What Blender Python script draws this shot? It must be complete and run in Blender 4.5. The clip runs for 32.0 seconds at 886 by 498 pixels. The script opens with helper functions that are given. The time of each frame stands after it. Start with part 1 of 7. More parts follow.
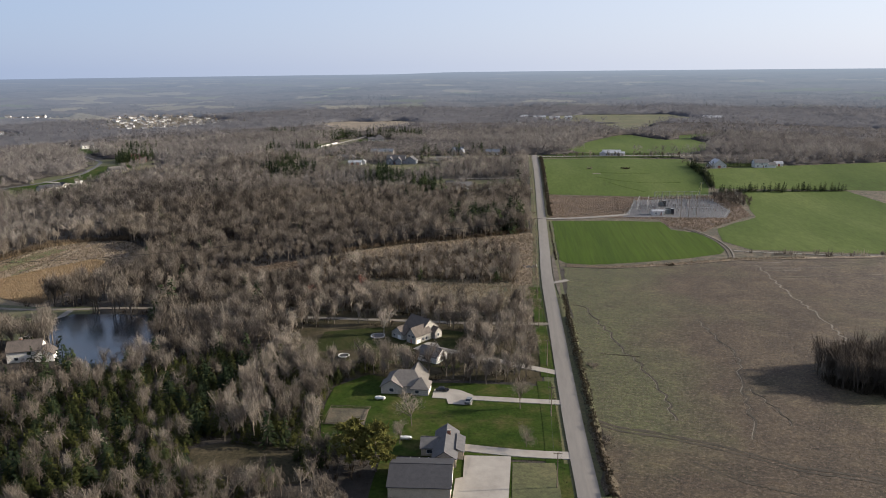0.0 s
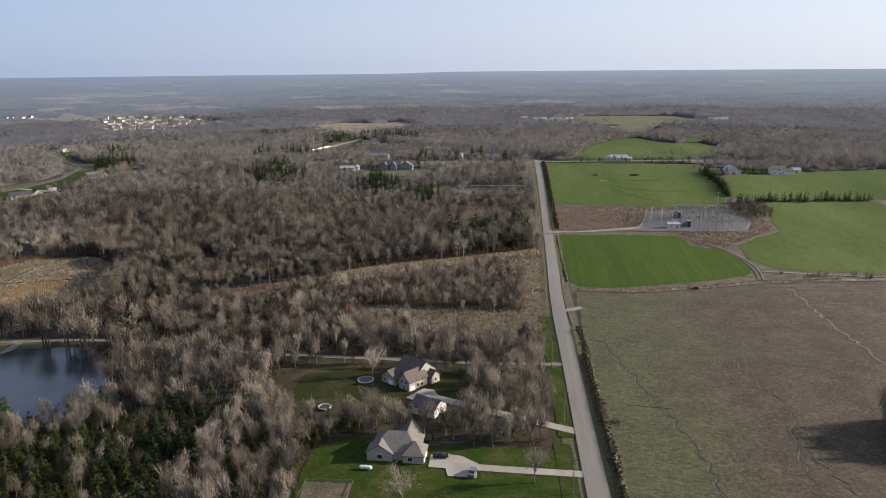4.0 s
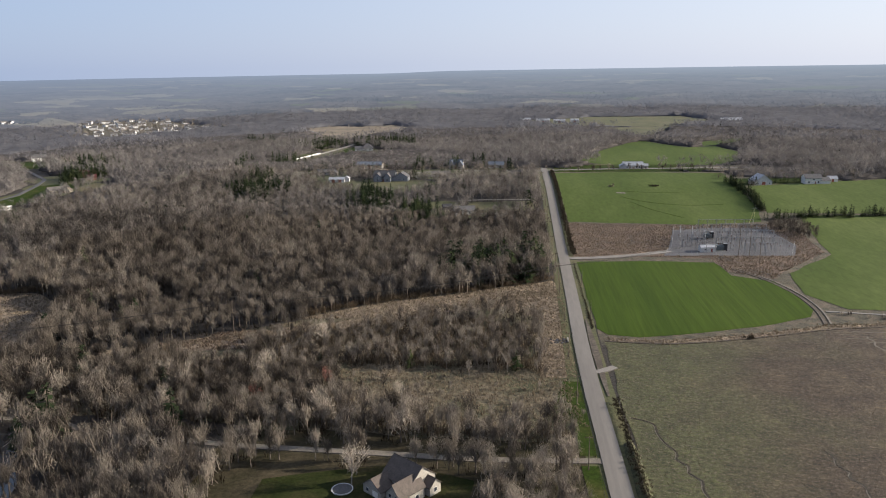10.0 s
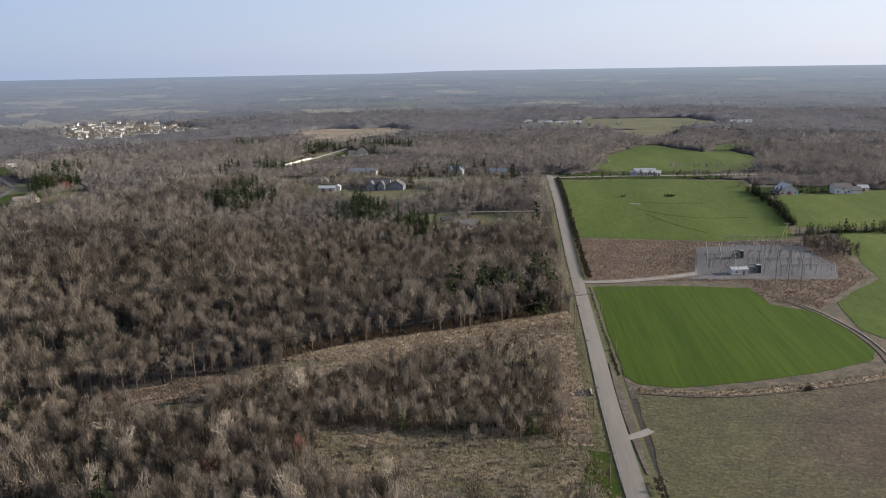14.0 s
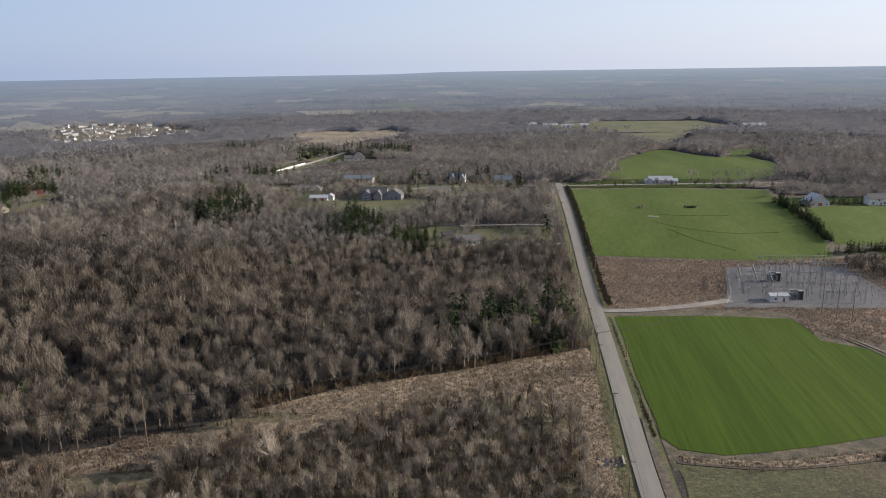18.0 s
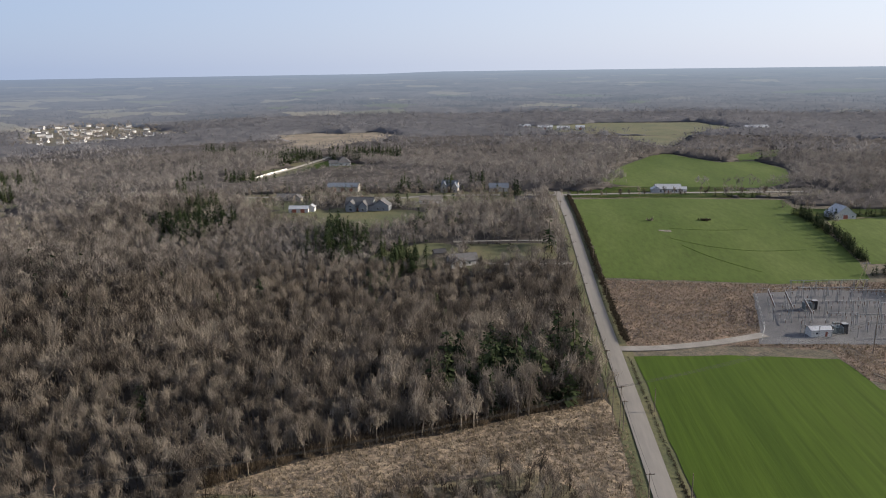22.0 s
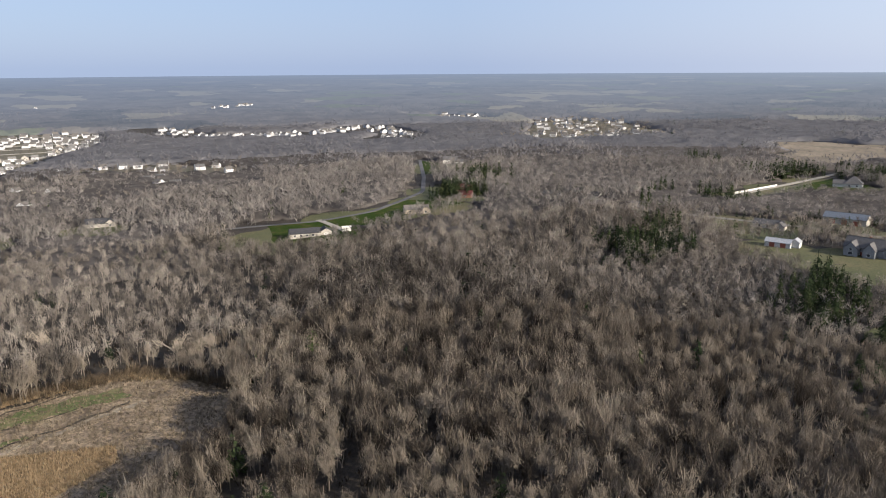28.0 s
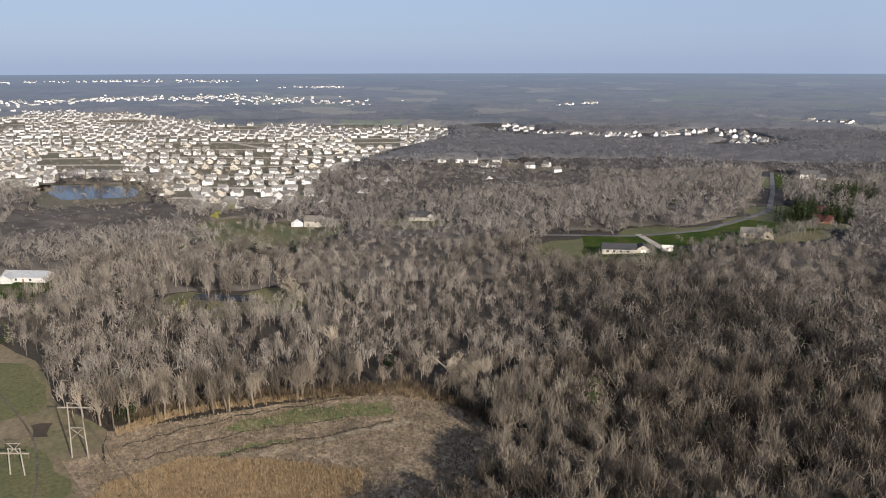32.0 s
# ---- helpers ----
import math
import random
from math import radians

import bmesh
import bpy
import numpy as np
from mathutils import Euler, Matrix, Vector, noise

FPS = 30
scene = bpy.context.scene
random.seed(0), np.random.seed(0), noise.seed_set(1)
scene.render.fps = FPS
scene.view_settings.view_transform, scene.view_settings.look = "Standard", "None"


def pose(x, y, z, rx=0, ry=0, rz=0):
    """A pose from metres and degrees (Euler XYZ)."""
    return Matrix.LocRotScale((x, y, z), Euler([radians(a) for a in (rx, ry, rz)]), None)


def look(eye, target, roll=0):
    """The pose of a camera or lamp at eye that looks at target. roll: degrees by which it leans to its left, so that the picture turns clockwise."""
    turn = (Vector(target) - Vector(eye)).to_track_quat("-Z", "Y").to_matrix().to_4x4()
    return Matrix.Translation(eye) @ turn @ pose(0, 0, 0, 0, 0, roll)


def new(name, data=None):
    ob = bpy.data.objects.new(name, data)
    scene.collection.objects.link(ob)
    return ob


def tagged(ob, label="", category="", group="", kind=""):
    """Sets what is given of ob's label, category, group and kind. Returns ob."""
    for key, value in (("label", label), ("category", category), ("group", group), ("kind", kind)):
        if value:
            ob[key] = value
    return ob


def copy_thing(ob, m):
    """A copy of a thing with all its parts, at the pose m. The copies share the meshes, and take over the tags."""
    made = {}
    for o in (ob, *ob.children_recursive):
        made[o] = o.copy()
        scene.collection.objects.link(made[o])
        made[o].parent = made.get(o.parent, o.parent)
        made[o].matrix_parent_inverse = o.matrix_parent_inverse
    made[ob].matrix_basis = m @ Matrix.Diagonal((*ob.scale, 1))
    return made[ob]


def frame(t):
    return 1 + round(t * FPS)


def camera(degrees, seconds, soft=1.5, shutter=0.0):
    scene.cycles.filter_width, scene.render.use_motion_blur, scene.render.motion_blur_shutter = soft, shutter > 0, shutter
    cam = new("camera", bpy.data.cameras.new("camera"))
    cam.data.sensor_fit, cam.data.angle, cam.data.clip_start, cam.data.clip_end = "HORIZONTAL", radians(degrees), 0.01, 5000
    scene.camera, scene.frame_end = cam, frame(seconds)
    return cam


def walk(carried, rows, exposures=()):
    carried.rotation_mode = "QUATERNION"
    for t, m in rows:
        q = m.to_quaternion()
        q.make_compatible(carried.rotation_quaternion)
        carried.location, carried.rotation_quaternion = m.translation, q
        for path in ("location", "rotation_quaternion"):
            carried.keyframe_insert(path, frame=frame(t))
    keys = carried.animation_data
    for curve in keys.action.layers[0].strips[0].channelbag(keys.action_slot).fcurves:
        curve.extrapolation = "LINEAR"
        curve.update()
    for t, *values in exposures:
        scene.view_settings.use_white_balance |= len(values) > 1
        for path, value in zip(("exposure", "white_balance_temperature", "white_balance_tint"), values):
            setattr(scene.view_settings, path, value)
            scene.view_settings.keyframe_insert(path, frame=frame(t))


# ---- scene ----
EXPOSURE = 1.18
cam = camera(60.38, 32.0, soft=1.0)


def flight(x, y, z, yaw, pitch, roll):
    """Camera pose: eye in metres, yaw to the left of north, pitch up and roll in degrees."""
    a, b = radians(yaw), radians(pitch)
    way = Vector((-math.sin(a) * math.cos(b), math.cos(a) * math.cos(b), math.sin(b)))
    return look((x, y, z), Vector((x, y, z)) + way * 100, roll)


PATH = [
    (0.0, flight(-14.76, 15.27, 106.62, 5.93, -13.44, -0.61)),
    (1.0, flight(-16.56, 27.53, 106.70, 5.69, -13.50, -0.50)),
    (2.0, flight(-17.60, 38.55, 106.93, 5.69, -13.51, -0.54)),
    (3.0, flight(-18.89, 49.83, 107.06, 5.69, -13.47, -0.52)),
    (3.5, flight(-19.25, 55.06, 107.13, 5.71, -13.47, -0.50)),
    (5.5, flight(-21.86, 78.34, 107.69, 5.64, -13.55, -0.55)),
    (6.0, flight(-22.31, 83.91, 107.80, 5.66, -13.51, -0.69)),
    (7.0, flight(-23.11, 95.27, 108.26, 5.71, -13.52, -0.84)),
    (8.0, flight(-24.19, 107.12, 108.66, 5.70, -13.53, -0.93)),
    (9.0, flight(-25.61, 119.00, 108.77, 5.67, -13.55, -0.88)),
    (10.0, flight(-27.06, 131.87, 108.79, 5.64, -13.56, -0.96)),
    (11.0, flight(-28.20, 146.52, 108.63, 5.63, -13.56, -1.04)),
    (12.0, flight(-29.89, 158.27, 108.55, 5.55, -13.55, -0.97)),
    (13.0, flight(-31.37, 172.02, 108.51, 5.50, -13.53, -0.99)),
    (14.0, flight(-32.43, 183.82, 108.51, 5.48, -13.56, -0.94)),
    (14.5, flight(-32.99, 190.47, 108.48, 5.48, -13.56, -0.99)),
    (16.5, flight(-35.15, 214.35, 107.84, 5.45, -13.50, -0.91)),
    (17.0, flight(-35.42, 220.03, 107.80, 5.54, -13.47, -0.98)),
    (18.0, flight(-36.71, 231.79, 107.82, 5.57, -13.49, -0.87)),
    (19.0, flight(-38.23, 244.09, 107.74, 5.49, -13.49, -0.83)),
    (20.0, flight(-39.84, 256.73, 107.57, 5.22, -13.50, -0.80)),
    (21.0, flight(-40.80, 269.76, 107.34, 4.90, -13.48, -0.78)),
    (22.0, flight(-41.89, 281.55, 107.72, 4.84, -13.53, -0.78)),
    (22.5, flight(-42.79, 288.13, 107.78, 6.27, -13.52, -0.78)),
    (23.0, flight(-43.25, 294.39, 107.86, 9.04, -13.49, -0.83)),
    (23.5, flight(-43.85, 300.10, 107.96, 12.00, -13.47, -0.79)),
    (24.0, flight(-44.03, 306.23, 108.05, 15.07, -13.48, -0.68)),
    (24.5, flight(-45.06, 313.44, 108.10, 18.55, -13.47, -0.65)),
    (26.5, flight(-51.90, 343.32, 108.52, 30.08, -13.55, -0.49)),
    (27.0, flight(-53.34, 350.18, 108.53, 33.26, -13.56, -0.50)),
    (27.5, flight(-54.80, 356.73, 108.46, 37.12, -13.49, -0.49)),
    (28.0, flight(-57.20, 362.98, 108.32, 40.90, -13.47, -0.38)),
    (28.5, flight(-60.78, 369.61, 108.21, 44.80, -13.48, -0.31)),
    (29.0, flight(-64.38, 375.51, 108.11, 48.22, -13.50, -0.29)),
    (29.5, flight(-67.86, 380.45, 108.02, 51.43, -13.50, -0.25)),
    (30.0, flight(-71.10, 384.63, 107.97, 54.08, -13.51, -0.19)),
    (30.5, flight(-74.59, 388.63, 107.98, 56.71, -13.51, -0.09)),
    (31.0, flight(-78.32, 392.43, 108.00, 59.57, -13.51, -0.10)),
    (31.5, flight(-82.21, 397.32, 108.04, 63.18, -13.53, -0.05)),
    (32.0, flight(-85.89, 402.46, 108.01, 66.41, -13.53, -0.08)),
]
walk(cam, PATH, exposures=[(0.0, EXPOSURE), (24.0, EXPOSURE), (27.5, EXPOSURE + 0.13), (30.0, EXPOSURE - 0.04), (32.0, EXPOSURE - 0.10)])

# ---- world, sun ----
SUN_EL, SUN_AZ = 21.0, 80.0   # degrees; azimuth clockwise from +y
world = bpy.data.worlds.new("world")
scene.world = world
world.use_nodes = True
wn = world.node_tree.nodes
sky = wn.new("ShaderNodeTexSky")
sky.sky_type, sky.sun_disc = "NISHITA", False
sky.sun_elevation, sky.sun_rotation = radians(SUN_EL), radians(SUN_AZ)
sky.air_density, sky.dust_density, sky.ozone_density = 1.0, 1.1, 3.0
haze = wn.new("ShaderNodeMix")
haze.data_type = "RGBA"
haze.inputs[0].default_value = 0.84
way, side, glare = wn.new("ShaderNodeTexCoord"), wn.new("ShaderNodeVectorMath"), wn.new("ShaderNodeMix")
side.operation = "DOT_PRODUCT"
side.inputs[1].default_value = (math.sin(radians(SUN_AZ)), math.cos(radians(SUN_AZ)), 0)
world.node_tree.links.new(way.outputs["Generated"], side.inputs[0])
towards = wn.new("ShaderNodeMapRange")
towards.inputs[1].default_value, towards.inputs[2].default_value = -0.50, 0.62
world.node_tree.links.new(side.outputs["Value"], towards.inputs[0])
glare.data_type = "RGBA"
glare.inputs[6].default_value, glare.inputs[7].default_value = (2.02, 2.56, 3.82, 1), (4.25, 4.5, 5.25, 1)
world.node_tree.links.new(towards.outputs[0], glare.inputs[0])
world.node_tree.links.new(glare.outputs[2], haze.inputs[7])
world.node_tree.links.new(sky.outputs[0], haze.inputs[6])
world.node_tree.links.new(haze.outputs[2], wn["Background"].inputs[0])
wn["Background"].inputs[1].default_value = 0.084
lamp = bpy.data.lights.new("sun", "SUN")
lamp.energy, lamp.angle, lamp.color = 5.0, radians(0.6), (1.0, 0.90, 0.76)
sun = new("sun", lamp)
sun_way = Vector((math.sin(radians(SUN_AZ)) * math.cos(radians(SUN_EL)), math.cos(radians(SUN_AZ)) * math.cos(radians(SUN_EL)), math.sin(radians(SUN_EL))))
sun.matrix_world = look(sun_way * 500, (0, 0, 0))

# ---- materials ----


def material(name, rough=0.9, metal=0.0, spec=0.3):
    m = bpy.data.materials.new(name)
    m.use_nodes = True
    n, l = m.node_tree.nodes, m.node_tree.links
    b = n["Principled BSDF"]
    b.inputs["Roughness"].default_value, b.inputs["Metallic"].default_value = rough, metal
    b.inputs["Specular IOR Level"].default_value = spec
    return m, n, l, b


def place_of(n, l, stretch=(1, 1, 1), turn=0.0):
    geo, mp = n.new("ShaderNodeNewGeometry"), n.new("ShaderNodeMapping")
    mp.inputs["Scale"].default_value, mp.inputs["Rotation"].default_value = stretch, (0, 0, radians(turn))
    l.new(geo.outputs["Position"], mp.inputs["Vector"])
    return mp.outputs[0]


def noisy(n, l, at, scale, detail=4.0, rough=0.6):
    t = n.new("ShaderNodeTexNoise")
    t.inputs["Scale"].default_value, t.inputs["Detail"].default_value, t.inputs["Roughness"].default_value = scale, detail, rough
    l.new(at, t.inputs["Vector"])
    return t.outputs[0]


def ramp(n, l, fac, stops):
    r = n.new("ShaderNodeValToRGB")
    e = r.color_ramp.elements
    while len(e) < len(stops):
        e.new(0.5)
    for k, (p, c) in enumerate(stops):
        e[k].position, e[k].color = p, (*c, 1)
    l.new(fac, r.inputs[0])
    return r.outputs[0]


def mixed(n, l, fac, a, b, blend="MIX"):
    x = n.new("ShaderNodeMix")
    x.data_type, x.blend_type = "RGBA", blend
    for sock, v in ((x.inputs[0], fac), (x.inputs[6], a), (x.inputs[7], b)):
        if isinstance(v, (int, float)):
            sock.default_value = v
        elif isinstance(v, tuple):
            sock.default_value = (*v, 1)
        else:
            l.new(v, sock)
    return x.outputs[2]


def span(n, l, v, a, b, lo=0.0, hi=1.0):
    x = n.new("ShaderNodeMapRange")
    x.inputs[1].default_value, x.inputs[2].default_value, x.inputs[3].default_value, x.inputs[4].default_value = a, b, lo, hi
    l.new(v, x.inputs[0])
    return x.outputs[0]


def bumpy(n, l, b, height, strength=0.5, dist=0.2):
    x = n.new("ShaderNodeBump")
    x.inputs["Strength"].default_value, x.inputs["Distance"].default_value = strength, dist
    l.new(height, x.inputs["Height"])
    l.new(x.outputs[0], b.inputs["Normal"])


def mottled(name, dark, mid, light, big=0.05, small=1.5, rough=0.9, bump=0.5, dist=0.3, stretch=(1, 1, 1), turn=0.0, metal=0.0, spec=0.3, grain=1.0):
    """Soil, grass, gravel, paint: broad blotches of two tones with a fine grain over them."""
    m, n, l, b = material(name, rough, metal, spec)
    at = place_of(n, l, stretch, turn)
    broad, fine = noisy(n, l, at, big), noisy(n, l, at, small, 5.0, 0.7)
    c = ramp(n, l, broad, [(0.3, dark), (0.5, mid), (0.72, light)])
    g = ramp(n, l, fine, [(0.28, (max(0.1, 1 - 0.45 * grain),) * 3), (0.5, (1, 1, 1)), (0.74, (1 + 0.5 * grain, 1 + 0.48 * grain, 1 + 0.44 * grain))])
    l.new(mixed(n, l, 1.0, c, g, "MULTIPLY"), b.inputs["Base Color"])
    if bump:
        bumpy(n, l, b, fine, bump, dist)
    return m


M = {}
# litter near black: shade between the trees put into the ground colour
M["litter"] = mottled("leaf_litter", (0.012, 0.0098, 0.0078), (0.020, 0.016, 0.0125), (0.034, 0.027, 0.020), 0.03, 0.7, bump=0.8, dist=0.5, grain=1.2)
M["wheat"] = mottled("winter_wheat", (0.022, 0.040, 0.0035), (0.032, 0.053, 0.005), (0.047, 0.068, 0.009), 0.02, 0.55, stretch=(1, 0.035, 1), turn=3.0, bump=0.25, grain=0.5, spec=0.08)
M["young_wheat"] = mottled("thin_winter_wheat", (0.032, 0.051, 0.010), (0.047, 0.067, 0.015), (0.072, 0.091, 0.027), 0.012, 0.4, stretch=(1, 0.3, 1), turn=20.0, bump=0.25, grain=0.5, spec=0.08)
# grass and litter with the shade of grove and yard in the colour
M["painted_shade_grass"] = mottled("grass_and_litter_with_painted_shade", (0.022, 0.021, 0.011), (0.034, 0.029, 0.018), (0.054, 0.044, 0.028), 0.08, 0.8, bump=0.6, spec=0.05)
M["lawn"] = mottled("lawn", (0.013, 0.026, 0.0035), (0.022, 0.035, 0.006), (0.048, 0.045, 0.016), 0.11, 1.0, bump=0.4, spec=0.05)
M["pasture"] = mottled("pasture", (0.040, 0.046, 0.017), (0.058, 0.058, 0.024), (0.079, 0.066, 0.033), 0.03, 0.8, bump=0.4)
# darker copy of the lawn: house and tree shadows put into its colour
M["painted_shade_lawn"] = mottled("thin_lawn_with_painted_shade", (0.012, 0.018, 0.004), (0.021, 0.024, 0.008), (0.046, 0.038, 0.018), 0.09, 1.0, bump=0.4, spec=0.05)
M["asphalt"] = mottled("worn_asphalt", (0.112, 0.102, 0.093), (0.126, 0.115, 0.105), (0.142, 0.130, 0.118), 0.12, 0.9, bump=0, stretch=(1, 0.12, 1), grain=0.22)
M["gravel"] = mottled("gravel", (0.112, 0.102, 0.092), (0.145, 0.133, 0.121), (0.180, 0.167, 0.152), 0.12, 2.4, bump=0.2, grain=0.4)
M["concrete"] = mottled("concrete", (0.175, 0.157, 0.138), (0.212, 0.193, 0.170), (0.245, 0.226, 0.200), 0.18, 2.2, bump=0, grain=0.2)
M["dry_grass"] = mottled("dry_grass", (0.078, 0.060, 0.043), (0.140, 0.106, 0.074), (0.215, 0.168, 0.118), 0.08, 0.75, bump=1.0, dist=0.8, grain=1.7)
M["rough_grass"] = mottled("rough_weeds", (0.046, 0.034, 0.026), (0.080, 0.056, 0.041), (0.130, 0.090, 0.062), 0.09, 0.8, bump=1.0, dist=0.8, grain=1.7)
M["yard_gravel"] = mottled("grey_yard_gravel", (0.044, 0.044, 0.048), (0.063, 0.062, 0.067), (0.092, 0.090, 0.093), 0.06, 1.5, bump=0.3)
M["old_pasture"] = mottled("old_pasture", (0.066, 0.066, 0.030), (0.096, 0.076, 0.048), (0.125, 0.098, 0.066), 0.022, 0.5, bump=0.5, grain=0.9)
M["olive_grass"] = mottled("olive_tan_grass", (0.042, 0.044, 0.018), (0.080, 0.066, 0.040), (0.135, 0.105, 0.070), 0.06, 0.7, bump=1.0, dist=0.8, grain=1.5)
M["reeds"] = mottled("tan_reeds", (0.145, 0.100, 0.058), (0.200, 0.142, 0.085), (0.255, 0.188, 0.118), 0.05, 0.8, bump=0.9, dist=0.6)
M["ditch"] = mottled("ditch_weeds", (0.033, 0.030, 0.020), (0.059, 0.050, 0.033), (0.099, 0.076, 0.053), 0.2, 1.0, bump=0.9, dist=0.5)

# ploughed field: stubble brown, green flush of weeds, faint rows, pale wet patches
m, n, l, b = material("stubble_field")
at = place_of(n, l)
big, mid, fine = noisy(n, l, at, 0.012, 5), noisy(n, l, at, 0.09, 5), noisy(n, l, place_of(n, l, (0.8, 1.2, 1), -8), 0.8, 6, 0.8)
c = ramp(n, l, mid, [(0.3, (0.019, 0.0130, 0.0080)), (0.5, (0.034, 0.0245, 0.0148)), (0.75, (0.058, 0.043, 0.026))])
green = ramp(n, l, mid, [(0.3, (0.026, 0.031, 0.010)), (0.7, (0.046, 0.050, 0.018))])
sep = n.new("ShaderNodeSeparateXYZ")
l.new(at, sep.inputs[0])
west = span(n, l, sep.outputs[0], 80, 8, 0.0, 0.40)
south = n.new("ShaderNodeMath")
south.operation = "MULTIPLY"
l.new(west, south.inputs[0]), l.new(span(n, l, sep.outputs[1], 222, 262, 0.1, 1.0), south.inputs[1])
west = south.outputs[0]
add = n.new("ShaderNodeMath")
l.new(west, add.inputs[0]), l.new(big, add.inputs[1])
c = mixed(n, l, span(n, l, add.outputs[0], 0.52, 0.76, 0.0, 0.92), c, green)
g = ramp(n, l, fine, [(0.28, (0.45, 0.45, 0.45)), (0.5, (1, 1, 1)), (0.72, (1.9, 1.8, 1.7))])
c = mixed(n, l, 1.0, c, ramp(n, l, noisy(n, l, place_of(n, l, (0.55, 1.0, 1), -8), 0.5, 5, 0.8), [(0.3, (0.6, 0.6, 0.6)), (0.5, (1, 1, 1)), (0.7, (1.5, 1.45, 1.38))]), "MULTIPLY")
straw = noisy(n, l, at, 0.85, 7, 0.88)
c = mixed(n, l, 1.0, c, g, "MULTIPLY")
c = mixed(n, l, span(n, l, straw, 0.51, 0.62, 0.0, 0.8), c, (0.112, 0.081, 0.057))
c = mixed(n, l, span(n, l, straw, 0.44, 0.35, 0.0, 0.75), c, (0.014, 0.011, 0.008))
l.new(c, b.inputs["Base Color"])
bumpy(n, l, b, fine, 0.7, 0.4)
M["stubble"] = m


def twig_material(name, dark, mid, light, thin_share=0.25):
    """Bare wood: tone by tree, and by stand over the land."""
    m, n, l, b = material(name, 1.0, 0, 0.03)
    tone = n.new("ShaderNodeAttribute")
    tone.attribute_name = "tone"
    stand = noisy(n, l, place_of(n, l), 0.012, 3)
    add = n.new("ShaderNodeMath")
    add.operation = "MULTIPLY_ADD"
    l.new(stand, add.inputs[0])
    add.inputs[1].default_value = 0.55
    l.new(tone.outputs["Fac"], add.inputs[2])
    c = ramp(n, l, span(n, l, add.outputs[0], 0.15, 1.05), [(0.0, dark), (0.5, mid), (1.0, light)])
    l.new(c, b.inputs["Base Color"])
    thin, both_ways = n.new("ShaderNodeBsdfTranslucent"), n.new("ShaderNodeMixShader")
    both_ways.inputs[0].default_value = thin_share
    l.new(c, thin.inputs[0])
    l.new(b.outputs[0], both_ways.inputs[1]), l.new(thin.outputs[0], both_ways.inputs[2])
    l.new(both_ways.outputs[0], n["Material Output"].inputs["Surface"])
    return m


M["twigs"] = twig_material("bare_twigs", (0.029, 0.024, 0.020), (0.160, 0.136, 0.112), (0.310, 0.267, 0.220))
# twigs of woods farther out: haze put into the bark colour in steps
M["mid_twigs"] = twig_material("faintly_haze_tinted_twigs", (0.037, 0.032, 0.028), (0.172, 0.151, 0.132), (0.315, 0.278, 0.244))
M["far_twigs"] = twig_material("haze_tinted_twigs", (0.056, 0.051, 0.048), (0.168, 0.152, 0.141), (0.280, 0.255, 0.237))
M["needles"] = twig_material("needles", (0.011, 0.017, 0.009), (0.028, 0.038, 0.018), (0.062, 0.070, 0.028))
M["olive_needles"] = twig_material("olive_cedar_sprays", (0.015, 0.020, 0.008), (0.042, 0.046, 0.015), (0.092, 0.088, 0.027))

# ---- land ----


def smooth(v):
    v = np.clip(v, 0.0, 1.0)
    return v * v * (3 - 2 * v)


def land(x, y):
    """Height of the ground."""
    x, y = np.asarray(x, float), np.asarray(y, float)
    z = -3.5 + 9.5 * smooth((y - 600) / 220) * smooth((x + 900) / 500)
    z = z - 9 * np.exp(-(((x + 290) / 130) ** 2) - ((y - 410) / 170) ** 2)
    z = z + 66 * smooth((np.hypot(x, y - 400) - 1100) / 3700)
    level = smooth((1.9 - np.hypot((x + 203) / 42, (y - 318) / 42)) / 0.8)
    return z * (1 - level) - 9.5 * level


def at_ground(x, y):
    return float(land(x, y))


def mesh_object(name, verts, faces, mats, parent=None, label="", smooth_shade=False, mat_index=None, tone=None):
    me = bpy.data.meshes.new(name)
    verts, faces = np.asarray(verts, np.float32), np.asarray(faces, np.int32)
    k = faces.shape[1]
    me.vertices.add(len(verts)), me.loops.add(faces.size), me.polygons.add(len(faces))
    me.vertices.foreach_set("co", verts.ravel())
    me.loops.foreach_set("vertex_index", faces.ravel())
    me.polygons.foreach_set("loop_start", np.arange(0, faces.size, k, dtype=np.int32))
    if mat_index is not None:
        me.polygons.foreach_set("material_index", np.asarray(mat_index, np.int32))
    me.polygons.foreach_set("use_smooth", np.full(len(faces), smooth_shade))
    for m in mats if isinstance(mats, (list, tuple)) else [mats]:
        me.materials.append(m)
    if tone is not None:
        me.attributes.new("tone", "FLOAT", "POINT").data.foreach_set("value", np.asarray(tone, np.float32))
    me.update(calc_edges=True)
    ob = new(name, me)
    if parent is not None:
        ob.parent = parent
    if label:
        ob["label"] = label
    return ob


def spread(lo, hi, near_lo, near_hi, step, far_step):
    near = np.arange(near_lo, near_hi + step, step)
    left = near_lo - np.cumsum(np.geomspace(step, far_step, 60))
    right = near[-1] + np.cumsum(np.geomspace(step, far_step, 60))
    return np.r_[left[left > lo][::-1], near, right[right < hi]]


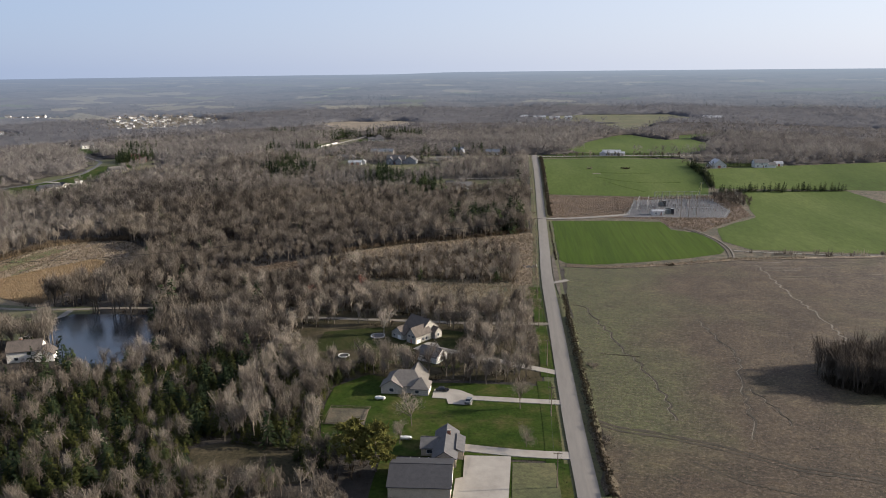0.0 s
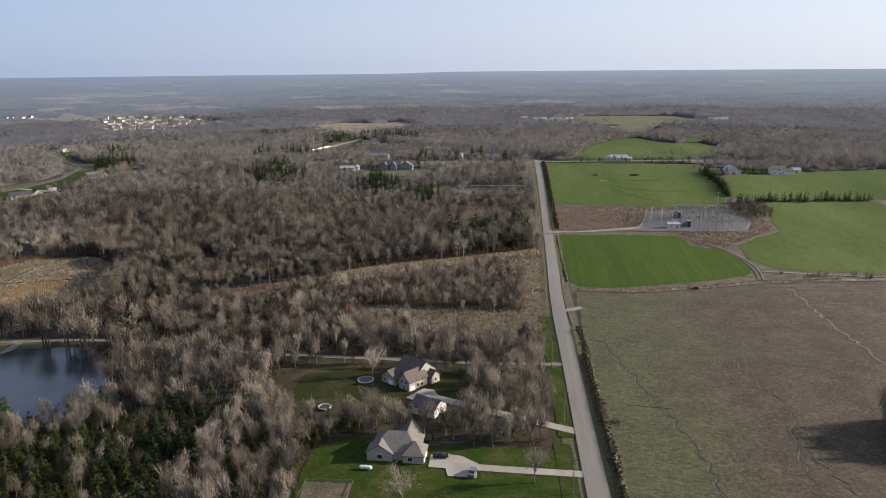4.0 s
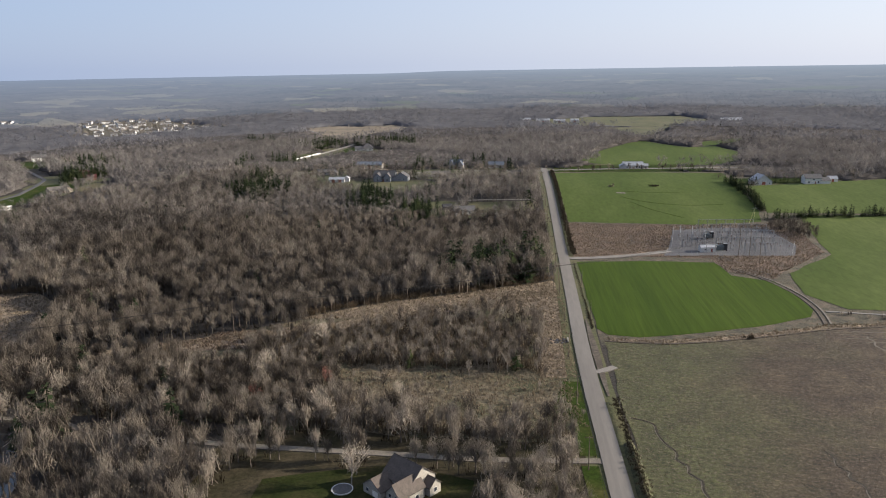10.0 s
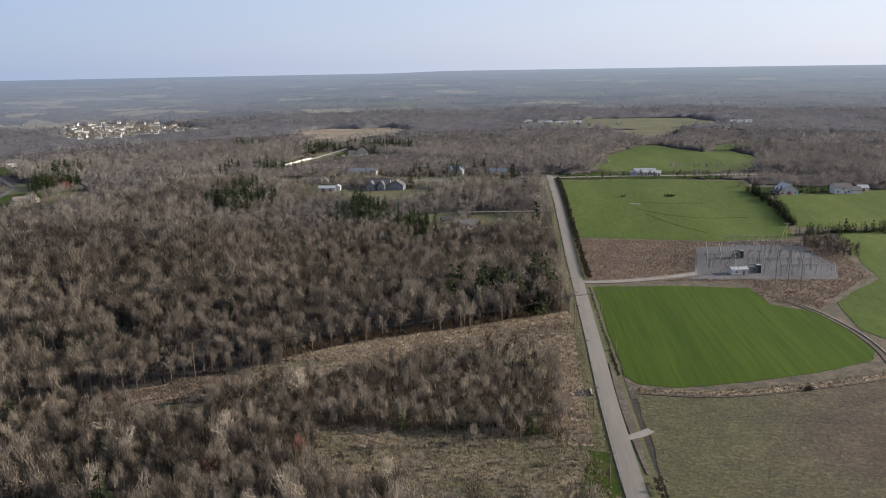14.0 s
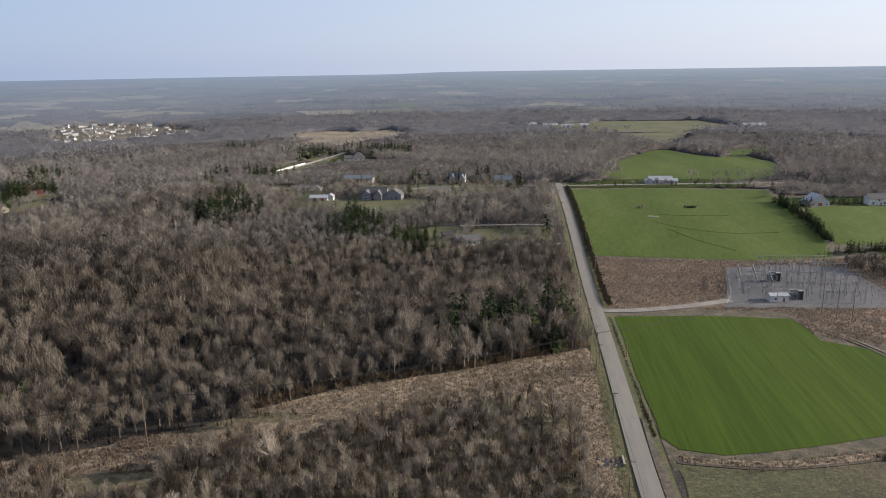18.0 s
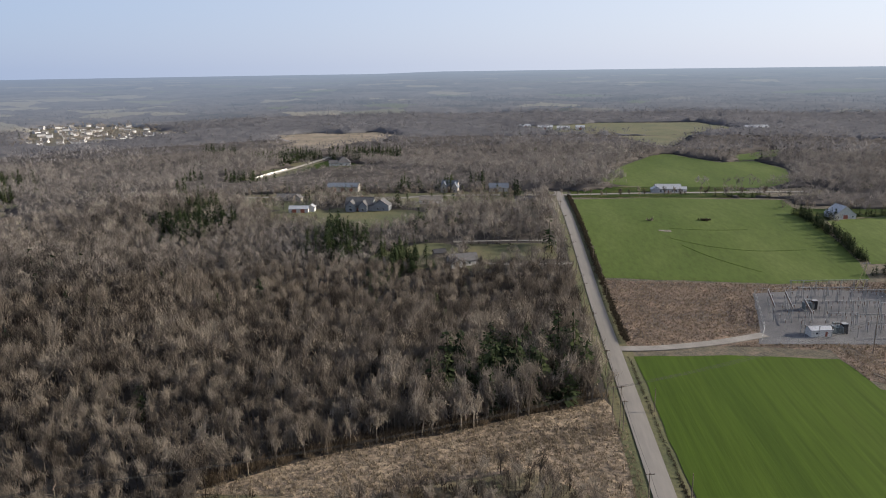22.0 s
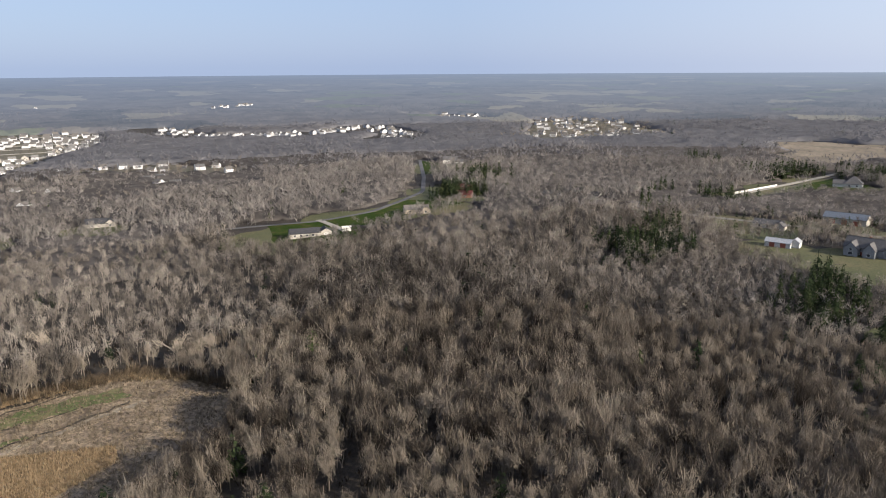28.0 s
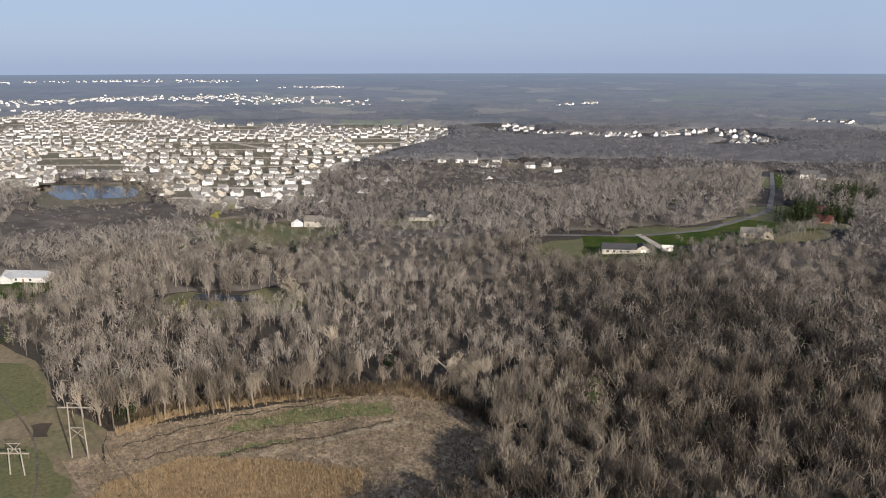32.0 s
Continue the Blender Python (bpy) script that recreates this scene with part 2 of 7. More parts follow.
gx, gy = spread(-4700, 4700, -700, 420, 10, 260), spread(-4300, 5100, 150, 1250, 10, 260)
X, Y = np.meshgrid(gx, gy, indexing="ij")
R = np.hypot(X, Y - 400)
keep = R < 4750
idx = np.arange(X.size).reshape(X.shape)
quads = np.stack([idx[:-1, :-1], idx[1:, :-1], idx[1:, 1:], idx[:-1, 1:]], -1)
inside = keep[:-1, :-1] & keep[1:, :-1] & keep[1:, 1:] & keep[:-1, 1:]
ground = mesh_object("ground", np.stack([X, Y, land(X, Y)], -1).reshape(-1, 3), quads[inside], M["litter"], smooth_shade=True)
tagged(ground, "rolling ground covered in brown leaf litter", "ground", kind="structure")


def drape(name, corners, mat, lift=0.12, step=12.0, label="", category="", kind="structure"):
    """A patch of land cover laid on the ground along its outline."""
    bm = bmesh.new()
    bm.faces.new([bm.verts.new((x, y, 0)) for x, y in corners])
    xs, ys = [c[0] for c in corners], [c[1] for c in corners]
    for lo, hi, ax in ((min(xs), max(xs), 0), (min(ys), max(ys), 1)):
        for v in np.arange(math.floor(lo / step) * step, hi, step):
            co, no = [0, 0, 0], [0, 0, 0]
            co[ax], no[ax] = v, 1
            bmesh.ops.bisect_plane(bm, geom=bm.verts[:] + bm.edges[:] + bm.faces[:], plane_co=co, plane_no=no)
    bmesh.ops.triangulate(bm, faces=bm.faces[:])
    for v in bm.verts:
        v.co.z = at_ground(v.co.x, v.co.y) + lift
    bmesh.ops.recalc_face_normals(bm, faces=bm.faces[:])
    if sum(f.normal.z for f in bm.faces) < 0:
        bmesh.ops.reverse_faces(bm, faces=bm.faces[:])
    me = bpy.data.meshes.new(name)
    bm.to_mesh(me), bm.free()
    me.materials.append(mat)
    me.polygons.foreach_set("use_smooth", [True] * len(me.polygons))
    return tagged(new(name, me), label, category or "field", kind=kind)


def wavy(corners, amount=1.5, step=9.0, seed=0):
    """The outline with uneven edges."""
    r, out = random.Random(seed), []
    for (ax, ay), (bx, by) in zip(corners, corners[1:] + corners[:1]):
        k = max(1, int(math.hypot(bx - ax, by - ay) / step))
        for s in range(k):
            u = s / k
            j = amount if 0 < s else amount * 0.3
            out.append((ax + (bx - ax) * u + r.uniform(-j, j), ay + (by - ay) * u + r.uniform(-j, j)))
    return out


def ribbon(name, line, width, mat, lift=0.2, label="", category="road", kind="structure", step=6.0, crown=0.0, wobble=0.0):
    """A road, track or bank along a line of (x, y[, width])."""
    pts = []
    for a, b in zip(line, line[1:]):
        k = max(1, int(math.hypot(b[0] - a[0], b[1] - a[1]) / step))
        for s in range(k):
            u = s / k
            pts.append([a[i] + (b[i] - a[i]) * u for i in range(len(a))])
    pts.append(list(line[-1]))
    p = np.array([q[:2] for q in pts], float)
    for _ in range(3):
        p[1:-1] = (p[:-2] + 2 * p[1:-1] + p[2:]) / 4
    if wobble:
        p[:, 0] += wobble * np.sin(p[:, 1] * 0.55 + 2 * np.sin(p[:, 1] * 0.17))
        w_noise = np.random.default_rng(int(abs(line[0][0]) * 10)).uniform(0.5, 1.4, len(p))
    w = np.array([q[2] if len(q) > 2 else width for q in pts], float) * (w_noise if wobble else 1)
    d = np.gradient(p, axis=0)
    d /= np.linalg.norm(d, axis=1, keepdims=True)
    side = np.stack([d[:, 1], -d[:, 0]], 1)
    cols = [-0.5, -0.5, 0.0, 0.5, 0.5]
    drop = [-0.35, 0.0, crown, 0.0, -0.35]
    V = [np.c_[q := p + side * (w * c)[:, None], land(p[:, 0], p[:, 1]) + lift + dz] for c, dz in zip(cols, drop)]
    V = np.stack(V, 1)
    idx = np.arange(V.shape[0] * 5).reshape(-1, 5)
    F = np.stack([idx[:-1, :-1], idx[:-1, 1:], idx[1:, 1:], idx[1:, :-1]], -1).reshape(-1, 4)
    return tagged(mesh_object(name, V.reshape(-1, 3), F, mat), label, category, kind=kind)


ROAD = [(10.5, -260), (7.0, 0), (5.5, 120), (4.2, 198), (2.8, 236), (2.0, 281), (1.0, 346), (0.0, 390), (-0.2, 430), (0.4, 475), (1.0, 555), (1.4, 670), (1.0, 780), (0.5, 885), (0.3, 905)]
GREEN_NEAR = [(8, 450), (12, 442.6), (25, 439.7), (51, 446.3), (69, 452.7), (86, 459.4), (104.6, 470), (109, 480), (109.5, 503), (106, 527), (88, 538.5), (85.7, 566), (45, 568), (8, 565)]
GREEN_FAR = [(7, 868), (70, 874), (165, 866), (158, 780), (150, 700), (143, 671), (95, 663), (10, 670)]
GREEN_EAST = [(175, 690), (262, 690), (275, 640), (300, 560), (270, 490), (199, 475), (125, 482), (114, 505), (120, 544), (158, 587), (166, 640)]
GREEN_EAST2 = [(168, 790), (260, 815), (420, 860), (420, 720), (293, 692), (155, 697)]
GREEN_TOP = [(41, 967), (75, 1064), (118, 1150), (142, 1178), (160, 1130), (181, 1092), (216, 1107), (227, 1040), (205, 960), (172, 925), (94, 922), (55, 940)]
GREEN_BIT = [(213, 1159), (281, 1215), (262, 1165), (247, 1131), (204, 1107)]
STUBBLE = [(9.5, 434), (50, 440), (105, 453), (197, 468), (300, 480), (420, 500), (420, -300), (18, -300), (13, 60), (12, 198), (9, 318)]
BRUSH = [(8, 667), (95, 661), (150, 668), (160, 640), (156, 592), (118, 547), (108, 532), (88, 546), (86, 576), (60, 578), (7, 577)]
PAD = [(60, 581), (66, 597), (78, 648), (112, 655), (141, 652), (146, 610), (136, 583)]
POND = [(-236, 338), (-231, 350), (-212, 349), (-193, 348), (-176, 330), (-170, 305), (-172, 282), (-190, 283), (-205, 297), (-222, 318)]
CLEARING = [(-345, 393), (-343, 440), (-337, 495), (-315, 507), (-290, 511), (-258, 489), (-240, 440), (-235, 395), (-262, 366), (-305, 389)]
WEST_FIELD = [(-470, 300), (-437, 353), (-414, 367), (-369, 378), (-345, 393), (-305, 390), (-262, 364), (-245, 352), (-240, 336), (-270, 315), (-330, 310)]
MARSH = [(-128, 462), (-100, 481), (-72, 493), (-50, 503), (-8, 525), (-4, 480), (-5, 452), (-16, 462), (-34, 478), (-58, 470), (-97, 461)]
OLD_FIELD = [(-96, 404), (-60, 402), (-8, 398), (-4, 356), (-34, 352), (-60, 360), (-90, 375)]
LAWN_A = [(-72, 215), (-2, 215), (-4, 268), (-45, 268), (-70, 274), (-80, 262), (-78, 236)]
LAWN_B = [(-98, 296), (-80, 300), (-66, 286), (-38, 281), (-34, 290), (-40, 306), (-38, 322), (-62, 330), (-98, 320)]
LAWN_C = [(-52, 110), (0, 110), (0, 214), (-54, 214)]

tagged(drape("field", wavy(STUBBLE, 0.6), M["stubble"], 0.10, label="bare brown stubble field with a green flush", category="field"))
drape("field", [(8, 430), (200, 466), (420, 496), (420, 950), (8, 900)], M["ditch"], 0.05, label="rough weedy ground between fields", category="field")
drape("field", wavy(GREEN_NEAR, 0.7), M["wheat"], 0.18, label="bright green winter wheat field", category="field")
drape("field", wavy(GREEN_FAR, 0.7), M["young_wheat"], 0.18, label="bright green winter wheat field on a slope", category="field")
drape("field", wavy(GREEN_EAST, 0.7), M["young_wheat"], 0.18, label="green winter wheat field beside a hedge", category="field")
drape("field", wavy(GREEN_EAST2, 0.7), M["young_wheat"], 0.18, label="green winter wheat field beside a farm", category="field")
drape("field", wavy(GREEN_TOP, 0.9), M["young_wheat"], 0.18, label="green field on a far slope", category="field")
drape("field", wavy(GREEN_BIT, 0.9), M["young_wheat"], 0.18, label="sliver of green field behind woods", category="field")
drape("field", wavy(BRUSH, 0.9), M["rough_grass"], 0.13, label="rough patch of dry brown grass", category="field")
drape("pad", wavy(PAD, 0.5), M["yard_gravel"], 0.26, label="pale grey gravel yard of a substation", category="gravel yard")
drape("clearing", wavy(CLEARING, 1.5), M["dry_grass"], 0.13, label="marshy clearing of dead reeds and grass", category="field")
drape("field", wavy(WEST_FIELD, 1.2), M["old_pasture"], 0.11, label="patchy green and tan pasture", category="field")
drape("marsh", wavy(MARSH, 1.5), M["dry_grass"], 0.14, label="marsh strip of flattened tan grass", category="field")
drape("field", wavy(OLD_FIELD, 1.5), M["olive_grass"], 0.14, label="overgrown field of tan grass tussocks", category="field")
drape("rough_ground", wavy([(-118, 270), (-6, 270), (-6, 356), (-118, 356)], 2), M["painted_shade_grass"], 0.06, label="olive-brown grass beneath trees, darkened for shade", category="grass")
drape("lawn", wavy(LAWN_A, 0.5), M["lawn"], 0.14, label="mown green lawn round a house", category="lawn")
drape("lawn", wavy(LAWN_B, 0.8), M["painted_shade_lawn"], 0.14, label="tan and green lawn with shade in its colour", category="lawn")
drape("lawn", wavy(LAWN_C, 0.5), M["lawn"], 0.13, label="mown lawn beside a garage", category="lawn")
ribbon("roadside", ROAD, 15.0, M["pasture"], 0.06, "grassy strip along a road", "verge")
ribbon("road", ROAD, 6.2, M["asphalt"], 0.42, "straight two-lane road of pale worn asphalt", crown=0.06)

# ---- woods ----


def blade(a, b, w, r, out=None, loose=0.5):
    """A thin tapering sliver from a to b, its flat side towards out."""
    d = b - a
    s = np.cross(d, r.normal(size=3) if out is None else out / (np.linalg.norm(out) + 1e-9) + r.normal(0, loose, 3))
    s *= w / (np.linalg.norm(s) + 1e-9)
    return [a - s, a + s, b]


def tube(a, b, ra, rb, sides=3):
    d = (b - a) / (np.linalg.norm(b - a) + 1e-9)
    u = np.cross(d, (0.3, 0.9, 0.1))
    u /= np.linalg.norm(u)
    v = np.cross(d, u)
    ang = np.arange(sides) * 2 * np.pi / sides
    ring = np.cos(ang)[:, None] * u + np.sin(ang)[:, None] * v
    lo, hi, out = a + ring * ra, b + ring * rb, []
    for i in range(sides):
        j = (i + 1) % sides
        out += [[lo[i], lo[j], hi[j]], [lo[i], hi[j], hi[i]]]
    return out


def bare_tree(seed, limbs, twigs, width, thick=1.0, shape=1.0, reach=1.0, loose=0.6):
    """A leafless tree one unit high: trunk and limb triangles, twig triangles that fan up to a domed crown."""
    r = np.random.default_rng(seed)
    fork = np.r_[r.normal(0, 0.02, 2), r.uniform(0.30, 0.42)]
    wood = tube(np.zeros(3), fork, 0.013 * thick, 0.008 * thick, 4 if limbs > 5 else 3)
    lobes = [(np.r_[r.normal(0, 0.125 * shape, 2), r.uniform(0.36, 0.71)], r.uniform(0.15, 0.235) * shape) for _ in range(6)]
    for k in range(limbs):
        c, rad = lobes[k % 6]
        b = c + np.r_[r.normal(0, 0.05, 2) + c[:2] * 0.3, r.uniform(0.02, 0.16)]
        wood += tube(fork * r.uniform(0.6, 1.0), b, 0.0075 * thick, 0.0022 * thick)
    fine = []
    for k in range(twigs):
        c, rad = lobes[r.integers(6)]
        d = r.normal(size=3)
        d[2] = abs(d[2]) * 1.1 - 0.3
        d /= np.linalg.norm(d)
        tip = c + d * rad * r.uniform(0.45, 1.05) * np.array([1, 1, 1.25])
        tip[2] = min(tip[2], 1.0)
        way = tip - np.r_[c[:2] * 0.8, c[2] - 0.13]
        way = way / np.linalg.norm(way) + r.normal(0, 0.36, 3)
        fine.append(blade(tip - way * r.uniform(0.05, 0.13) * reach, tip, width * r.uniform(0.6, 1.3), r, tip - np.array([0, 0, 0.40]), loose))
    return np.array(wood).reshape(-1, 3, 3), np.array(fine)


def shrub(seed, stems, width):
    """A bare bush one unit high: stems that fan from the ground to a ragged dome."""
    r, out = np.random.default_rng(seed), []
    for k in range(stems):
        a, u = r.uniform(0, 6.283), math.sqrt(r.uniform(0, 1))
        foot = np.array([math.cos(a), math.sin(a), 0]) * u * 0.25
        tip = np.array([math.cos(a) * u * 0.62, math.sin(a) * u * 0.62, (1 - 0.55 * u * u) * r.uniform(0.7, 1.05)])
        out.append(blade(foot + (tip - foot) * r.uniform(0, 0.35), tip, width * r.uniform(0.6, 1.4), r, tip - np.array([0, 0, 0.2]), 0.5))
    return np.array(out)


def cedar(seed, sprays, width=0.05, slim=0.22):
    """A small evergreen one unit high: a trunk and drooping sprays on a ragged cone."""
    r = np.random.default_rng(seed)
    wood, fine = tube(np.zeros(3), np.array([0, 0, 0.9]), 0.02, 0.004), []
    for k in range(sprays):
        h = 0.06 + 0.92 * (1 - math.sqrt(r.uniform(0, 1)))
        ang, rad = r.uniform(0, 6.283), slim * (1 - h) ** 0.8 * r.uniform(0.75, 1.15) + 0.015
        a = np.array([0.2 * rad * math.cos(ang), 0.2 * rad * math.sin(ang), h + 0.05])
        b = np.array([rad * math.cos(ang), rad * math.sin(ang), h + r.uniform(-0.05, 0.07)])
        s = np.cross(b - a, (0, 0, 1.0)) + r.normal(0, 0.02, 3)
        s *= width * r.uniform(0.6, 1.4) / (np.linalg.norm(s) + 1e-9)
        m_ = (a + 2 * b) / 3
        fine += [[a, m_ - s, b], [a, b, m_ + s]]
    return np.array(wood), np.array(fine)


def scatter(lo, hi, spacing, seed):
    """Jittered places over a rectangle."""
    r = np.random.default_rng(seed)
    a, b = np.meshgrid(np.arange(lo[0], hi[0], spacing), np.arange(lo[1], hi[1], spacing), indexing="ij")
    p = np.stack([a, b], -1).reshape(-1, 2)
    return p + r.uniform(-0.48, 0.48, p.shape) * spacing


def within(p, corners):
    c, inside = np.asarray(corners, float), np.zeros(len(p), bool)
    for (ax, ay), (bx, by) in zip(c, np.roll(c, -1, 0)):
        cross = ((ay > p[:, 1]) != (by > p[:, 1])) & (p[:, 0] < (bx - ax) * (p[:, 1] - ay) / (by - ay + 1e-12) + ax)
        inside ^= cross
    return inside


def stand_shade_tone(p):
    """Tone offsets by region: shade and light over the woods put into the bark."""
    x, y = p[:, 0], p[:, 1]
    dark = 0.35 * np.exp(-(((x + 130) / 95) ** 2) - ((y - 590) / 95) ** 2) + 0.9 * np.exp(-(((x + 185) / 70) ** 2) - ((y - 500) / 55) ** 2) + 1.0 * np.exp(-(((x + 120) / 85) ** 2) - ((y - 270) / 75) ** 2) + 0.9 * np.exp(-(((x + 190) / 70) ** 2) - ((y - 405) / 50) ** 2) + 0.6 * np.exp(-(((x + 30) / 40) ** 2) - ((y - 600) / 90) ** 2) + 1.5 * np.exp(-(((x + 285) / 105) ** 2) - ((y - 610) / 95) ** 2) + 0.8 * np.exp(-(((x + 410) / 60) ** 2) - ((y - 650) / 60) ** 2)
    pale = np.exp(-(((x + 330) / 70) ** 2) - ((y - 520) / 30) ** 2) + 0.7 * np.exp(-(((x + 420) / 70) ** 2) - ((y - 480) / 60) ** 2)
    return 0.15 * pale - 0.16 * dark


def plant(name, templates, p, heights, seed, mats, label, category="trees", wide=(0.85, 1.2), lift=0.0, tones=(0.0, 0.56), floor=land):
    """Many trees in one mesh, each a template turned, scaled and stood on the ground."""
    r = np.random.default_rng(seed)
    pick, yaw, wid, tone = r.integers(len(templates), size=len(p)), r.uniform(0, 6.283, len(p)), r.uniform(*wide, len(p)), r.uniform(*tones, len(p)) + stand_shade_tone(p)
    V, T = [], []
    for k, tri in enumerate(templates):
        s = pick == k
        c, sn = np.cos(yaw[s])[:, None], np.sin(yaw[s])[:, None]
        v = tri.reshape(-1, 3)
        h, w = heights[s][:, None], (heights * wid)[s][:, None]
        x, y = (v[:, 0] * c - v[:, 1] * sn) * w, (v[:, 0] * sn + v[:, 1] * c) * w
        z = v[:, 2] * h + floor(p[s, 0], p[s, 1])[:, None] - 0.1 + lift
        V.append(np.stack([x + p[s, :1], y + p[s, 1:2], z], -1).reshape(-1, 3))
        T.append(np.repeat(tone[s], len(v)))
    V, T = np.concatenate(V), np.concatenate(T)
    ob = mesh_object(name, V, np.arange(len(V)).reshape(-1, 3), mats, tone=T)
    return tagged(ob, label, category, kind="stuff")


def both(t):
    return np.concatenate(t)


OPEN = [STUBBLE, GREEN_NEAR, GREEN_FAR, GREEN_EAST, GREEN_EAST2, GREEN_TOP, GREEN_BIT, BRUSH, PAD, POND, CLEARING, WEST_FIELD, MARSH, OLD_FIELD, LAWN_A, LAWN_B, LAWN_C]
POND_YARD = [(-290, 372), (-249, 364), (-222, 361), (-228, 338), (-228, 314), (-248, 312), (-266, 334), (-284, 360)]
DARK_YARD = [(-113, 213), (-106, 218), (-90, 218), (-79, 215), (-74, 197), (-102, 193)]
BARE_PATCH = [(-188, 432), (-165, 436), (-159, 446), (-146, 447), (-138, 443), (-135, 435), (-138, 424), (-156, 423), (-181, 424)]
ROAD_SLOPE = [(-18, 396), (-5, 396), (-5, 456), (-15, 458)]
OPEN += [POND_YARD, DARK_YARD, BARE_PATCH, ROAD_SLOPE, [(-166, 423), (-138, 423), (-134, 411), (-160, 408)]]
OPEN += [[(4, -300), (420, -300), (420, 700), (166, 700), (162, 874), (4, 880)], [(-9, -300), (14, -300), (12, 910), (-9, 910)], [(-58, 150), (5, 150), (5, 215), (-58, 215)]]


def wooded(p, extra=()):
    ok = np.ones(len(p), bool)
    for c in OPEN + list(extra):
        ok &= ~within(p, c)
    return p[ok]


def belt(p, lo, hi):
    """Places at lo to hi metres from the line of flight."""
    a, b, c = np.array([-15, 15.0]), np.array([-43, 290.0]), np.array([-86, 402.0])
    d = np.full(len(p), 1e9)
    for s, e in ((a, b), (b, c)):
        u = np.clip(((p - s) @ (e - s)) / ((e - s) @ (e - s)), 0, 1)
        d = np.minimum(d, np.linalg.norm(p - (s + u[:, None] * (e - s)), axis=1))
    return p[(d >= lo) & (d < hi)]


def in_sight(p, margin=8.0):
    """Places ahead of the flight, between the bearings that it looks along."""
    ang = np.degrees(np.arctan2(-(p[:, 0] + 40), p[:, 1] - 150))
    return p[(ang > -35 - margin) & (ang < 104 + margin)]


# woodless ground round houses, lanes and yards; lots shifted to clear the camera's view
LANE_W = [(-523, 650), (-501, 680), (-475, 709), (-462, 750), (-472, 794), (-488, 835), (-558, 913), (-663, 1022)]
CROSS = [(-330, 868), (-238, 875), (-174, 880), (-127, 870), (-107, 884), (-41, 889), (0, 888), (66, 897), (200, 905)]
DRIVE_TOP = [(-280, 960), (-275, 979), (-265, 1039), (-253, 1109), (-246, 1160)]
POND_LANE = [(-284, 364), (-236, 357), (-223, 361), (-189, 363), (-165, 352), (-120, 340), (-83, 337)]
DRIVE_H3 = [(-83, 337), (-64, 336), (-45, 334), (-26, 334), (-2, 335)]
DRIVE_H2 = [(-49, 303), (-40, 298), (-30, 294), (-14, 286), (0, 280)]
DRIVE_MID = [(-5, 694), (-25, 692), (-47, 691), (-64, 695)]
DRIVE_MID2 = [(-5, 739), (-30, 738), (-74, 735)]
LOTS = [(-460, 660, 34), (-436, 680, 30), (-470, 720, 24), (-448, 745, 26), (-455, 800, 26), (-480, 840, 26), (-440, 770, 26), (-430, 790, 24), (-600, 990, 34), (-563, 985, 30), (-580, 950, 24),
        (-590, 600, 22), (-605, 520, 30), (-580, 500, 30), (-575, 472, 18), (-612, 468, 24), (-640, 478, 24), (-300, 835, 16), (-305, 855, 14), (-385, 865, 10), (-360, 880, 10),
        (-215, 850, 26), (-190, 805, 22), (-150, 800, 30), (-135, 790, 26), (-120, 800, 22), (-180, 890, 24), (-90, 890, 20), (-100, 855, 22), (-50, 895, 18), (-28, 850, 18), (-60, 870, 18), (-140, 870, 24), (-240, 870, 18),
        (-265, 1030, 22), (-250, 1090, 24), (-215, 1065, 26), (-235, 1050, 20), (-95, 700, 18), (-85, 715, 16), (-105, 700, 14), (-60, 690, 10), (-30, 715, 15), (-50, 712, 16),
        (-50, 288, 11), (-44, 300, 9), (-268, 985, 16), (-262, 1010, 16), (-256, 1036, 16), (-284, 965, 14), (-90, 312, 20), (-82, 292, 14), (-214, 290, 14), (-250, 345, 14), (-225, 370, 10), (70, 905, 30), (95, 895, 30), (180, 800, 28), (225, 800, 28), (-150, 440, 9), (-135, 443, 8),
        (-515, 345, 22), (-530, 360, 20), (-452, 470, 18), (-455, 430, 14), (-450, 445, 14), (-470, 430, 10), (-445, 825, 14), (-430, 830, 12), (-380, 930, 10)]
TAN_FAR = [(-395, 1440), (-345, 1478), (-300, 1462), (-250, 1490), (-207, 1424), (-222, 1360), (-200, 1300), (-246, 1285), (-262, 1222), (-300, 1212), (-318, 1262), (-352, 1268), (-340, 1330), (-372, 1380)]
FIELD_FAR = [(-60, 1600), (-38, 1581), (58, 1608), (120, 1652), (284, 1647), (322, 1516), (246, 1450), (188, 1408), (45, 1436)]
FIELD_SLOPE = [(119, 1400), (196, 1407), (270, 1500), (215, 1390), (155, 1240)]
BELTS = [([(-1377, 1067), (-1189, 1054), (-1140, 1110), (-1098, 1157), (-1082, 1235), (-1112, 1356)], 13, 74), ([(-919, 1220), (-951, 1301), (-1080, 1351)], 10, 22), ([(-1197, 1626), (-1085, 1652)], 20, 26), ([(-1736, 1457), (-1730, 1553)], 18, 20),
         ([(-2239, 169), (-2331, 423), (-2284, 710), (-1917, 1072)], 52, 300), ([(-3412, 51), (-3400, 543), (-3210, 887)], 60, 110), ([(-2776, 971), (-2694, 1190)], 25, 36), ([(-738, 1913), (-565, 1925)], 24, 30), ([(-1126, 2018), (-1007, 2055)], 24, 18), ([(-830, 2010), (-790, 1960)], 20, 10)]
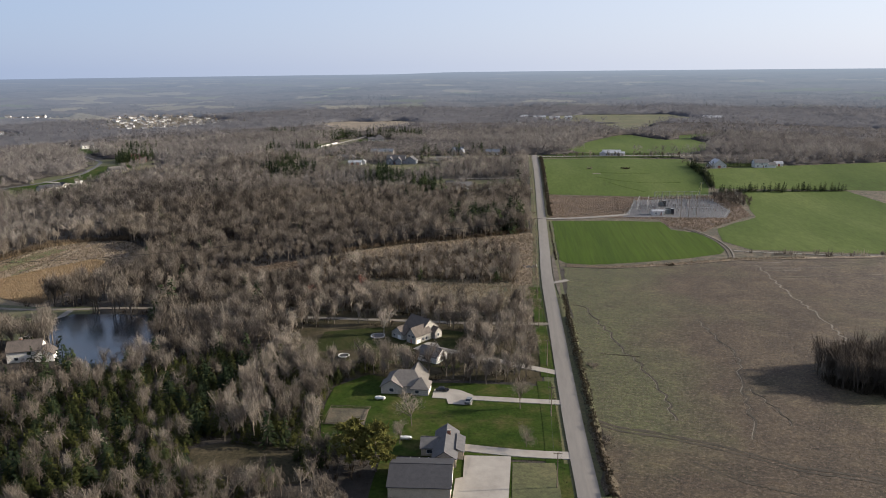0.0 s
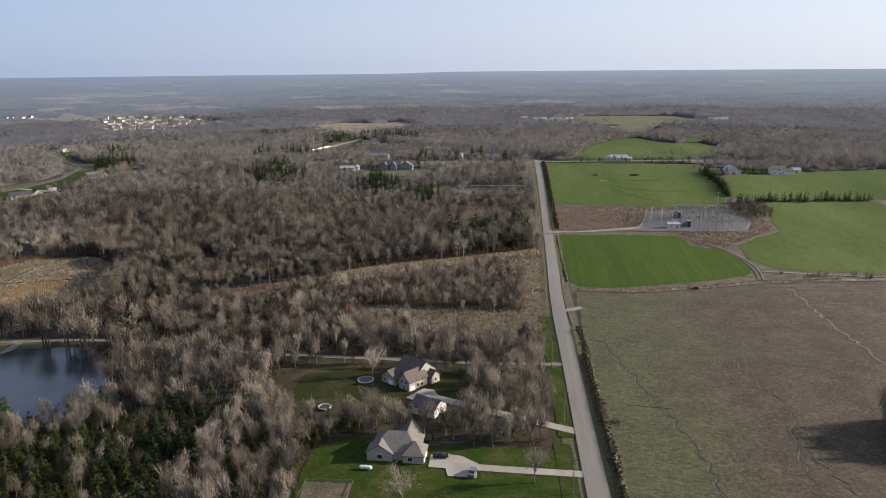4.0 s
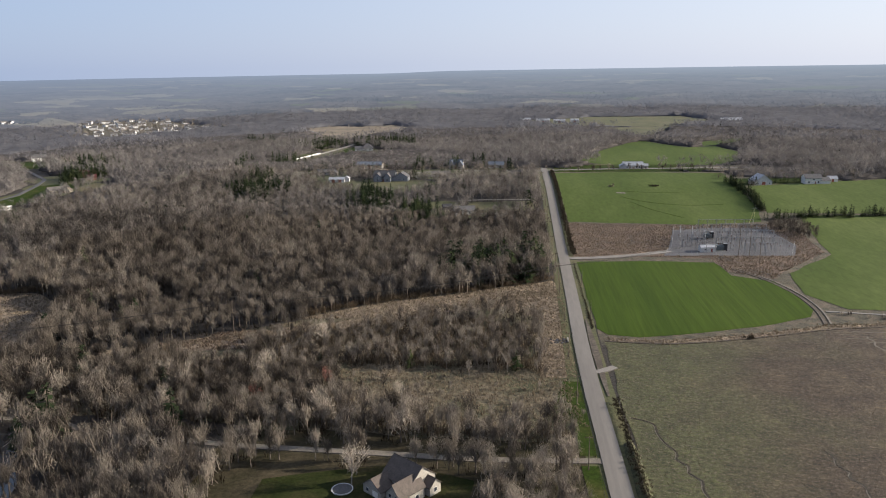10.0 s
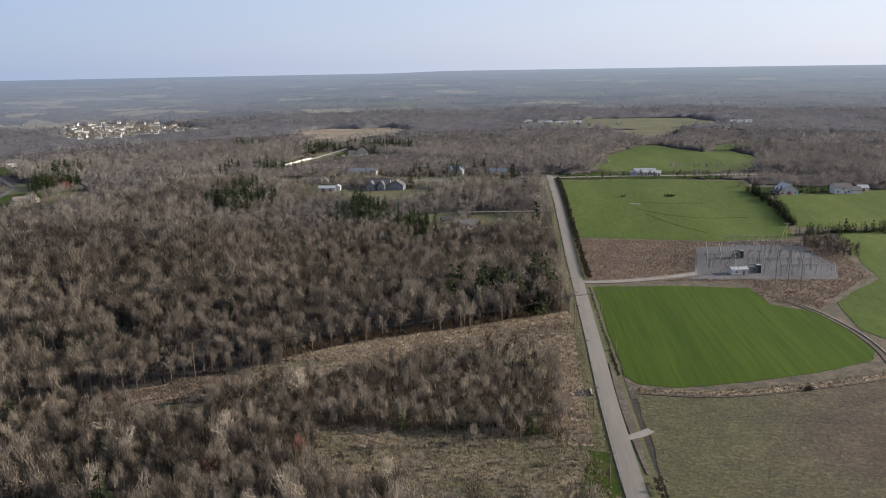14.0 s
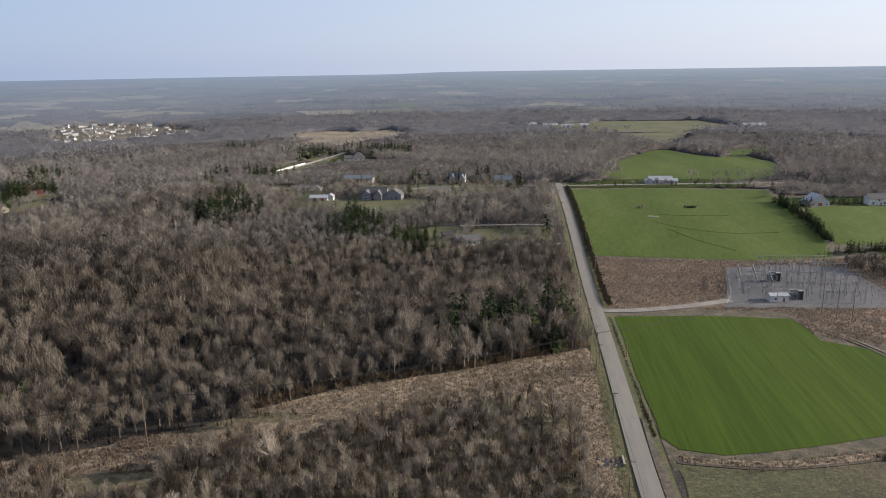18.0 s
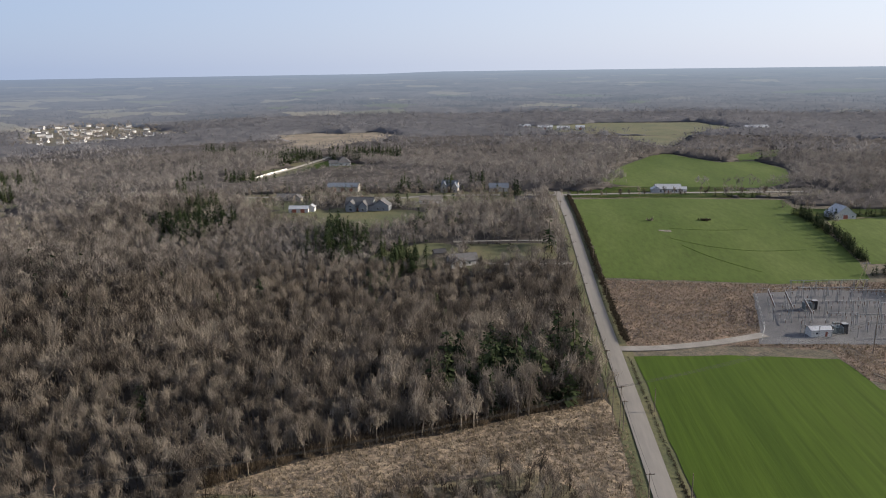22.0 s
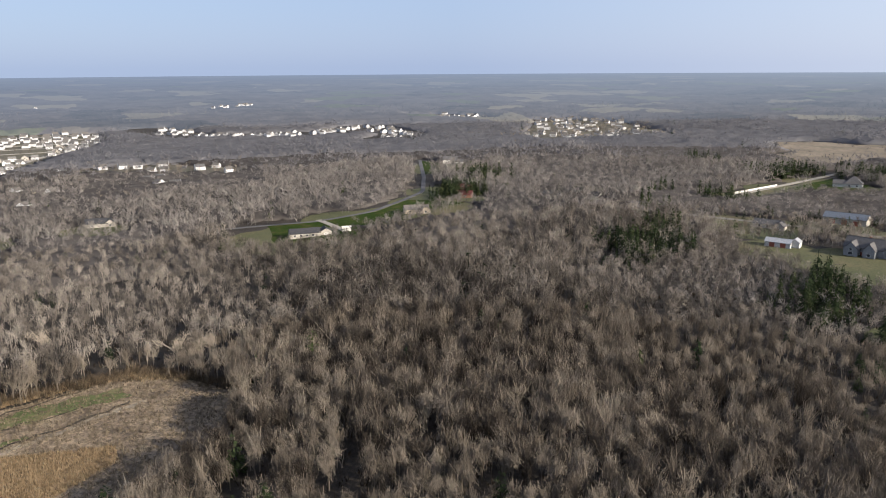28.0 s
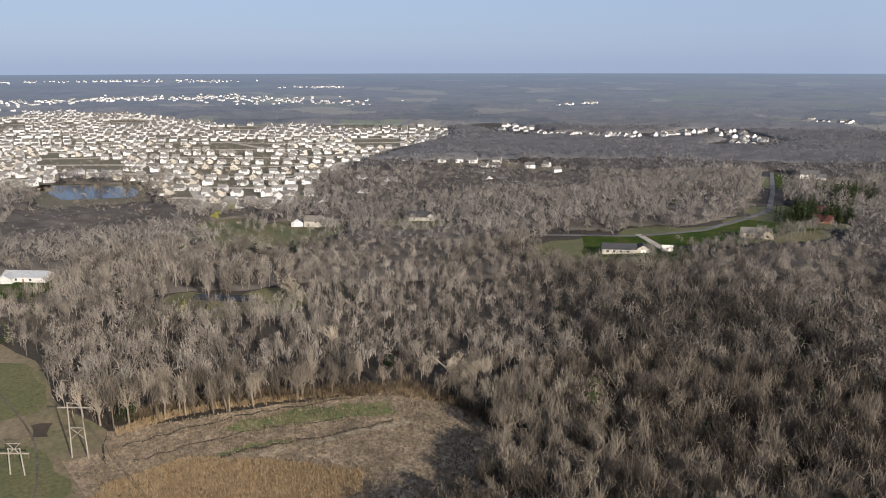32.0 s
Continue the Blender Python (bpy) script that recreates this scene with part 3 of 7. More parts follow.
SUBURB = [(-850, 330), (-872, 345), (-950, 352), (-925, 385), (-890, 425), (-819, 442), (-748, 444), (-705, 470), (-688, 516), (-731, 556), (-834, 594), (-973, 678), (-1091, 778), (-1190, 891), (-1380, 975), (-1495, 810), (-1568, 600), (-1979, 430), (-2060, 120), (-1400, 160), (-960, 260)]
SUB_POND = [(-897, 350), (-880, 385), (-859, 417), (-825, 424), (-796, 419), (-800, 388), (-806, 361), (-850, 348)]
SUB_TWO = [(-914, 720), (-760, 825), (-790, 870), (-900, 830), (-930, 770)]
SUB_THREE = [(-787, 1414), (-687, 1335), (-646, 1350), (-603, 1403), (-560, 1440), (-556, 1480), (-768, 1716), (-894, 1736), (-938, 1676)]
POND_FRONT = [(-910, 338), (-868, 428), (-768, 432), (-762, 352), (-850, 332)]
OPEN += [POND_FRONT, SUBURB, SUB_TWO, SUB_THREE, TAN_FAR, FIELD_FAR, FIELD_SLOPE]


def near_line(p, line, far):
    d = np.full(len(p), 1e9)
    for s, e in zip(np.array(line[:-1], float), np.array(line[1:], float)):
        u = np.clip(((p - s) @ (e - s)) / ((e - s) @ (e - s)), 0, 1)
        d = np.minimum(d, np.linalg.norm(p - (s + u[:, None] * (e - s)), axis=1))
    return d < far


def clear(p):
    ok = np.ones(len(p), bool)
    for c in OPEN:
        ok &= ~within(p, c)
    for x, y, r in LOTS:
        ok &= np.hypot(p[:, 0] - x, p[:, 1] - y) > r
    for line, far in ((LANE_W, 9), (CROSS, 15), (DRIVE_TOP, 10), (POND_LANE, 5), *((b_[0], 38) for b_ in BELTS[:4]), (DRIVE_H3, 4), (DRIVE_H2, 4.5), (DRIVE_MID, 4), (DRIVE_MID2, 4), (HLINE, 5.0)):
        ok &= ~near_line(p, line, far)
    return p[ok]


HLINE = [(-330, 385), (-150, 438), (-100, 454), (-7, 505), (104, 566)]
SHRUBLAND = [(-215, 372), (-100, 350), (-6, 345), (-6, 440), (-60, 466), (-150, 440), (-235, 410)]
CEDARS = [((-262, 760), 16, 0.85), ((-236, 766), 14, 0.85), ((-258, 806), 12, 0.85), ((-149, 748), 14, 0.9), ((-138, 708), 14, 0.9), ((-95, 687), 12, 0.85), ((-390, 1170), 14, 0.8), ((-362, 1141), 12, 0.8), ((-323, 942), 14, 0.7), ((-284, 1103), 20, 0.9), ((-206, 1130), 22, 0.9), ((-90, 780), 14, 0.5),
          ((-118, 238), 42, 0.62), ((-150, 210), 34, 0.56), ((-88, 268), 18, 0.5), ((-144, 730), 18, 0.85), ((-100, 690), 14, 0.8), ((-42, 535), 22, 0.6),
          ((-25, 552), 12, 0.6), ((-109, 651), 10, 0.5), ((-290, 1095), 18, 0.9), ((-268, 1132), 16, 0.9), ((-236, 1152), 12, 0.9), ((-196, 1136), 24, 0.9), ((-170, 1130), 14, 0.8), ((-252, 772), 13, 0.7), ((-266, 800), 11, 0.7), ((-243, 745), 16, 0.75), ((-305, 876), 10, 0.8), ((-125, 912), 9, 0.8), ((-62, 936), 9, 0.8), ((-139, 728), 13, 0.9), ((-104, 693), 10, 0.9), ((-225, 905), 8, 0.6), ((-170, 862), 6, 0.8), ((-118, 838), 7, 0.7), ((-272, 945), 18, 0.85), ((-452, 830), 14, 0.8), ((-468, 852), 16, 0.8), ((-491, 925), 22, 0.8),
          ((-445, 815), 12, 0.8), ((-205, 273), 20, 0.35), ((-180, 268), 16, 0.4), ((-370, 880), 16, 0.5), ((-292, 870), 12, 0.7), ((-90, 912), 10, 0.7), ((-30, 885), 6, 0.7), ((-120, 920), 24, 0.3), ((-185, 350), 12, 0.4), ((-450, 840), 16, 0.6)]


def belt_far(p):
    """How far places lie from the line of flight."""
    d = np.full(len(p), 1e9)
    for s, e in ((np.array([-15, 15.0]), np.array([-43, 290.0])), (np.array([-43, 290.0]), np.array([-86, 402.0]))):
        u = np.clip(((p - s) @ (e - s)) / ((e - s) @ (e - s)), 0, 1)
        d = np.minimum(d, np.linalg.norm(p - (s + u[:, None] * (e - s)), axis=1))
    return d


def evergreen_share(p):
    share = np.full(len(p), 0.012)
    for (x, y), r, s in CEDARS:
        d = np.hypot(p[:, 0] - x, p[:, 1] - y) / r
        share = np.maximum(share, s * np.clip(1.6 - d, 0, 1))
    return share


rng = np.random.default_rng(5)
M["scrub"] = twig_material("brown_scrub", (0.044, 0.034, 0.024), (0.102, 0.078, 0.054), (0.180, 0.142, 0.100))
# far darker than the scrub, to stand in for shade under the crowns
M["undergrowth"] = twig_material("undergrowth_darkened_for_shade", (0.014, 0.011, 0.008), (0.034, 0.026, 0.018), (0.070, 0.054, 0.038))
near_t = [both(bare_tree(s, 9, 196, 0.0044, 1.3, shape=sh, reach=1.7)) for s, sh in ((1, 0.80), (2, 0.58), (3, 0.92), (4, 0.52), (5, 0.74), (6, 0.47))]
mid_t = [both(bare_tree(s, 3, 94, 0.0076, 0.8, sh, 1.8, 0.45)) for s, sh in ((15, 0.95), (16, 0.72), (17, 1.05), (18, 0.82))]
back_t = [bare_tree(s, 0, 36, 0.016, 0.7, sh, 2.0, 0.3)[1] for s, sh in ((11, 1.0), (12, 0.9), (13, 1.2), (14, 1.05))]
far_t = [bare_tree(s, 0, 16, 0.040, 1.4, 1.35, 1.8, 0.2)[1] for s in (21, 22, 23)]
thin_t = [bare_tree(s, 0, 15, 0.034, 1.4, 1.35, 1.7, 0.2)[1] for s in (24, 25, 26)]
dim_t = [bare_tree(s, 0, 12, 0.034, 1.4, 1.7, 1.6, 0.2)[1] for s in (27, 28, 29)]
cedar_t = [both(cedar(s, 92, 0.036, 0.30)) for s in (31, 32, 33)]
spruce_t = [both(cedar(s, 100, 0.028, w)) for s, w in ((36, 0.17), (37, 0.22), (38, 0.19))]
cedar_far_t = [both(cedar(s, 34, 0.08, 0.30)) for s in (34, 35)]


# trees shrunk in these zones so that what lies behind fits the camera's view
LOWER = [([(-690, 640), (-600, 760), (-740, 850), (-860, 720)], 0.6), ([(-765, 330), (-630, 330), (-630, 450), (-765, 440)], 0.5), ([(-320, 880), (-120, 895), (-90, 1000), (-200, 1060), (-250, 1010), (-320, 960)], 0.5), ([(-270, 690), (-20, 690), (-20, 845), (-260, 845)], 0.72), ([(-420, 640), (-380, 800), (-440, 800), (-490, 700)], 0.75), ([(-560, 440), (-560, 620), (-500, 620), (-500, 440)], 0.7), ([(-130, 412), (-5, 410), (-5, 486), (-120, 462)], 0.6)]


def stand(name, p, templates, ever_t, lo, hi, seed, label, mat="twigs", tones=(0.0, 0.56)):
    gap = np.sin(p[:, 0] * 0.11 + 2.2 * np.sin(p[:, 1] * 0.05)) * np.sin(p[:, 1] * 0.09 + 1.7 * np.sin(p[:, 0] * 0.06 + 1))
    p = p[(gap < 0.76) | within(p, SHRUBLAND)]
    p = p[(evergreen_share(p) < 0.3) | (p[:, 1] > 330) | (rng.uniform(size=len(p)) < 0.5)]
    green = rng.uniform(size=len(p)) < evergreen_share(p)
    size = rng.uniform(lo, hi, len(p)) * (0.66 + 0.52 * smooth((np.sin(p[:, 0] * 0.021 + 1) + np.sin(p[:, 1] * 0.027 + p[:, 0] * 0.008)) * 0.3 + 0.5))
    size = np.where(within(p, SHRUBLAND), size * rng.uniform(0.6, 1.0, len(p)), size)
    for zone, s in LOWER:
        size = np.where(within(p, zone), size * s, size)
    plant(name, templates, p[~green], size[~green], seed, M[mat], label, tones=tones)
    plant("evergreens", ever_t, p[green], size[green] * rng.uniform(0.7, 1.0, green.sum()), seed + 1, M["needles"], "dark green cedars among bare trees")


p = clear(in_sight(belt(scatter((-480, 150), (10, 760), 4.75, 1), 0, 275), 14))
pick = within(p, [(-112, 222), (-6, 222), (-6, 352), (-112, 352)])
LONE = np.delete(p[pick], np.s_[::4], 0)[:300]
rest = p[~pick]
stand("near_woods", rest, near_t, cedar_t, 14.0, 20.5, 2, "bare grey-brown deciduous woods in early spring")
q = clear(scatter((-190, 185), (-66, 292), 3.4, 8))
q = q[(evergreen_share(q) > 0.12) & (rng.uniform(size=len(q)) < 0.85)]
plant("evergreens", cedar_t, q, rng.uniform(4.0, 8.0, len(q)), 9, M["olive_needles"], "dense stand of dark green cedars")
for k, ((x, y), r, s) in enumerate(CEDARS):
    if s >= 0.6 and y > 500:
        q = scatter((x - r * 1.25, y - r * 1.25), (x + r * 1.25, y + r * 1.25), 5.4, 60 + k)
        q = q[(np.hypot((q[:, 0] - x) / r, (q[:, 1] - y) / r) + rng.uniform(-0.5, 0.35, len(q)) < 0.85) & (rng.uniform(size=len(q)) < s * 0.9)]
        plant("evergreens", spruce_t, q, rng.uniform(8, 18, len(q)), 100 + k, M["needles"], "clump of dark green cedars and pines", "evergreens")
p = clear(in_sight(belt(scatter((-1200, 100), (420, 1300), 6.9, 3), 275, 800)))
d = belt_far(p)
q = clear(in_sight(belt(scatter((-600, 100), (420, 1000), 5.6, 43), 275, 470)))
stand("middle_woods", q, mid_t, cedar_far_t, 13.5, 19.5, 44, "bare woods over low hills, greyed for haze", "mid_twigs")
stand("outer_woods", p[d >= 470], back_t, cedar_far_t, 12, 17.5, 4, "bare woods over low hills, greyed for haze", "far_twigs", (0.12, 0.46))
# low trees fill the shrunken zones without hiding houses from the camera
q = clear(scatter((-320, 690), (-20, 1060), 5.2, 71))
q = q[within(q, LOWER[2][0]) | within(q, LOWER[3][0])]
plant("low_woods", back_t, q, rng.uniform(5, 9.5, len(q)), 72, M["far_twigs"], "bare woods kept low round a settlement")
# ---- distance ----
# bark paler and bluer again, to stand in for haze over distance
M["outer_twigs"] = twig_material("outer_haze_tinted_twigs", (0.066, 0.063, 0.065), (0.142, 0.135, 0.138), (0.220, 0.210, 0.212), 0.35)
M["distant_twigs"] = twig_material("distant_haze_tinted_twigs", (0.088, 0.088, 0.096), (0.136, 0.134, 0.145), (0.186, 0.182, 0.194), 0.4)
M["far_canopy"] = twig_material("crowns_of_saplings", (0.030, 0.027, 0.026), (0.082, 0.074, 0.070), (0.145, 0.130, 0.122))
m, n, l, b = material("far_woodland_with_haze_glow", 1.0, 0, 0.0)
at = place_of(n, l)
warp, fine = n.new("ShaderNodeTexNoise"), noisy(n, l, at, 0.016, 6, 0.7)
warp.inputs["Scale"].default_value = 0.006
l.new(at, warp.inputs["Vector"])
bend, cells = n.new("ShaderNodeVectorMath"), n.new("ShaderNodeTexVoronoi")
bend.operation = "MULTIPLY_ADD"
l.new(warp.outputs["Color"], bend.inputs[0]), l.new(at, bend.inputs[2])
bend.inputs[1].default_value = (130, 130, 0)
cells.inputs["Scale"].default_value = 0.0085
l.new(bend.outputs[0], cells.inputs["Vector"])
parcel = n.new("ShaderNodeSeparateColor")
l.new(cells.outputs["Color"], parcel.inputs[0])
# woods and parcels already tinted grey-blue for haze
woods = ramp(n, l, fine, [(0.32, (0.036, 0.034, 0.038)), (0.5, (0.074, 0.068, 0.070)), (0.68, (0.112, 0.103, 0.103))])
land_use = ramp(n, l, parcel.outputs[0], [(0.0, (0.028, 0.034, 0.036)), (0.14, (0.028, 0.034, 0.036)), (0.16, (0.075, 0.070, 0.068)), (0.84, (0.075, 0.070, 0.068)), (0.86, (0.15, 0.137, 0.108)), (0.93, (0.15, 0.137, 0.108)), (0.95, (0.078, 0.086, 0.056))])
c = mixed(n, l, span(n, l, parcel.outputs[0], 0.84, 0.86, 0.40, 0.80), woods, land_use)
l.new(c, b.inputs["Base Color"])
# haze put in as glow, stronger farther out, brighter towards the sun
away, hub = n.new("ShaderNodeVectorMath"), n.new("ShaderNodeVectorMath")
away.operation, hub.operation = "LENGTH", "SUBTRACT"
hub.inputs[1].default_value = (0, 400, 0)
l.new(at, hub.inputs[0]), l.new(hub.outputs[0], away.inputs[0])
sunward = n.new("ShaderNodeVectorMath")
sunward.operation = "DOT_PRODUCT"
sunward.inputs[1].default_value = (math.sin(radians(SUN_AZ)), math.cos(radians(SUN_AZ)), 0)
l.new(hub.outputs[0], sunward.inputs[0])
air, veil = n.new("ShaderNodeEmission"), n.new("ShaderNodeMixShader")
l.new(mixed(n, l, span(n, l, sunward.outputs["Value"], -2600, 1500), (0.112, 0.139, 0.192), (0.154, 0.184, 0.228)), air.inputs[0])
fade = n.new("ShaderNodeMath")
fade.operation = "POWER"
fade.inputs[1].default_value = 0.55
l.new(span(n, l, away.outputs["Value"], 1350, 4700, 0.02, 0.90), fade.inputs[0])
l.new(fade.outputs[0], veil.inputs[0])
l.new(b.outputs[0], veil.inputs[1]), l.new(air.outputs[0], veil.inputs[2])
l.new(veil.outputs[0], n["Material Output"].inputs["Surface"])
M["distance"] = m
p = clear(in_sight(belt(scatter((-2400, -200), (1500, 2500), 12.5, 5), 800, 2200)))
d = np.hypot(p[:, 0], p[:, 1] - 400)
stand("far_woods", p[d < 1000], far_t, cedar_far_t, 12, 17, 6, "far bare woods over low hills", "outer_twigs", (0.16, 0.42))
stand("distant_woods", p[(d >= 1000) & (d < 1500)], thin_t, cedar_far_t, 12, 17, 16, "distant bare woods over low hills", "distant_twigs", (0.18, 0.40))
q = p[(d >= 1500) & (d < 2050)][::2]
plant("horizon_woods", dim_t, q, rng.uniform(11, 16, len(q)), 56, M["distance"], "lines of far bare trees with haze as glow")


def canopy(name, lo, hi, step, low, high, seed, mat, label):
    """The closed tops of woods seen from afar: a lumpy sheet that drops to the ground at the woods' edges."""
    r = np.random.default_rng(seed)
    gx_, gy_ = np.arange(-hi, 0.75 * hi, step), np.arange(-250, 400 + hi, step)
    A, B = np.meshgrid(gx_, gy_, indexing="ij")
    q = np.stack([A, B], -1).reshape(-1, 2) + r.uniform(-0.4, 0.4, (A.size, 2)) * step
    far = np.hypot(q[:, 0], q[:, 1] - 400)
    ring = (far > lo - step) & (far < hi + step)
    ang_ = np.degrees(np.arctan2(-(q[:, 0] + 40), q[:, 1] - 150))
    ring &= (ang_ > -42) & (ang_ < 111)
    wood = np.zeros(len(q), bool)
    inner = np.flatnonzero(ring)
    keys = {tuple(v) for v in clear(q[inner])}
    wood[inner] = [tuple(v) in keys for v in q[inner]]
    size = 0.72 + 0.4 * smooth((np.sin(q[:, 0] * 0.021 + 1) + np.sin(q[:, 1] * 0.027 + q[:, 0] * 0.008)) * 0.3 + 0.5)
    rim = wood.reshape(A.shape)
    for _ in range(2):
        rim = rim & np.roll(rim, 1, 0) & np.roll(rim, -1, 0) & np.roll(rim, 1, 1) & np.roll(rim, -1, 1)
    size = np.where(rim.ravel(), size, size * 0.3)
    z = land(q[:, 0], q[:, 1]) + np.where(wood, r.uniform(low, high, len(q)) * size, -0.5)
    idx = np.arange(A.size).reshape(A.shape)
    f = np.stack([idx[:-1, :-1], idx[1:, :-1], idx[1:, 1:], idx[:-1, 1:]], -1).reshape(-1, 4)
    f = f[wood[f].all(1) & ring[f].all(1)]
    # edges of the sheet fall to the ground
    e = np.stack([f, np.roll(f, -1, 1)], -1).reshape(-1, 2)
    _, first, times = np.unique(np.sort(e, 1), axis=0, return_index=True, return_counts=True)
    e = e[first[times == 1]]
    low_z = land(q[:, 0], q[:, 1]) - 0.3
    V = np.r_[np.c_[q, z], np.c_[q, low_z]]
    f = np.r_[f, np.c_[e[:, 1], e[:, 0], e[:, 0] + len(q), e[:, 1] + len(q)]]
    used, f = np.unique(f, return_inverse=True)
    V = V[used]
    tagged(mesh_object(name, V, f.reshape(-1, 4), M[mat], smooth_shade=True, tone=r.uniform(0.1, 0.4, len(V))), label, "trees", kind="stuff")


canopy("woods_canopy", 480, 1000, 6.5, 2.0, 6.5, 101, "far_canopy", "grey-brown tangle of bare crowns and saplings")
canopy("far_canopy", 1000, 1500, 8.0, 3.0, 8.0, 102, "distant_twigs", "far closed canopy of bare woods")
canopy("horizon_canopy", 1500, 2060, 10.0, 6.5, 10.5, 103, "distance", "closed canopy of woods with haze as glow")
q = clear(in_sight(belt(scatter((-480, 150), (10, 760), 5.4, 28), 0, 330), 14))
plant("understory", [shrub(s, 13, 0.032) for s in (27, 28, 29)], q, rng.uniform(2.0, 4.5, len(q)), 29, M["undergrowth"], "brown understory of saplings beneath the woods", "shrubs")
q = scatter((-240, 340), (-4, 470), 3.3, 18)
q = clear(q[within(q, SHRUBLAND)])
scrub_t = [shrub(s, 44, 0.017) for s in (24, 25, 26)]
plant("scrub", scrub_t, q, rng.uniform(2.2, 6.0, len(q)), 19, M["scrub"], "dense brown scrub and saplings", "shrubs")
drape("weedy_ground", wavy([(-6, 434), (-60, 458), (-150, 432), (-150, 448), (-100, 472), (-34, 488), (-5, 472)], 1.5), M["olive_grass"], 0.09, label="tan weedy ground between scrub and marsh", category="ground")
drape("scrub_ground", wavy(SHRUBLAND, 1.5), M["olive_grass"], 0.07, label="tan weedy ground beneath scrub", category="ground")
q = scatter((-240, 340), (-4, 470), 6.0, 73)
q = clear(q[within(q, SHRUBLAND)])
plant("scrub_trees", near_t, q, rng.uniform(6.5, 12, len(q)), 74, M["twigs"], "bare trees standing in scrub")
q = scatter((-480, -250), (-12, 150), 11, 77)
plant("woods_behind", far_t, q[~within(q, LAWN_C)], rng.uniform(11, 16, (~within(q, LAWN_C)).sum()), 78, M["twigs"], "bare woods behind the start of the flight")
q = scatter((-96, 352), (-6, 404), 11, 20)
q = q[within(q, OLD_FIELD)]
plant("saplings", near_t, q, rng.uniform(3, 9, len(q)), 21, M["twigs"], "bare saplings in an overgrown field")


def far_land(x, y):
    """Top of the wooded distance, above the ground sheet past 1,800 m."""
    x, y = np.asarray(x, float), np.asarray(y, float)
    r = np.hypot(x, y - 400)
    swell = np.sin(x * 0.006 + 1.3 * np.sin(y * 0.004)) * np.sin(y * 0.005 + 0.7) + 0.7 * np.sin(x * 0.0021 + 2) * np.sin(y * 0.0027)
    return land(x, y) - 4 + 6 * smooth((r - 1800) / 300) + 3.6 * (swell + 1.7) * smooth((r - 1800) / 700) * smooth((4500 - r) / 1800)


rad = np.geomspace(1950, 4700, 110)
ang = np.radians(np.r_[np.arange(-60, 130, 0.45), np.arange(130, 301, 3)])
RR, AA = np.meshgrid(rad, ang, indexing="ij")
DX, DY = -np.sin(AA) * RR, 400 + np.cos(AA) * RR
rough = np.random.default_rng(8).uniform(0, 1, RR.shape) ** 2
DZ = far_land(DX, DY) + 4.0 * rough * smooth((4400 - RR) / 1500)
idx = np.arange(RR.size).reshape(RR.shape)
F = np.stack([idx[:-1, :-1], idx[:-1, 1:], idx[1:, 1:], idx[1:, :-1]], -1).reshape(-1, 4)
tagged(mesh_object("backdrop", np.stack([DX, DY, DZ], -1).reshape(-1, 3), F, M["distance"], smooth_shade=True), "wooded hills out to the horizon, haze as glow", "distant hills", kind="structure")
# ---- lanes, drives, water ----
M["water"] = mottled("pond_water", (0.008, 0.013, 0.020), (0.011, 0.017, 0.025), (0.020, 0.022, 0.024), 0.05, 0.9, rough=0.16, bump=0.06, spec=0.5)
# tan gravel, also darkened for the tree shade lying on it
M["straw_gravel"] = mottled("tan_gravel_darkened_for_shade", (0.090, 0.078, 0.064), (0.120, 0.104, 0.086), (0.155, 0.138, 0.115), 0.12, 1.6, bump=0.3)
M["mud"] = mottled("dark_soil", (0.033, 0.025, 0.020), (0.046, 0.036, 0.028), (0.066, 0.053, 0.040), 0.2, 1.3, bump=0.6)
M["gully_soil"] = mottled("dark_gully_soil", (0.019, 0.015, 0.010), (0.027, 0.021, 0.014), (0.038, 0.030, 0.021), 0.2, 1.3, bump=0.6)
M["pale_mud"] = mottled("pale_dried_mud", (0.073, 0.062, 0.051), (0.099, 0.086, 0.071), (0.132, 0.117, 0.099), 0.1, 0.8, bump=0.4)
M["straw_soil"] = mottled("tan_soil", (0.040, 0.032, 0.025), (0.056, 0.045, 0.035), (0.079, 0.066, 0.053), 0.1, 0.8, bump=0.4)
M["suburb_grass"] = mottled("winter_lawn", (0.050, 0.044, 0.030), (0.066, 0.058, 0.040), (0.076, 0.071, 0.040), 0.02, 0.3, bump=0)
M["pale_bank"] = mottled("pale_silt_and_grass", (0.115, 0.092, 0.066), (0.165, 0.135, 0.100), (0.220, 0.185, 0.140), 0.15, 0.9, bump=0.8, grain=1.3)
M["green_weeds"] = mottled("green_weeds", (0.040, 0.056, 0.017), (0.066, 0.076, 0.026), (0.132, 0.112, 0.059), 0.1, 0.7, bump=0.8)

pond = [Vector((x, y, -9.15)) for x, y in wavy([(-240, 336), (-232, 350), (-213, 352), (-195, 351), (-178, 332), (-168, 305), (-166, 284), (-180, 276), (-200, 288), (-222, 314)], 0.8, 6)]
bm = bmesh.new()
bm.faces.new([bm.verts.new(v) for v in pond])
bmesh.ops.recalc_face_normals(bm, faces=bm.faces[:])
if bm.faces[0].normal.z < 0:
    bmesh.ops.reverse_faces(bm, faces=bm.faces[:])
me = bpy.data.meshes.new("water")
bm.to_mesh(me), bm.free()
me.materials.append(M["water"])
tagged(new("water", me), "still dark blue farm pond", "pond", kind="structure")
drape("grass", wavy(POND_FRONT, 3), M["suburb_grass"], 0.2, 25, label="dull winter grass round a pond", category="grass")
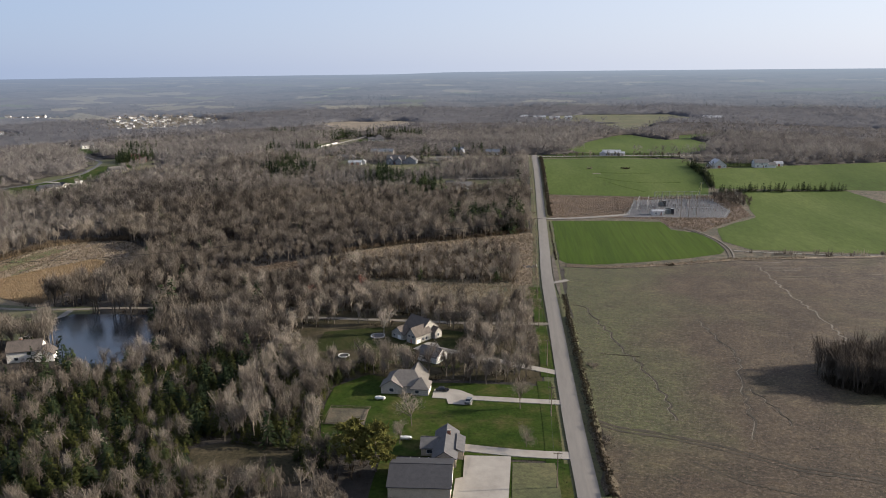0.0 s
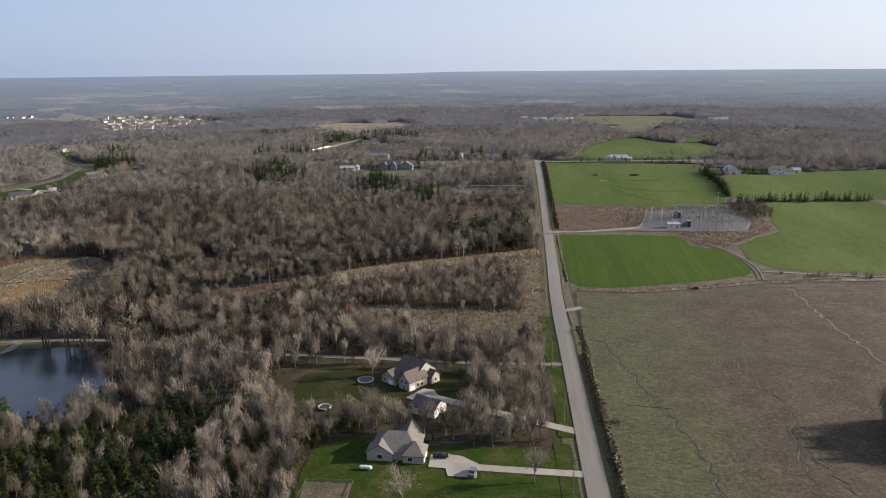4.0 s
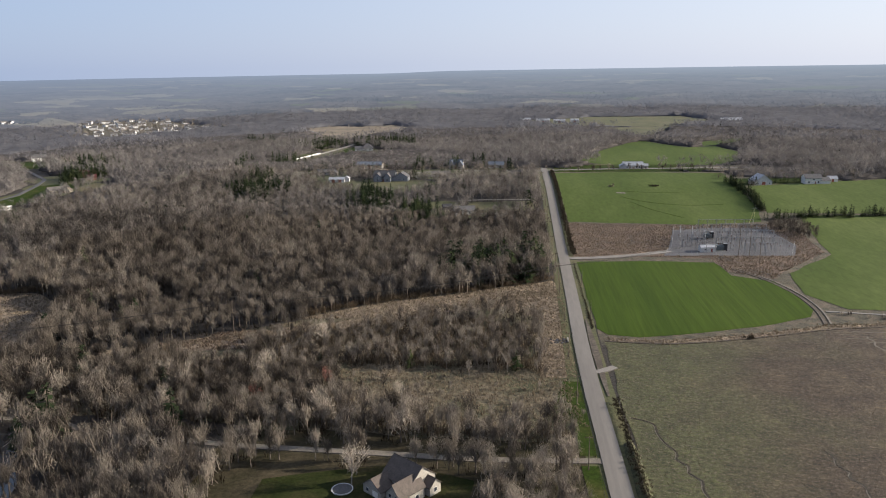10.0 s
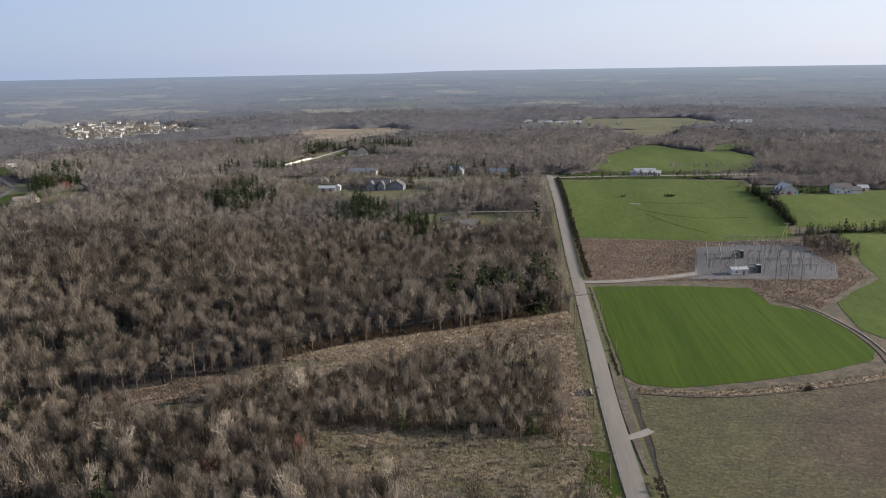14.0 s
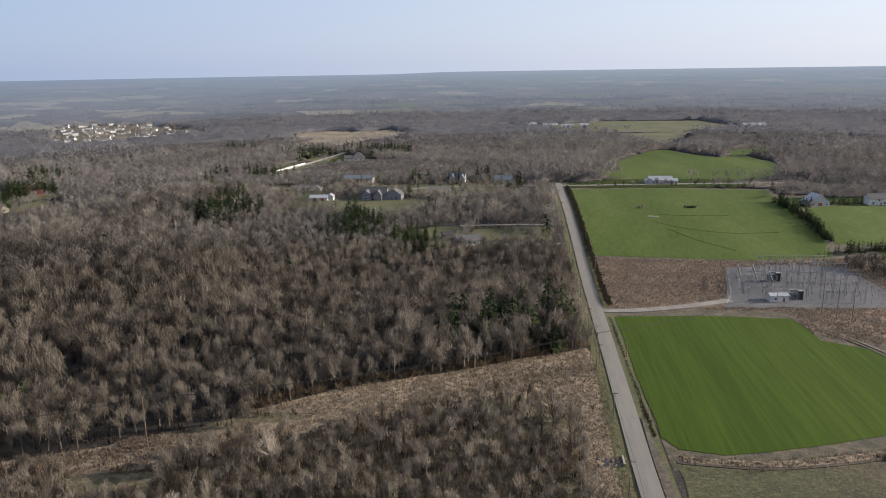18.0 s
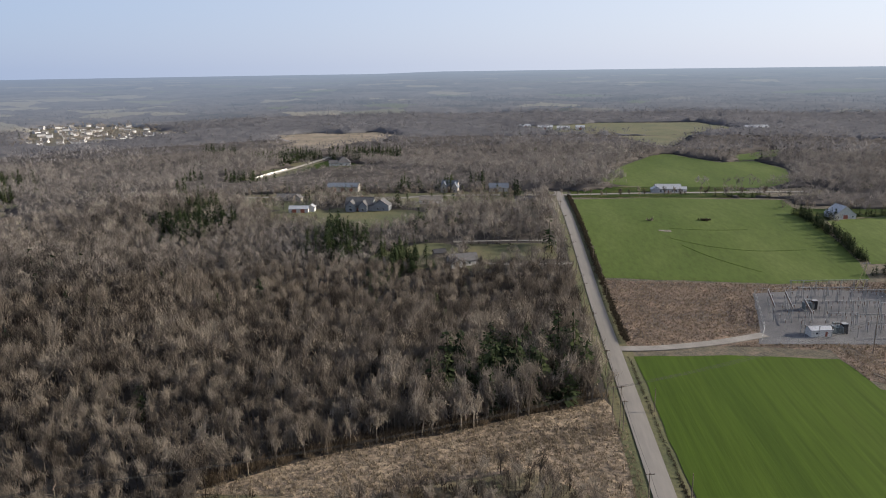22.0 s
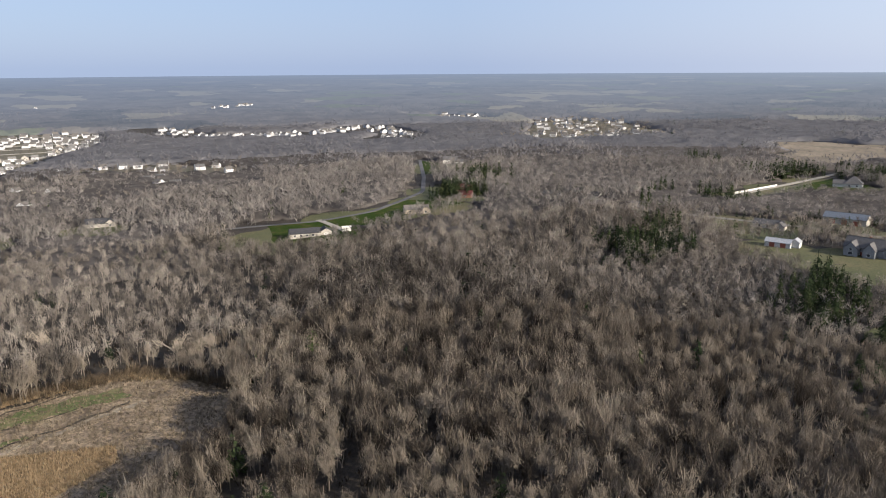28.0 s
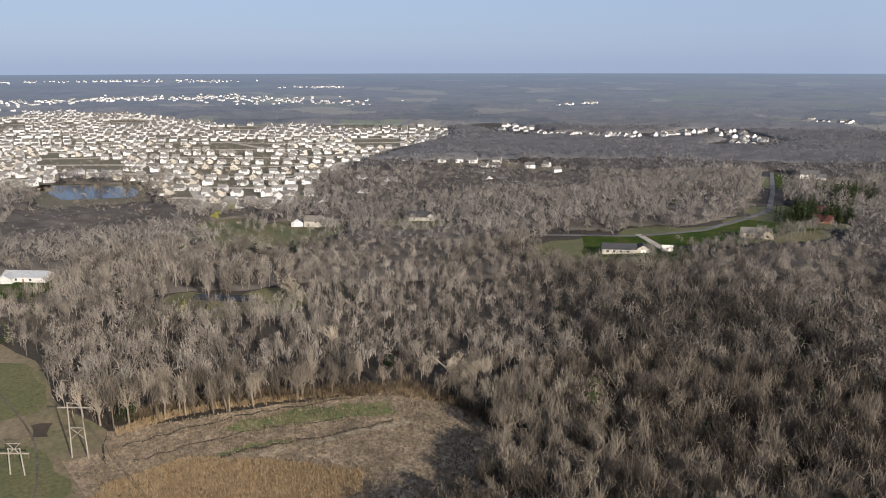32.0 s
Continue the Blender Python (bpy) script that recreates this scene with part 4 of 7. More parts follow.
drape("water", SUB_POND, M["water"], 0.3, label="pale pond beside the suburb", category="pond")
drape("water", [(-475, 436), (-468, 432), (-455, 452), (-452, 462), (-462, 462)], M["water"], 0.3, label="small dark pond in the woods", category="pond")
ribbon("lane", POND_LANE, 2.8, M["straw_gravel"], 0.3, "pale gravel lane along the pond dam", "lane")
ribbon("lane", [(-234, 305), (-234, 322), (-234, 336), (-237, 356)], 3.2, M["gravel"], 0.32, "pale gravel drive to a house", "lane")
ribbon("driveway", DRIVE_H3, 2.9, M["straw_gravel"], 0.3, "pale gravel drive through the trees", "driveway")
ribbon("driveway", DRIVE_H2, 3.8, M["concrete"], 0.3, "worn grey drive between the trees", "driveway")
ribbon("driveway", DRIVE_MID, 3.2, M["gravel"], 0.3, "gravel drive to a house", "driveway")
ribbon("driveway", DRIVE_MID2, 3.2, M["gravel"], 0.3, "gravel drive to a lawn", "driveway")
ribbon("road", CROSS, 6.0, M["asphalt"], 0.36, "cross road of worn grey asphalt", "road")
ribbon("driveway", DRIVE_TOP, 5.0, M["concrete"], 0.4, "long pale concrete drive on a rise", "driveway")
# dark gravel puts the tree shade on this lane into its colour
ribbon("lane", LANE_W, 3.8, M["yard_gravel"], 0.36, "country lane past a lawn, darkened for shade", "lane")
ribbon("driveway", [(-478, 712), (-455, 706), (-434, 700)], 4.5, M["concrete"], 0.42, "pale concrete drive", "driveway")
ribbon("driveway", [(4, 573), (17, 573, ), (46, 582), (66, 592)], 5.0, M["gravel"], 0.45, "pale gravel access drive to a substation", "driveway")
ribbon("driveway", [(0, 254.5), (-14, 255), (-31, 256)], 3.4, M["concrete"], 0.32, "pale concrete drive", "driveway")
drape("driveway", [(-30, 258), (-30, 250), (-38, 250.5), (-39, 254.5), (-44, 255), (-44, 262), (-40, 263), (-35, 262)], M["concrete"], 0.36, label="pale concrete parking pad", category="driveway")
ribbon("driveway", [(1, 218.5), (-11, 218), (-22, 219), (-31, 221)], 4.2, M["concrete"], 0.34, "stained concrete drive to a garage", "driveway")
drape("driveway", [(-30, 216), (-16.5, 216.5), (-17, 182), (-31.5, 182), (-31.5, 203), (-29.5, 204)], M["concrete"], 0.38, label="wide pale concrete yard beside a garage", category="driveway")
drape("driveway", [(-57, 301), (-50, 296), (-44, 298), (-48, 308), (-52, 309)], M["concrete"], 0.34, label="grey concrete apron before a garage", category="driveway")
ribbon("driveway", [(2.5, 401), (6.5, 403), (10.5, 406.5)], 3.0, M["gravel"], 0.4, "pale gravel field entrance off a road", "driveway", step=2)
ribbon("shoulder", [(5.2, 380, 0.8), (5.0, 395, 2.0), (4.8, 420, 3.0), (4.6, 440, 2.4), (4.4, 462, 0.6)], 2, M["straw_soil"], 0.3, "gravel pull-off on the road's edge", "shoulder")
drape("lawn", wavy([(-18, 354), (-6, 354), (-6.5, 392), (-10, 392)], 0.8, 5), M["lawn"], 0.2, label="bright green grass beside the road", category="lawn")
for a, b_ in ((200, 272), (276, 332), (338, 392)):
    ribbon("verge", [(-3.9 - (0 if a < 280 else 1.5), a), (-4.2 - (0 if a < 280 else 1.8), (a + b_) / 2), (-5.6 - (0 if a < 280 else 0.8), b_)], 5.0, M["lawn"], 0.22, "strip of mown green verge", "verge")
ribbon("verge", [(x + 5.0, y) for x, y in ROAD if 440 < y < 570] + [(6.2, 566)], 3.6, M["pasture"], 0.22, "tan verge between road and wheat", "verge")
ribbon("verge", [(-6.5, 395), (-5.5, 450), (-4.6, 520), (-4.0, 600), (-4.0, 700), (-4.5, 880)], 3.5, M["pasture"], 0.2, "verge of mixed green and tan grass", "verge")
for line, w in (([(11, 364), (17, 360), (20, 340), (24.5, 322), (26, 306), (31, 294), (32.6, 278), (35, 268), (35.7, 257), (35, 244)], 0.55),
                ([(64, 345), (66, 329), (69.5, 306), (69.7, 297), (64, 278), (62.7, 266), (60, 249), (57, 233)], 0.75), ([(66, 271), (68.4, 260), (71, 251), (70, 243)], 0.5), ([(17.8, 301), (31.6, 299)], 0.35)):
    ribbon("gully", [(x - 0.5, y) for x, y in line], w * 0.45, M["pale_mud"], 0.15, "eroded pale bank along a gully", "gully", step=2, wobble=0.9)
    ribbon("gully", line, w, M["gully_soil"], 0.2, "dark eroded gully across the field", "gully", step=2, wobble=0.9)
for dx, w in ((0, 1.5), (2.4, 1.1)):
    ribbon("track", [(9, 243 - dx), (17.5, 237 - dx), (26, 236 - dx), (41, 230 - dx), (53, 224 - dx), (62, 218 - dx), (110, 206 - dx)], w, M["gully_soil"], 0.14, "faint dark wheel track across the stubble", "track", step=2.5, wobble=0.4)
ribbon("track", [(35.6, 218), (44, 209), (54.6, 204.5), (90, 192)], 0.9, M["gully_soil"], 0.14, "faint dark wheel track across the stubble", "track", step=2.5, wobble=0.4)
r_ = random.Random(41)
for k in range(46):
    x, y = r_.uniform(105, 210), r_.uniform(412, 458)
    y -= max(0, (x - 150) * 0.25)
    ribbon("dried_mud", [(x, y), (x + r_.uniform(4, 8), y + r_.uniform(-0.8, 0.8)), (x + r_.uniform(9, 20), y + r_.uniform(-1.5, 1.5))], r_.uniform(0.25, 0.8), M["pale_mud"], 0.18, "pale streak of dried mud in stubble", "mud patch", step=1.5, wobble=0.5)
ribbon("dried_mud", [(118, 445), (117.4, 432), (117, 390), (119, 355), (118, 322)], 0.7, M["pale_mud"], 0.18, "pale washed line through stubble", "mud patch", step=2, wobble=0.9)
ribbon("bank", [(12, 436.5), (35, 434), (60, 440), (85, 448), (108, 457), (150, 463), (210, 471)], 3.5, M["dry_grass"], 0.25, "rough grassy bank between two fields", "bank")
ribbon("ditch", [(10, 434.5), (35, 431.5), (60, 437.5), (85, 445.5), (108, 454.5), (150, 460.5), (210, 468)], 1.2, M["mud"], 0.26, "dark drainage ditch along a field", "ditch")
ribbon("track", [(107, 460), (111, 480), (110, 505), (104, 530), (92, 552)], 1.2, M["straw_soil"], 0.3, "muddy track between green fields", "track")
ribbon("track", [(109.5, 460), (113.5, 480), (112.5, 505), (106.5, 530), (95, 552)], 1.0, M["pale_mud"], 0.3, "pale worn track between green fields", "track")
ribbon("track", [(114, 478), (140, 474), (170, 470), (200, 472)], 1.6, M["gravel"], 0.3, "pale farm track along a wheat field", "track")
for line in ([(62, 730), (75, 703), (93, 682)], [(58, 745), (75, 728), (100, 718), (130, 722)], [(62, 768), (85, 763), (110, 765)]):
    ribbon("swale", line, 0.8, M["wheat"], 0.28, "faint grassed swale in the wheat", "swale")
drape("dried_mud", wavy([(54, 761), (62, 759), (62, 763), (55, 764)], 0.5, 4), M["pale_mud"], 0.26, label="small pale bare patch in wheat", category="mud patch")

# clearing in the woods
drape("reeds", wavy([(-311, 392), (-318, 415), (-308, 437), (-287, 464), (-277, 460), (-272, 440), (-262, 400), (-264, 372), (-280, 376)], 1.5, 6, 3), M["reeds"], 0.24, label="bed of tan dead reeds", category="reed bed", kind="stuff")
drape("weeds", wavy([(-331, 428), (-336, 440), (-335, 462), (-328, 488), (-318, 486), (-322, 474), (-325, 451)], 2.2, 4, 4), M["green_weeds"], 0.22, label="green weeds in a marshy clearing", category="weeds", kind="stuff")
ribbon("creek", [(-303, 394), (-311, 410), (-315.5, 430), (-314.4, 448), (-313, 467), (-314, 484)], 1.1, M["gully_soil"], 0.3, "dark creek through a marsh", "creek", step=2, wobble=0.7)
ribbon("creek_bank", [(-300, 388), (-307, 398), (-312, 421), (-311, 453), (-311, 472), (-310, 488)], 2.6, M["pale_bank"], 0.26, "pale silt bank along a creek", "bank", step=2, wobble=0.8)
ribbon("creek_weeds", [(-309, 404), (-314, 416), (-317.5, 432), (-316.5, 448)], 2.4, M["green_weeds"], 0.24, "band of green weeds along a creek", "weeds", step=2, wobble=0.8)
ribbon("marsh_channel", [(-333, 397), (-338, 420), (-339.5, 437), (-338.4, 454), (-336, 480)], 0.8, M["gully_soil"], 0.24, "dark channel along the edge of a marsh", "creek", step=2, wobble=0.9)
ribbon("marsh_channel", [(-322, 400), (-327, 424), (-327, 448), (-322, 470)], 0.6, M["gully_soil"], 0.24, "thin dark channel through a marsh", "creek", step=2, wobble=0.9)
ribbon("reed_edge", [(-343, 396), (-349.5, 413), (-350, 432), (-343, 472), (-336, 492), (-322, 503)], 2.6, M["reeds"], 0.16, "pale band of reeds along the woods", "reed bed")
drape("grass", wavy([(-440, 348), (-418, 352), (-412, 364), (-381, 373), (-366, 371), (-364, 358), (-400, 344)], 1.5, 6, 8), M["pasture"], 0.2, label="bright green grass in a pasture", category="grass")
drape("grass", wavy([(-345, 358), (-341, 373), (-318, 382), (-300, 381), (-285, 366), (-310, 352)], 2.2, 4, 9), M["pasture"], 0.2, label="bright green grass in a pasture", category="grass")
drape("mud", wavy([(-358, 369), (-349, 370), (-348, 375), (-357, 376)], 1, 3, 5), M["gully_soil"], 0.2, label="dark wet patch in a pasture", category="mud patch")
ribbon("track", [(-400, 352), (-370, 364), (-345, 372), (-318, 374), (-300, 372)], 0.7, M["straw_soil"], 0.22, "pale worn track in the pasture", "track")
drape("pond_yard", wavy(POND_YARD, 1.2, 6), M["pasture"], 0.16, label="mown tan grass beside a pond drive", category="grass")
drape("bare_yard", wavy(DARK_YARD, 1.5, 6, 6), M["painted_shade_grass"], 0.2, label="bare yard among trees, darkened for shade", category="yard")
drape("garden_bed", [(-77, 245), (-64, 245), (-63, 233), (-76, 233)], M["ditch"], 0.24, label="bare brown fenced garden plot", category="garden")
ribbon("cut_strip", HLINE[:4], 10.0, M["dry_grass"], 0.16, "strip of tan grass cut beneath a power line", "grass", step=5)
drape("slope", wavy(ROAD_SLOPE, 1.2, 5), M["dry_grass"], 0.15, label="tan weedy slope beside a road", category="grass")
drape("bare_patch", wavy(BARE_PATCH, 1.2, 5, 7), M["dry_grass"], 0.24, label="open tan ground with rusty weeds round a pole", category="bare ground")
drape("lawn", [(-16, 213), (-4, 214), (-3, 197), (-4, 182), (-16, 182)], M["pasture"], 0.24, label="scuffed lawn beside a concrete yard", category="lawn")
for c, lab in (([(-112, 706), (-84, 728), (-76, 706), (-100, 688)], "green lawn among bare trees"), ([(-157, 772), (-155, 806), (-119, 804), (-122, 772)], "green lawn behind a large house"),
               ([(-500, 682), (-474, 712), (-460, 752), (-470, 798), (-424, 816), (-432, 750), (-425, 690), (-455, 655)], "green lawn along a lane"), ([(-232, 860), (-240, 890), (-30, 902), (-20, 868), (-110, 858)], "patchy lawns along a cross road"),
               ([(-255, 1030), (-240, 1130), (-205, 1100), (-205, 1050)], "green slope beside a long drive"), ([(-640, 462), (-610, 520), (-548, 500), (-560, 455)], "patchy garden ground among trees"), ([(-60, 700), (-12, 702), (-12, 732), (-66, 730)], "tan lawn among trees"),
               ([(-660, 1020), (-570, 925), (-545, 960), (-560, 1010)], "green verge beside a lane"), ([(10, 876), (10, 930), (150, 930), (165, 876)], "green farm lawn beside fields"), ([(155, 792), (160, 830), (250, 830), (250, 812)], "farmyard grass round a barn"), ([(-505, 332), (-540, 350), (-535, 378), (-500, 362)], "pale grass round a lane")):
    drape("lawn", wavy(c, 1.2), M["pasture"] if "tan" in lab or "patchy" in lab or "house" in lab or "among" in lab else M["lawn"], 0.2, label=lab, category="lawn")
drape("field", wavy(TAN_FAR, 7, 18), mottled("tan_grassland", (0.085, 0.070, 0.050), (0.130, 0.104, 0.074), (0.18, 0.148, 0.11), 0.02, 0.15, bump=0), 0.3, 25, "far tan grassland", "field")
drape("field", wavy(FIELD_FAR, 3), M["pasture"], 0.3, 25, "far pale green field", "field")
drape("field", wavy(FIELD_SLOPE, 3), M["pasture"], 0.3, 25, "pale green slope between woods", "field")
drape("suburb_ground", wavy(SUBURB, 3), M["suburb_grass"], 0.2, 25, "dull winter lawns of a housing estate", "ground")
for c in (SUB_TWO, SUB_THREE):
    drape("suburb_ground", wavy(c, 3), M["suburb_grass"], 0.2, 25, "dull winter lawns of a housing estate", "ground")

for k, (x, y, r) in enumerate(LOTS):
    if y > 420 and r > 9:
        drape("house_lot", wavy([(x + 1.08 * r * math.cos(a), y + 1.08 * r * math.sin(a)) for a in np.arange(12) * math.pi / 6], r * 0.12, 7, k), M["pasture"], 0.125 + 0.0006 * k, label="mixed green and tan grass round a house", category="lawn")

# ---- parts and building blocks ----


def part(name, bm, mat, parent, label=""):
    me = bpy.data.meshes.new(name)
    bmesh.ops.recalc_face_normals(bm, faces=bm.faces[:])
    bm.to_mesh(me), bm.free()
    me.materials.append(mat)
    ob = new(name, me)
    ob.parent = parent
    if label:
        ob["label"] = label
    return ob


def box(x0, x1, y0, y1, z0, z1, bm=None, bevel=0.0):
    bm = bm or bmesh.new()
    g = bmesh.ops.create_cube(bm, size=1, matrix=Matrix.Translation(((x0 + x1) / 2, (y0 + y1) / 2, (z0 + z1) / 2)) @ Matrix.Diagonal((x1 - x0, y1 - y0, z1 - z0, 1)))
    if bevel:
        es = list({e for v in g["verts"] for e in v.link_edges})
        bmesh.ops.bevel(bm, geom=es, offset=bevel, segments=2, affect="EDGES")
    return bm


def rod(a, b, r0, r1=None, n=6, bm=None):
    bm = bm or bmesh.new()
    a, b = Vector(a), Vector(b)
    d = b - a
    q = d.to_track_quat("Z", "Y").to_matrix().to_4x4()
    bmesh.ops.create_cone(bm, segments=n, radius1=r0, radius2=r0 if r1 is None else r1, depth=d.length, cap_ends=True, matrix=Matrix.Translation((a + b) / 2) @ q)
    return bm


def poly(faces, bm=None):
    bm = bm or bmesh.new()
    for f in faces:
        bm.faces.new([bm.verts.new(v) for v in f])
    return bm


def thing(name, x, y, yaw, label, category, group="", z=None, lift=0.0):
    ob = new(name)
    ob.empty_display_size = 0.5
    ob.matrix_world = pose(x, y, (at_ground(x, y) if z is None else z) + lift, 0, 0, yaw)
    return tagged(ob, label, category, group)


def plain(name, c, rough=0.6, metal=0.0, vary=0.12, scale=0.7):
    d, u = tuple(v * (1 - vary) for v in c), tuple(min(1, v * (1 + vary)) for v in c)
    return mottled(name, d, c, u, scale, scale * 8, rough, 0.05, 0.05, metal=metal)


M["siding_white"] = plain("white_siding", (0.504, 0.491, 0.464), 0.6)
M["siding_tan"] = plain("tan_siding", (0.306, 0.261, 0.207), 0.7)
M["siding_grey"] = plain("grey_siding", (0.360, 0.360, 0.360), 0.7)
M["siding_blue"] = plain("blue_grey_siding", (0.165, 0.172, 0.185), 0.7)
M["siding_dull"] = plain("dull_cream_siding", (0.28, 0.262, 0.232), 0.7)
M["brick"] = plain("red_brick", (0.178, 0.086, 0.059), 0.85, vary=0.25, scale=2)
M["roof_grey"] = plain("grey_shingles", (0.069, 0.067, 0.069), 0.9, vary=0.2)
M["roof_dark"] = plain("charcoal_shingles", (0.028, 0.028, 0.032), 0.85, vary=0.2)
M["roof_tan"] = plain("weathered_shingles", (0.109, 0.098, 0.089), 0.9, vary=0.18)
M["roof_brown"] = plain("brown_shingles", (0.075, 0.062, 0.054), 0.9, vary=0.2)
M["roof_red"] = plain("red_metal_roof", (0.066, 0.020, 0.017), 0.6)
M["roof_blue"] = plain("blue_grey_metal_roof", (0.086, 0.099, 0.122), 0.5, 0.1)
M["roof_metal"] = plain("bright_metal_roof", (0.277, 0.284, 0.297), 0.45, 0.3)
M["trim"] = plain("white_trim", (0.540, 0.531, 0.513), 0.5)
M["glass"] = plain("window_glass", (0.027, 0.032, 0.041), 0.08)
M["steel"] = plain("galvanised_steel", (0.238, 0.244, 0.251), 0.5, 0.5)
M["wood_pole"] = plain("weathered_pole_wood", (0.112, 0.089, 0.069), 0.9)
M["porcelain"] = plain("brown_porcelain", (0.092, 0.053, 0.040), 0.3)
M["green_paint"] = plain("transformer_paint", (0.132, 0.152, 0.158), 0.5)
M["black"] = plain("black_rubber", (0.018, 0.018, 0.018), 0.8)
M["door"] = plain("painted_door", (0.198, 0.066, 0.046), 0.5)
M["garage_white"] = plain("white_garage_door", (0.630, 0.621, 0.594), 0.5)
M["deck"] = plain("grey_decking", (0.158, 0.132, 0.109), 0.9)


def gable(w, d, eave, rise, over=0.45, along="x", at=(0, 0), thick=0.22, base=-0.6, hip=0.0):
    """Wall prism and roof slabs of one block; the ridge runs along x or y. hip: how far the ridge ends stand in from the gables."""
    def turn(v):
        x, y, z = v
        return (at[0] + x, at[1] + y, z) if along == "x" else (at[0] - y, at[1] + x, z)

    L, D = (w, d) if along == "x" else (d, w)
    hw, hd, r = L / 2, D / 2, eave + rise
    walls = []
    g = 0 if hip else 1
    A = [(-hw, -hd), (hw, -hd), (hw, hd), (-hw, hd)]
    lo, up = [(x, y, base) for x, y in A], [(x, y, eave) for x, y in A]
    for k in range(4):
        j = (k + 1) % 4
        f = [lo[k], lo[j], up[j], up[k]]
        if g and k in (1, 3):
            f = [lo[k], lo[j], up[j], ((hw if k == 1 else -hw), 0, r - 0.02), up[k]]
        walls.append([turn(v) for v in f])
    slope = rise / hd
    oe, oz = hd + over, eave - slope * over
    ow = hw + over * 0.8
    roof = []
    t = thick
    if hip:
        rh = max(hw - hip, 0.05)
        top = [(-rh, 0, r + t), (rh, 0, r + t)]
        cor = [(-ow, -oe, oz + t), (ow, -oe, oz + t), (ow, oe, oz + t), (-ow, oe, oz + t)]
        roof += [[cor[0], cor[1], top[1], top[0]], [cor[1], cor[2], top[1]], [cor[2], cor[3], top[0], top[1]], [cor[3], cor[0], top[0]]]
        low = [(x, y, z - t) for x, y, z in cor]
        roof += [[low[k], low[(k + 1) % 4], cor[(k + 1) % 4], cor[k]] for k in range(4)] + [low[::-1]]
    else:
        for s in (-1, 1):
            e0, e1, p0, p1 = (-ow, s * oe, oz), (ow, s * oe, oz), (-ow, 0, r), (ow, 0, r)
            up_ = [(x, y, z + t) for x, y, z in (e0, e1, p1, p0)]
            dn = [e0, e1, p1, p0]
            roof += [up_, dn[::-1]] + [[dn[k], dn[(k + 1) % 4], up_[(k + 1) % 4], up_[k]] for k in range(4)]
    return poly(walls), poly([[turn(v) for v in f] for f in roof])


def opening(name, face, u, z, w, h, parent, mat, frame_mat=None, block=(0, 0, 10, 8)):
    """A window or door on a block's face: n, s, e or w."""
    cx, cy, bw, bd = block
    out = 0.06
    def b3(u0, u1, z0, z1, o0, o1):
        if face == "s":
            return box(cx + u0, cx + u1, cy - bd / 2 - o1, cy - bd / 2 - o0, z0, z1)
        if face == "n":
            return box(cx + u0, cx + u1, cy + bd / 2 + o0, cy + bd / 2 + o1, z0, z1)
        if face == "e":
            return box(cx + bw / 2 + o0, cx + bw / 2 + o1, cy + u0, cy + u1, z0, z1)
        return box(cx - bw / 2 - o1, cx - bw / 2 - o0, cy + u0, cy + u1, z0, z1)

    if frame_mat:
        ob = part(name, b3(u - w / 2 - 0.1, u + w / 2 + 0.1, z - 0.1, z + h + 0.1, -0.05, out), frame_mat, parent)
        part("pane", b3(u - w / 2, u + w / 2, z, z + h, out - 0.04, out + 0.02), mat, ob)
        return ob
    return part(name, b3(u - w / 2, u + w / 2, z, z + h, -0.05, out), mat, parent)


def house(x, y, yaw, label, blocks, wall, roof, wins=(), doors=(), garages=(), chimney=None, name="house", category="house", group="", lift=0.0, frames=True, scale=1.0):
    ob = thing(name, x, y, yaw, label, category, group, lift=lift)
    ob.matrix_world = ob.matrix_world @ Matrix.Scale(scale, 4)
    for cx, cy, w, d, eave, rise, along, *hip in blocks:
        a, b_ = gable(w, d, eave, rise, along=along, at=(cx, cy), hip=hip[0] if hip else 0.0)
        part("wall", a, wall, ob), part("roof", b_, roof, ob)
        if not hip:
            # ridge cap
            half = (w if along == "x" else d) / 2 + 0.36
            z = eave + rise + 0.26
            part("ridge_cap", rod((cx - half, cy, z), (cx + half, cy, z), 0.12) if along == "x" else rod((cx, cy - half, z), (cx, cy + half, z), 0.12), roof, ob)
    for k, face, u, z, w, h in wins:
        opening("window", face, u, z, w, h, ob, M["glass"], M["trim"] if frames else None, blocks[k][:4])
    for k, face, u, w, h in doors:
        opening("door", face, u, 0.1, w, h, ob, M["door"], M["trim"] if frames else None, blocks[k][:4])
    for k, face, u, w in garages:
        opening("garage_door", face, u, 0.05, w, 2.2, ob, M["garage_white"], None, blocks[k][:4])
    if chimney:
        cx, cy, z = chimney
        ch = part("chimney", box(cx - 0.5, cx + 0.5, cy - 0.4, cy + 0.4, 0, z), M["brick"], ob)
        part("cap", box(cx - 0.6, cx + 0.6, cy - 0.5, cy + 0.5, z, z + 0.15), M["concrete"], ch)
    return ob


# ---- homestead by the road ----
g = house(-40.5, 200.2, 2, "long garage with a charcoal metal roof", [(0, 0, 16.5, 15, 3.4, 2.4, "x")], M["siding_tan"], M["roof_dark"],
          wins=[(0, "n", -5, 1.2, 1, 1), (0, "n", 0, 1.2, 1, 1), (0, "n", 5, 1.2, 1, 1)], doors=[(0, "n", 2.5, 1, 2.1)], garages=[(0, "e", -3.5, 4), (0, "e", 2.0, 4)], name="garage", category="garage")
for k in range(6):
    part("gutter_lamp", rod((-6.5 + 2.6 * k, 7.95, 3.35), (-6.5 + 2.6 * k, 8.15, 3.35), 0.12), M["trim"], g, "small white eave lamp")
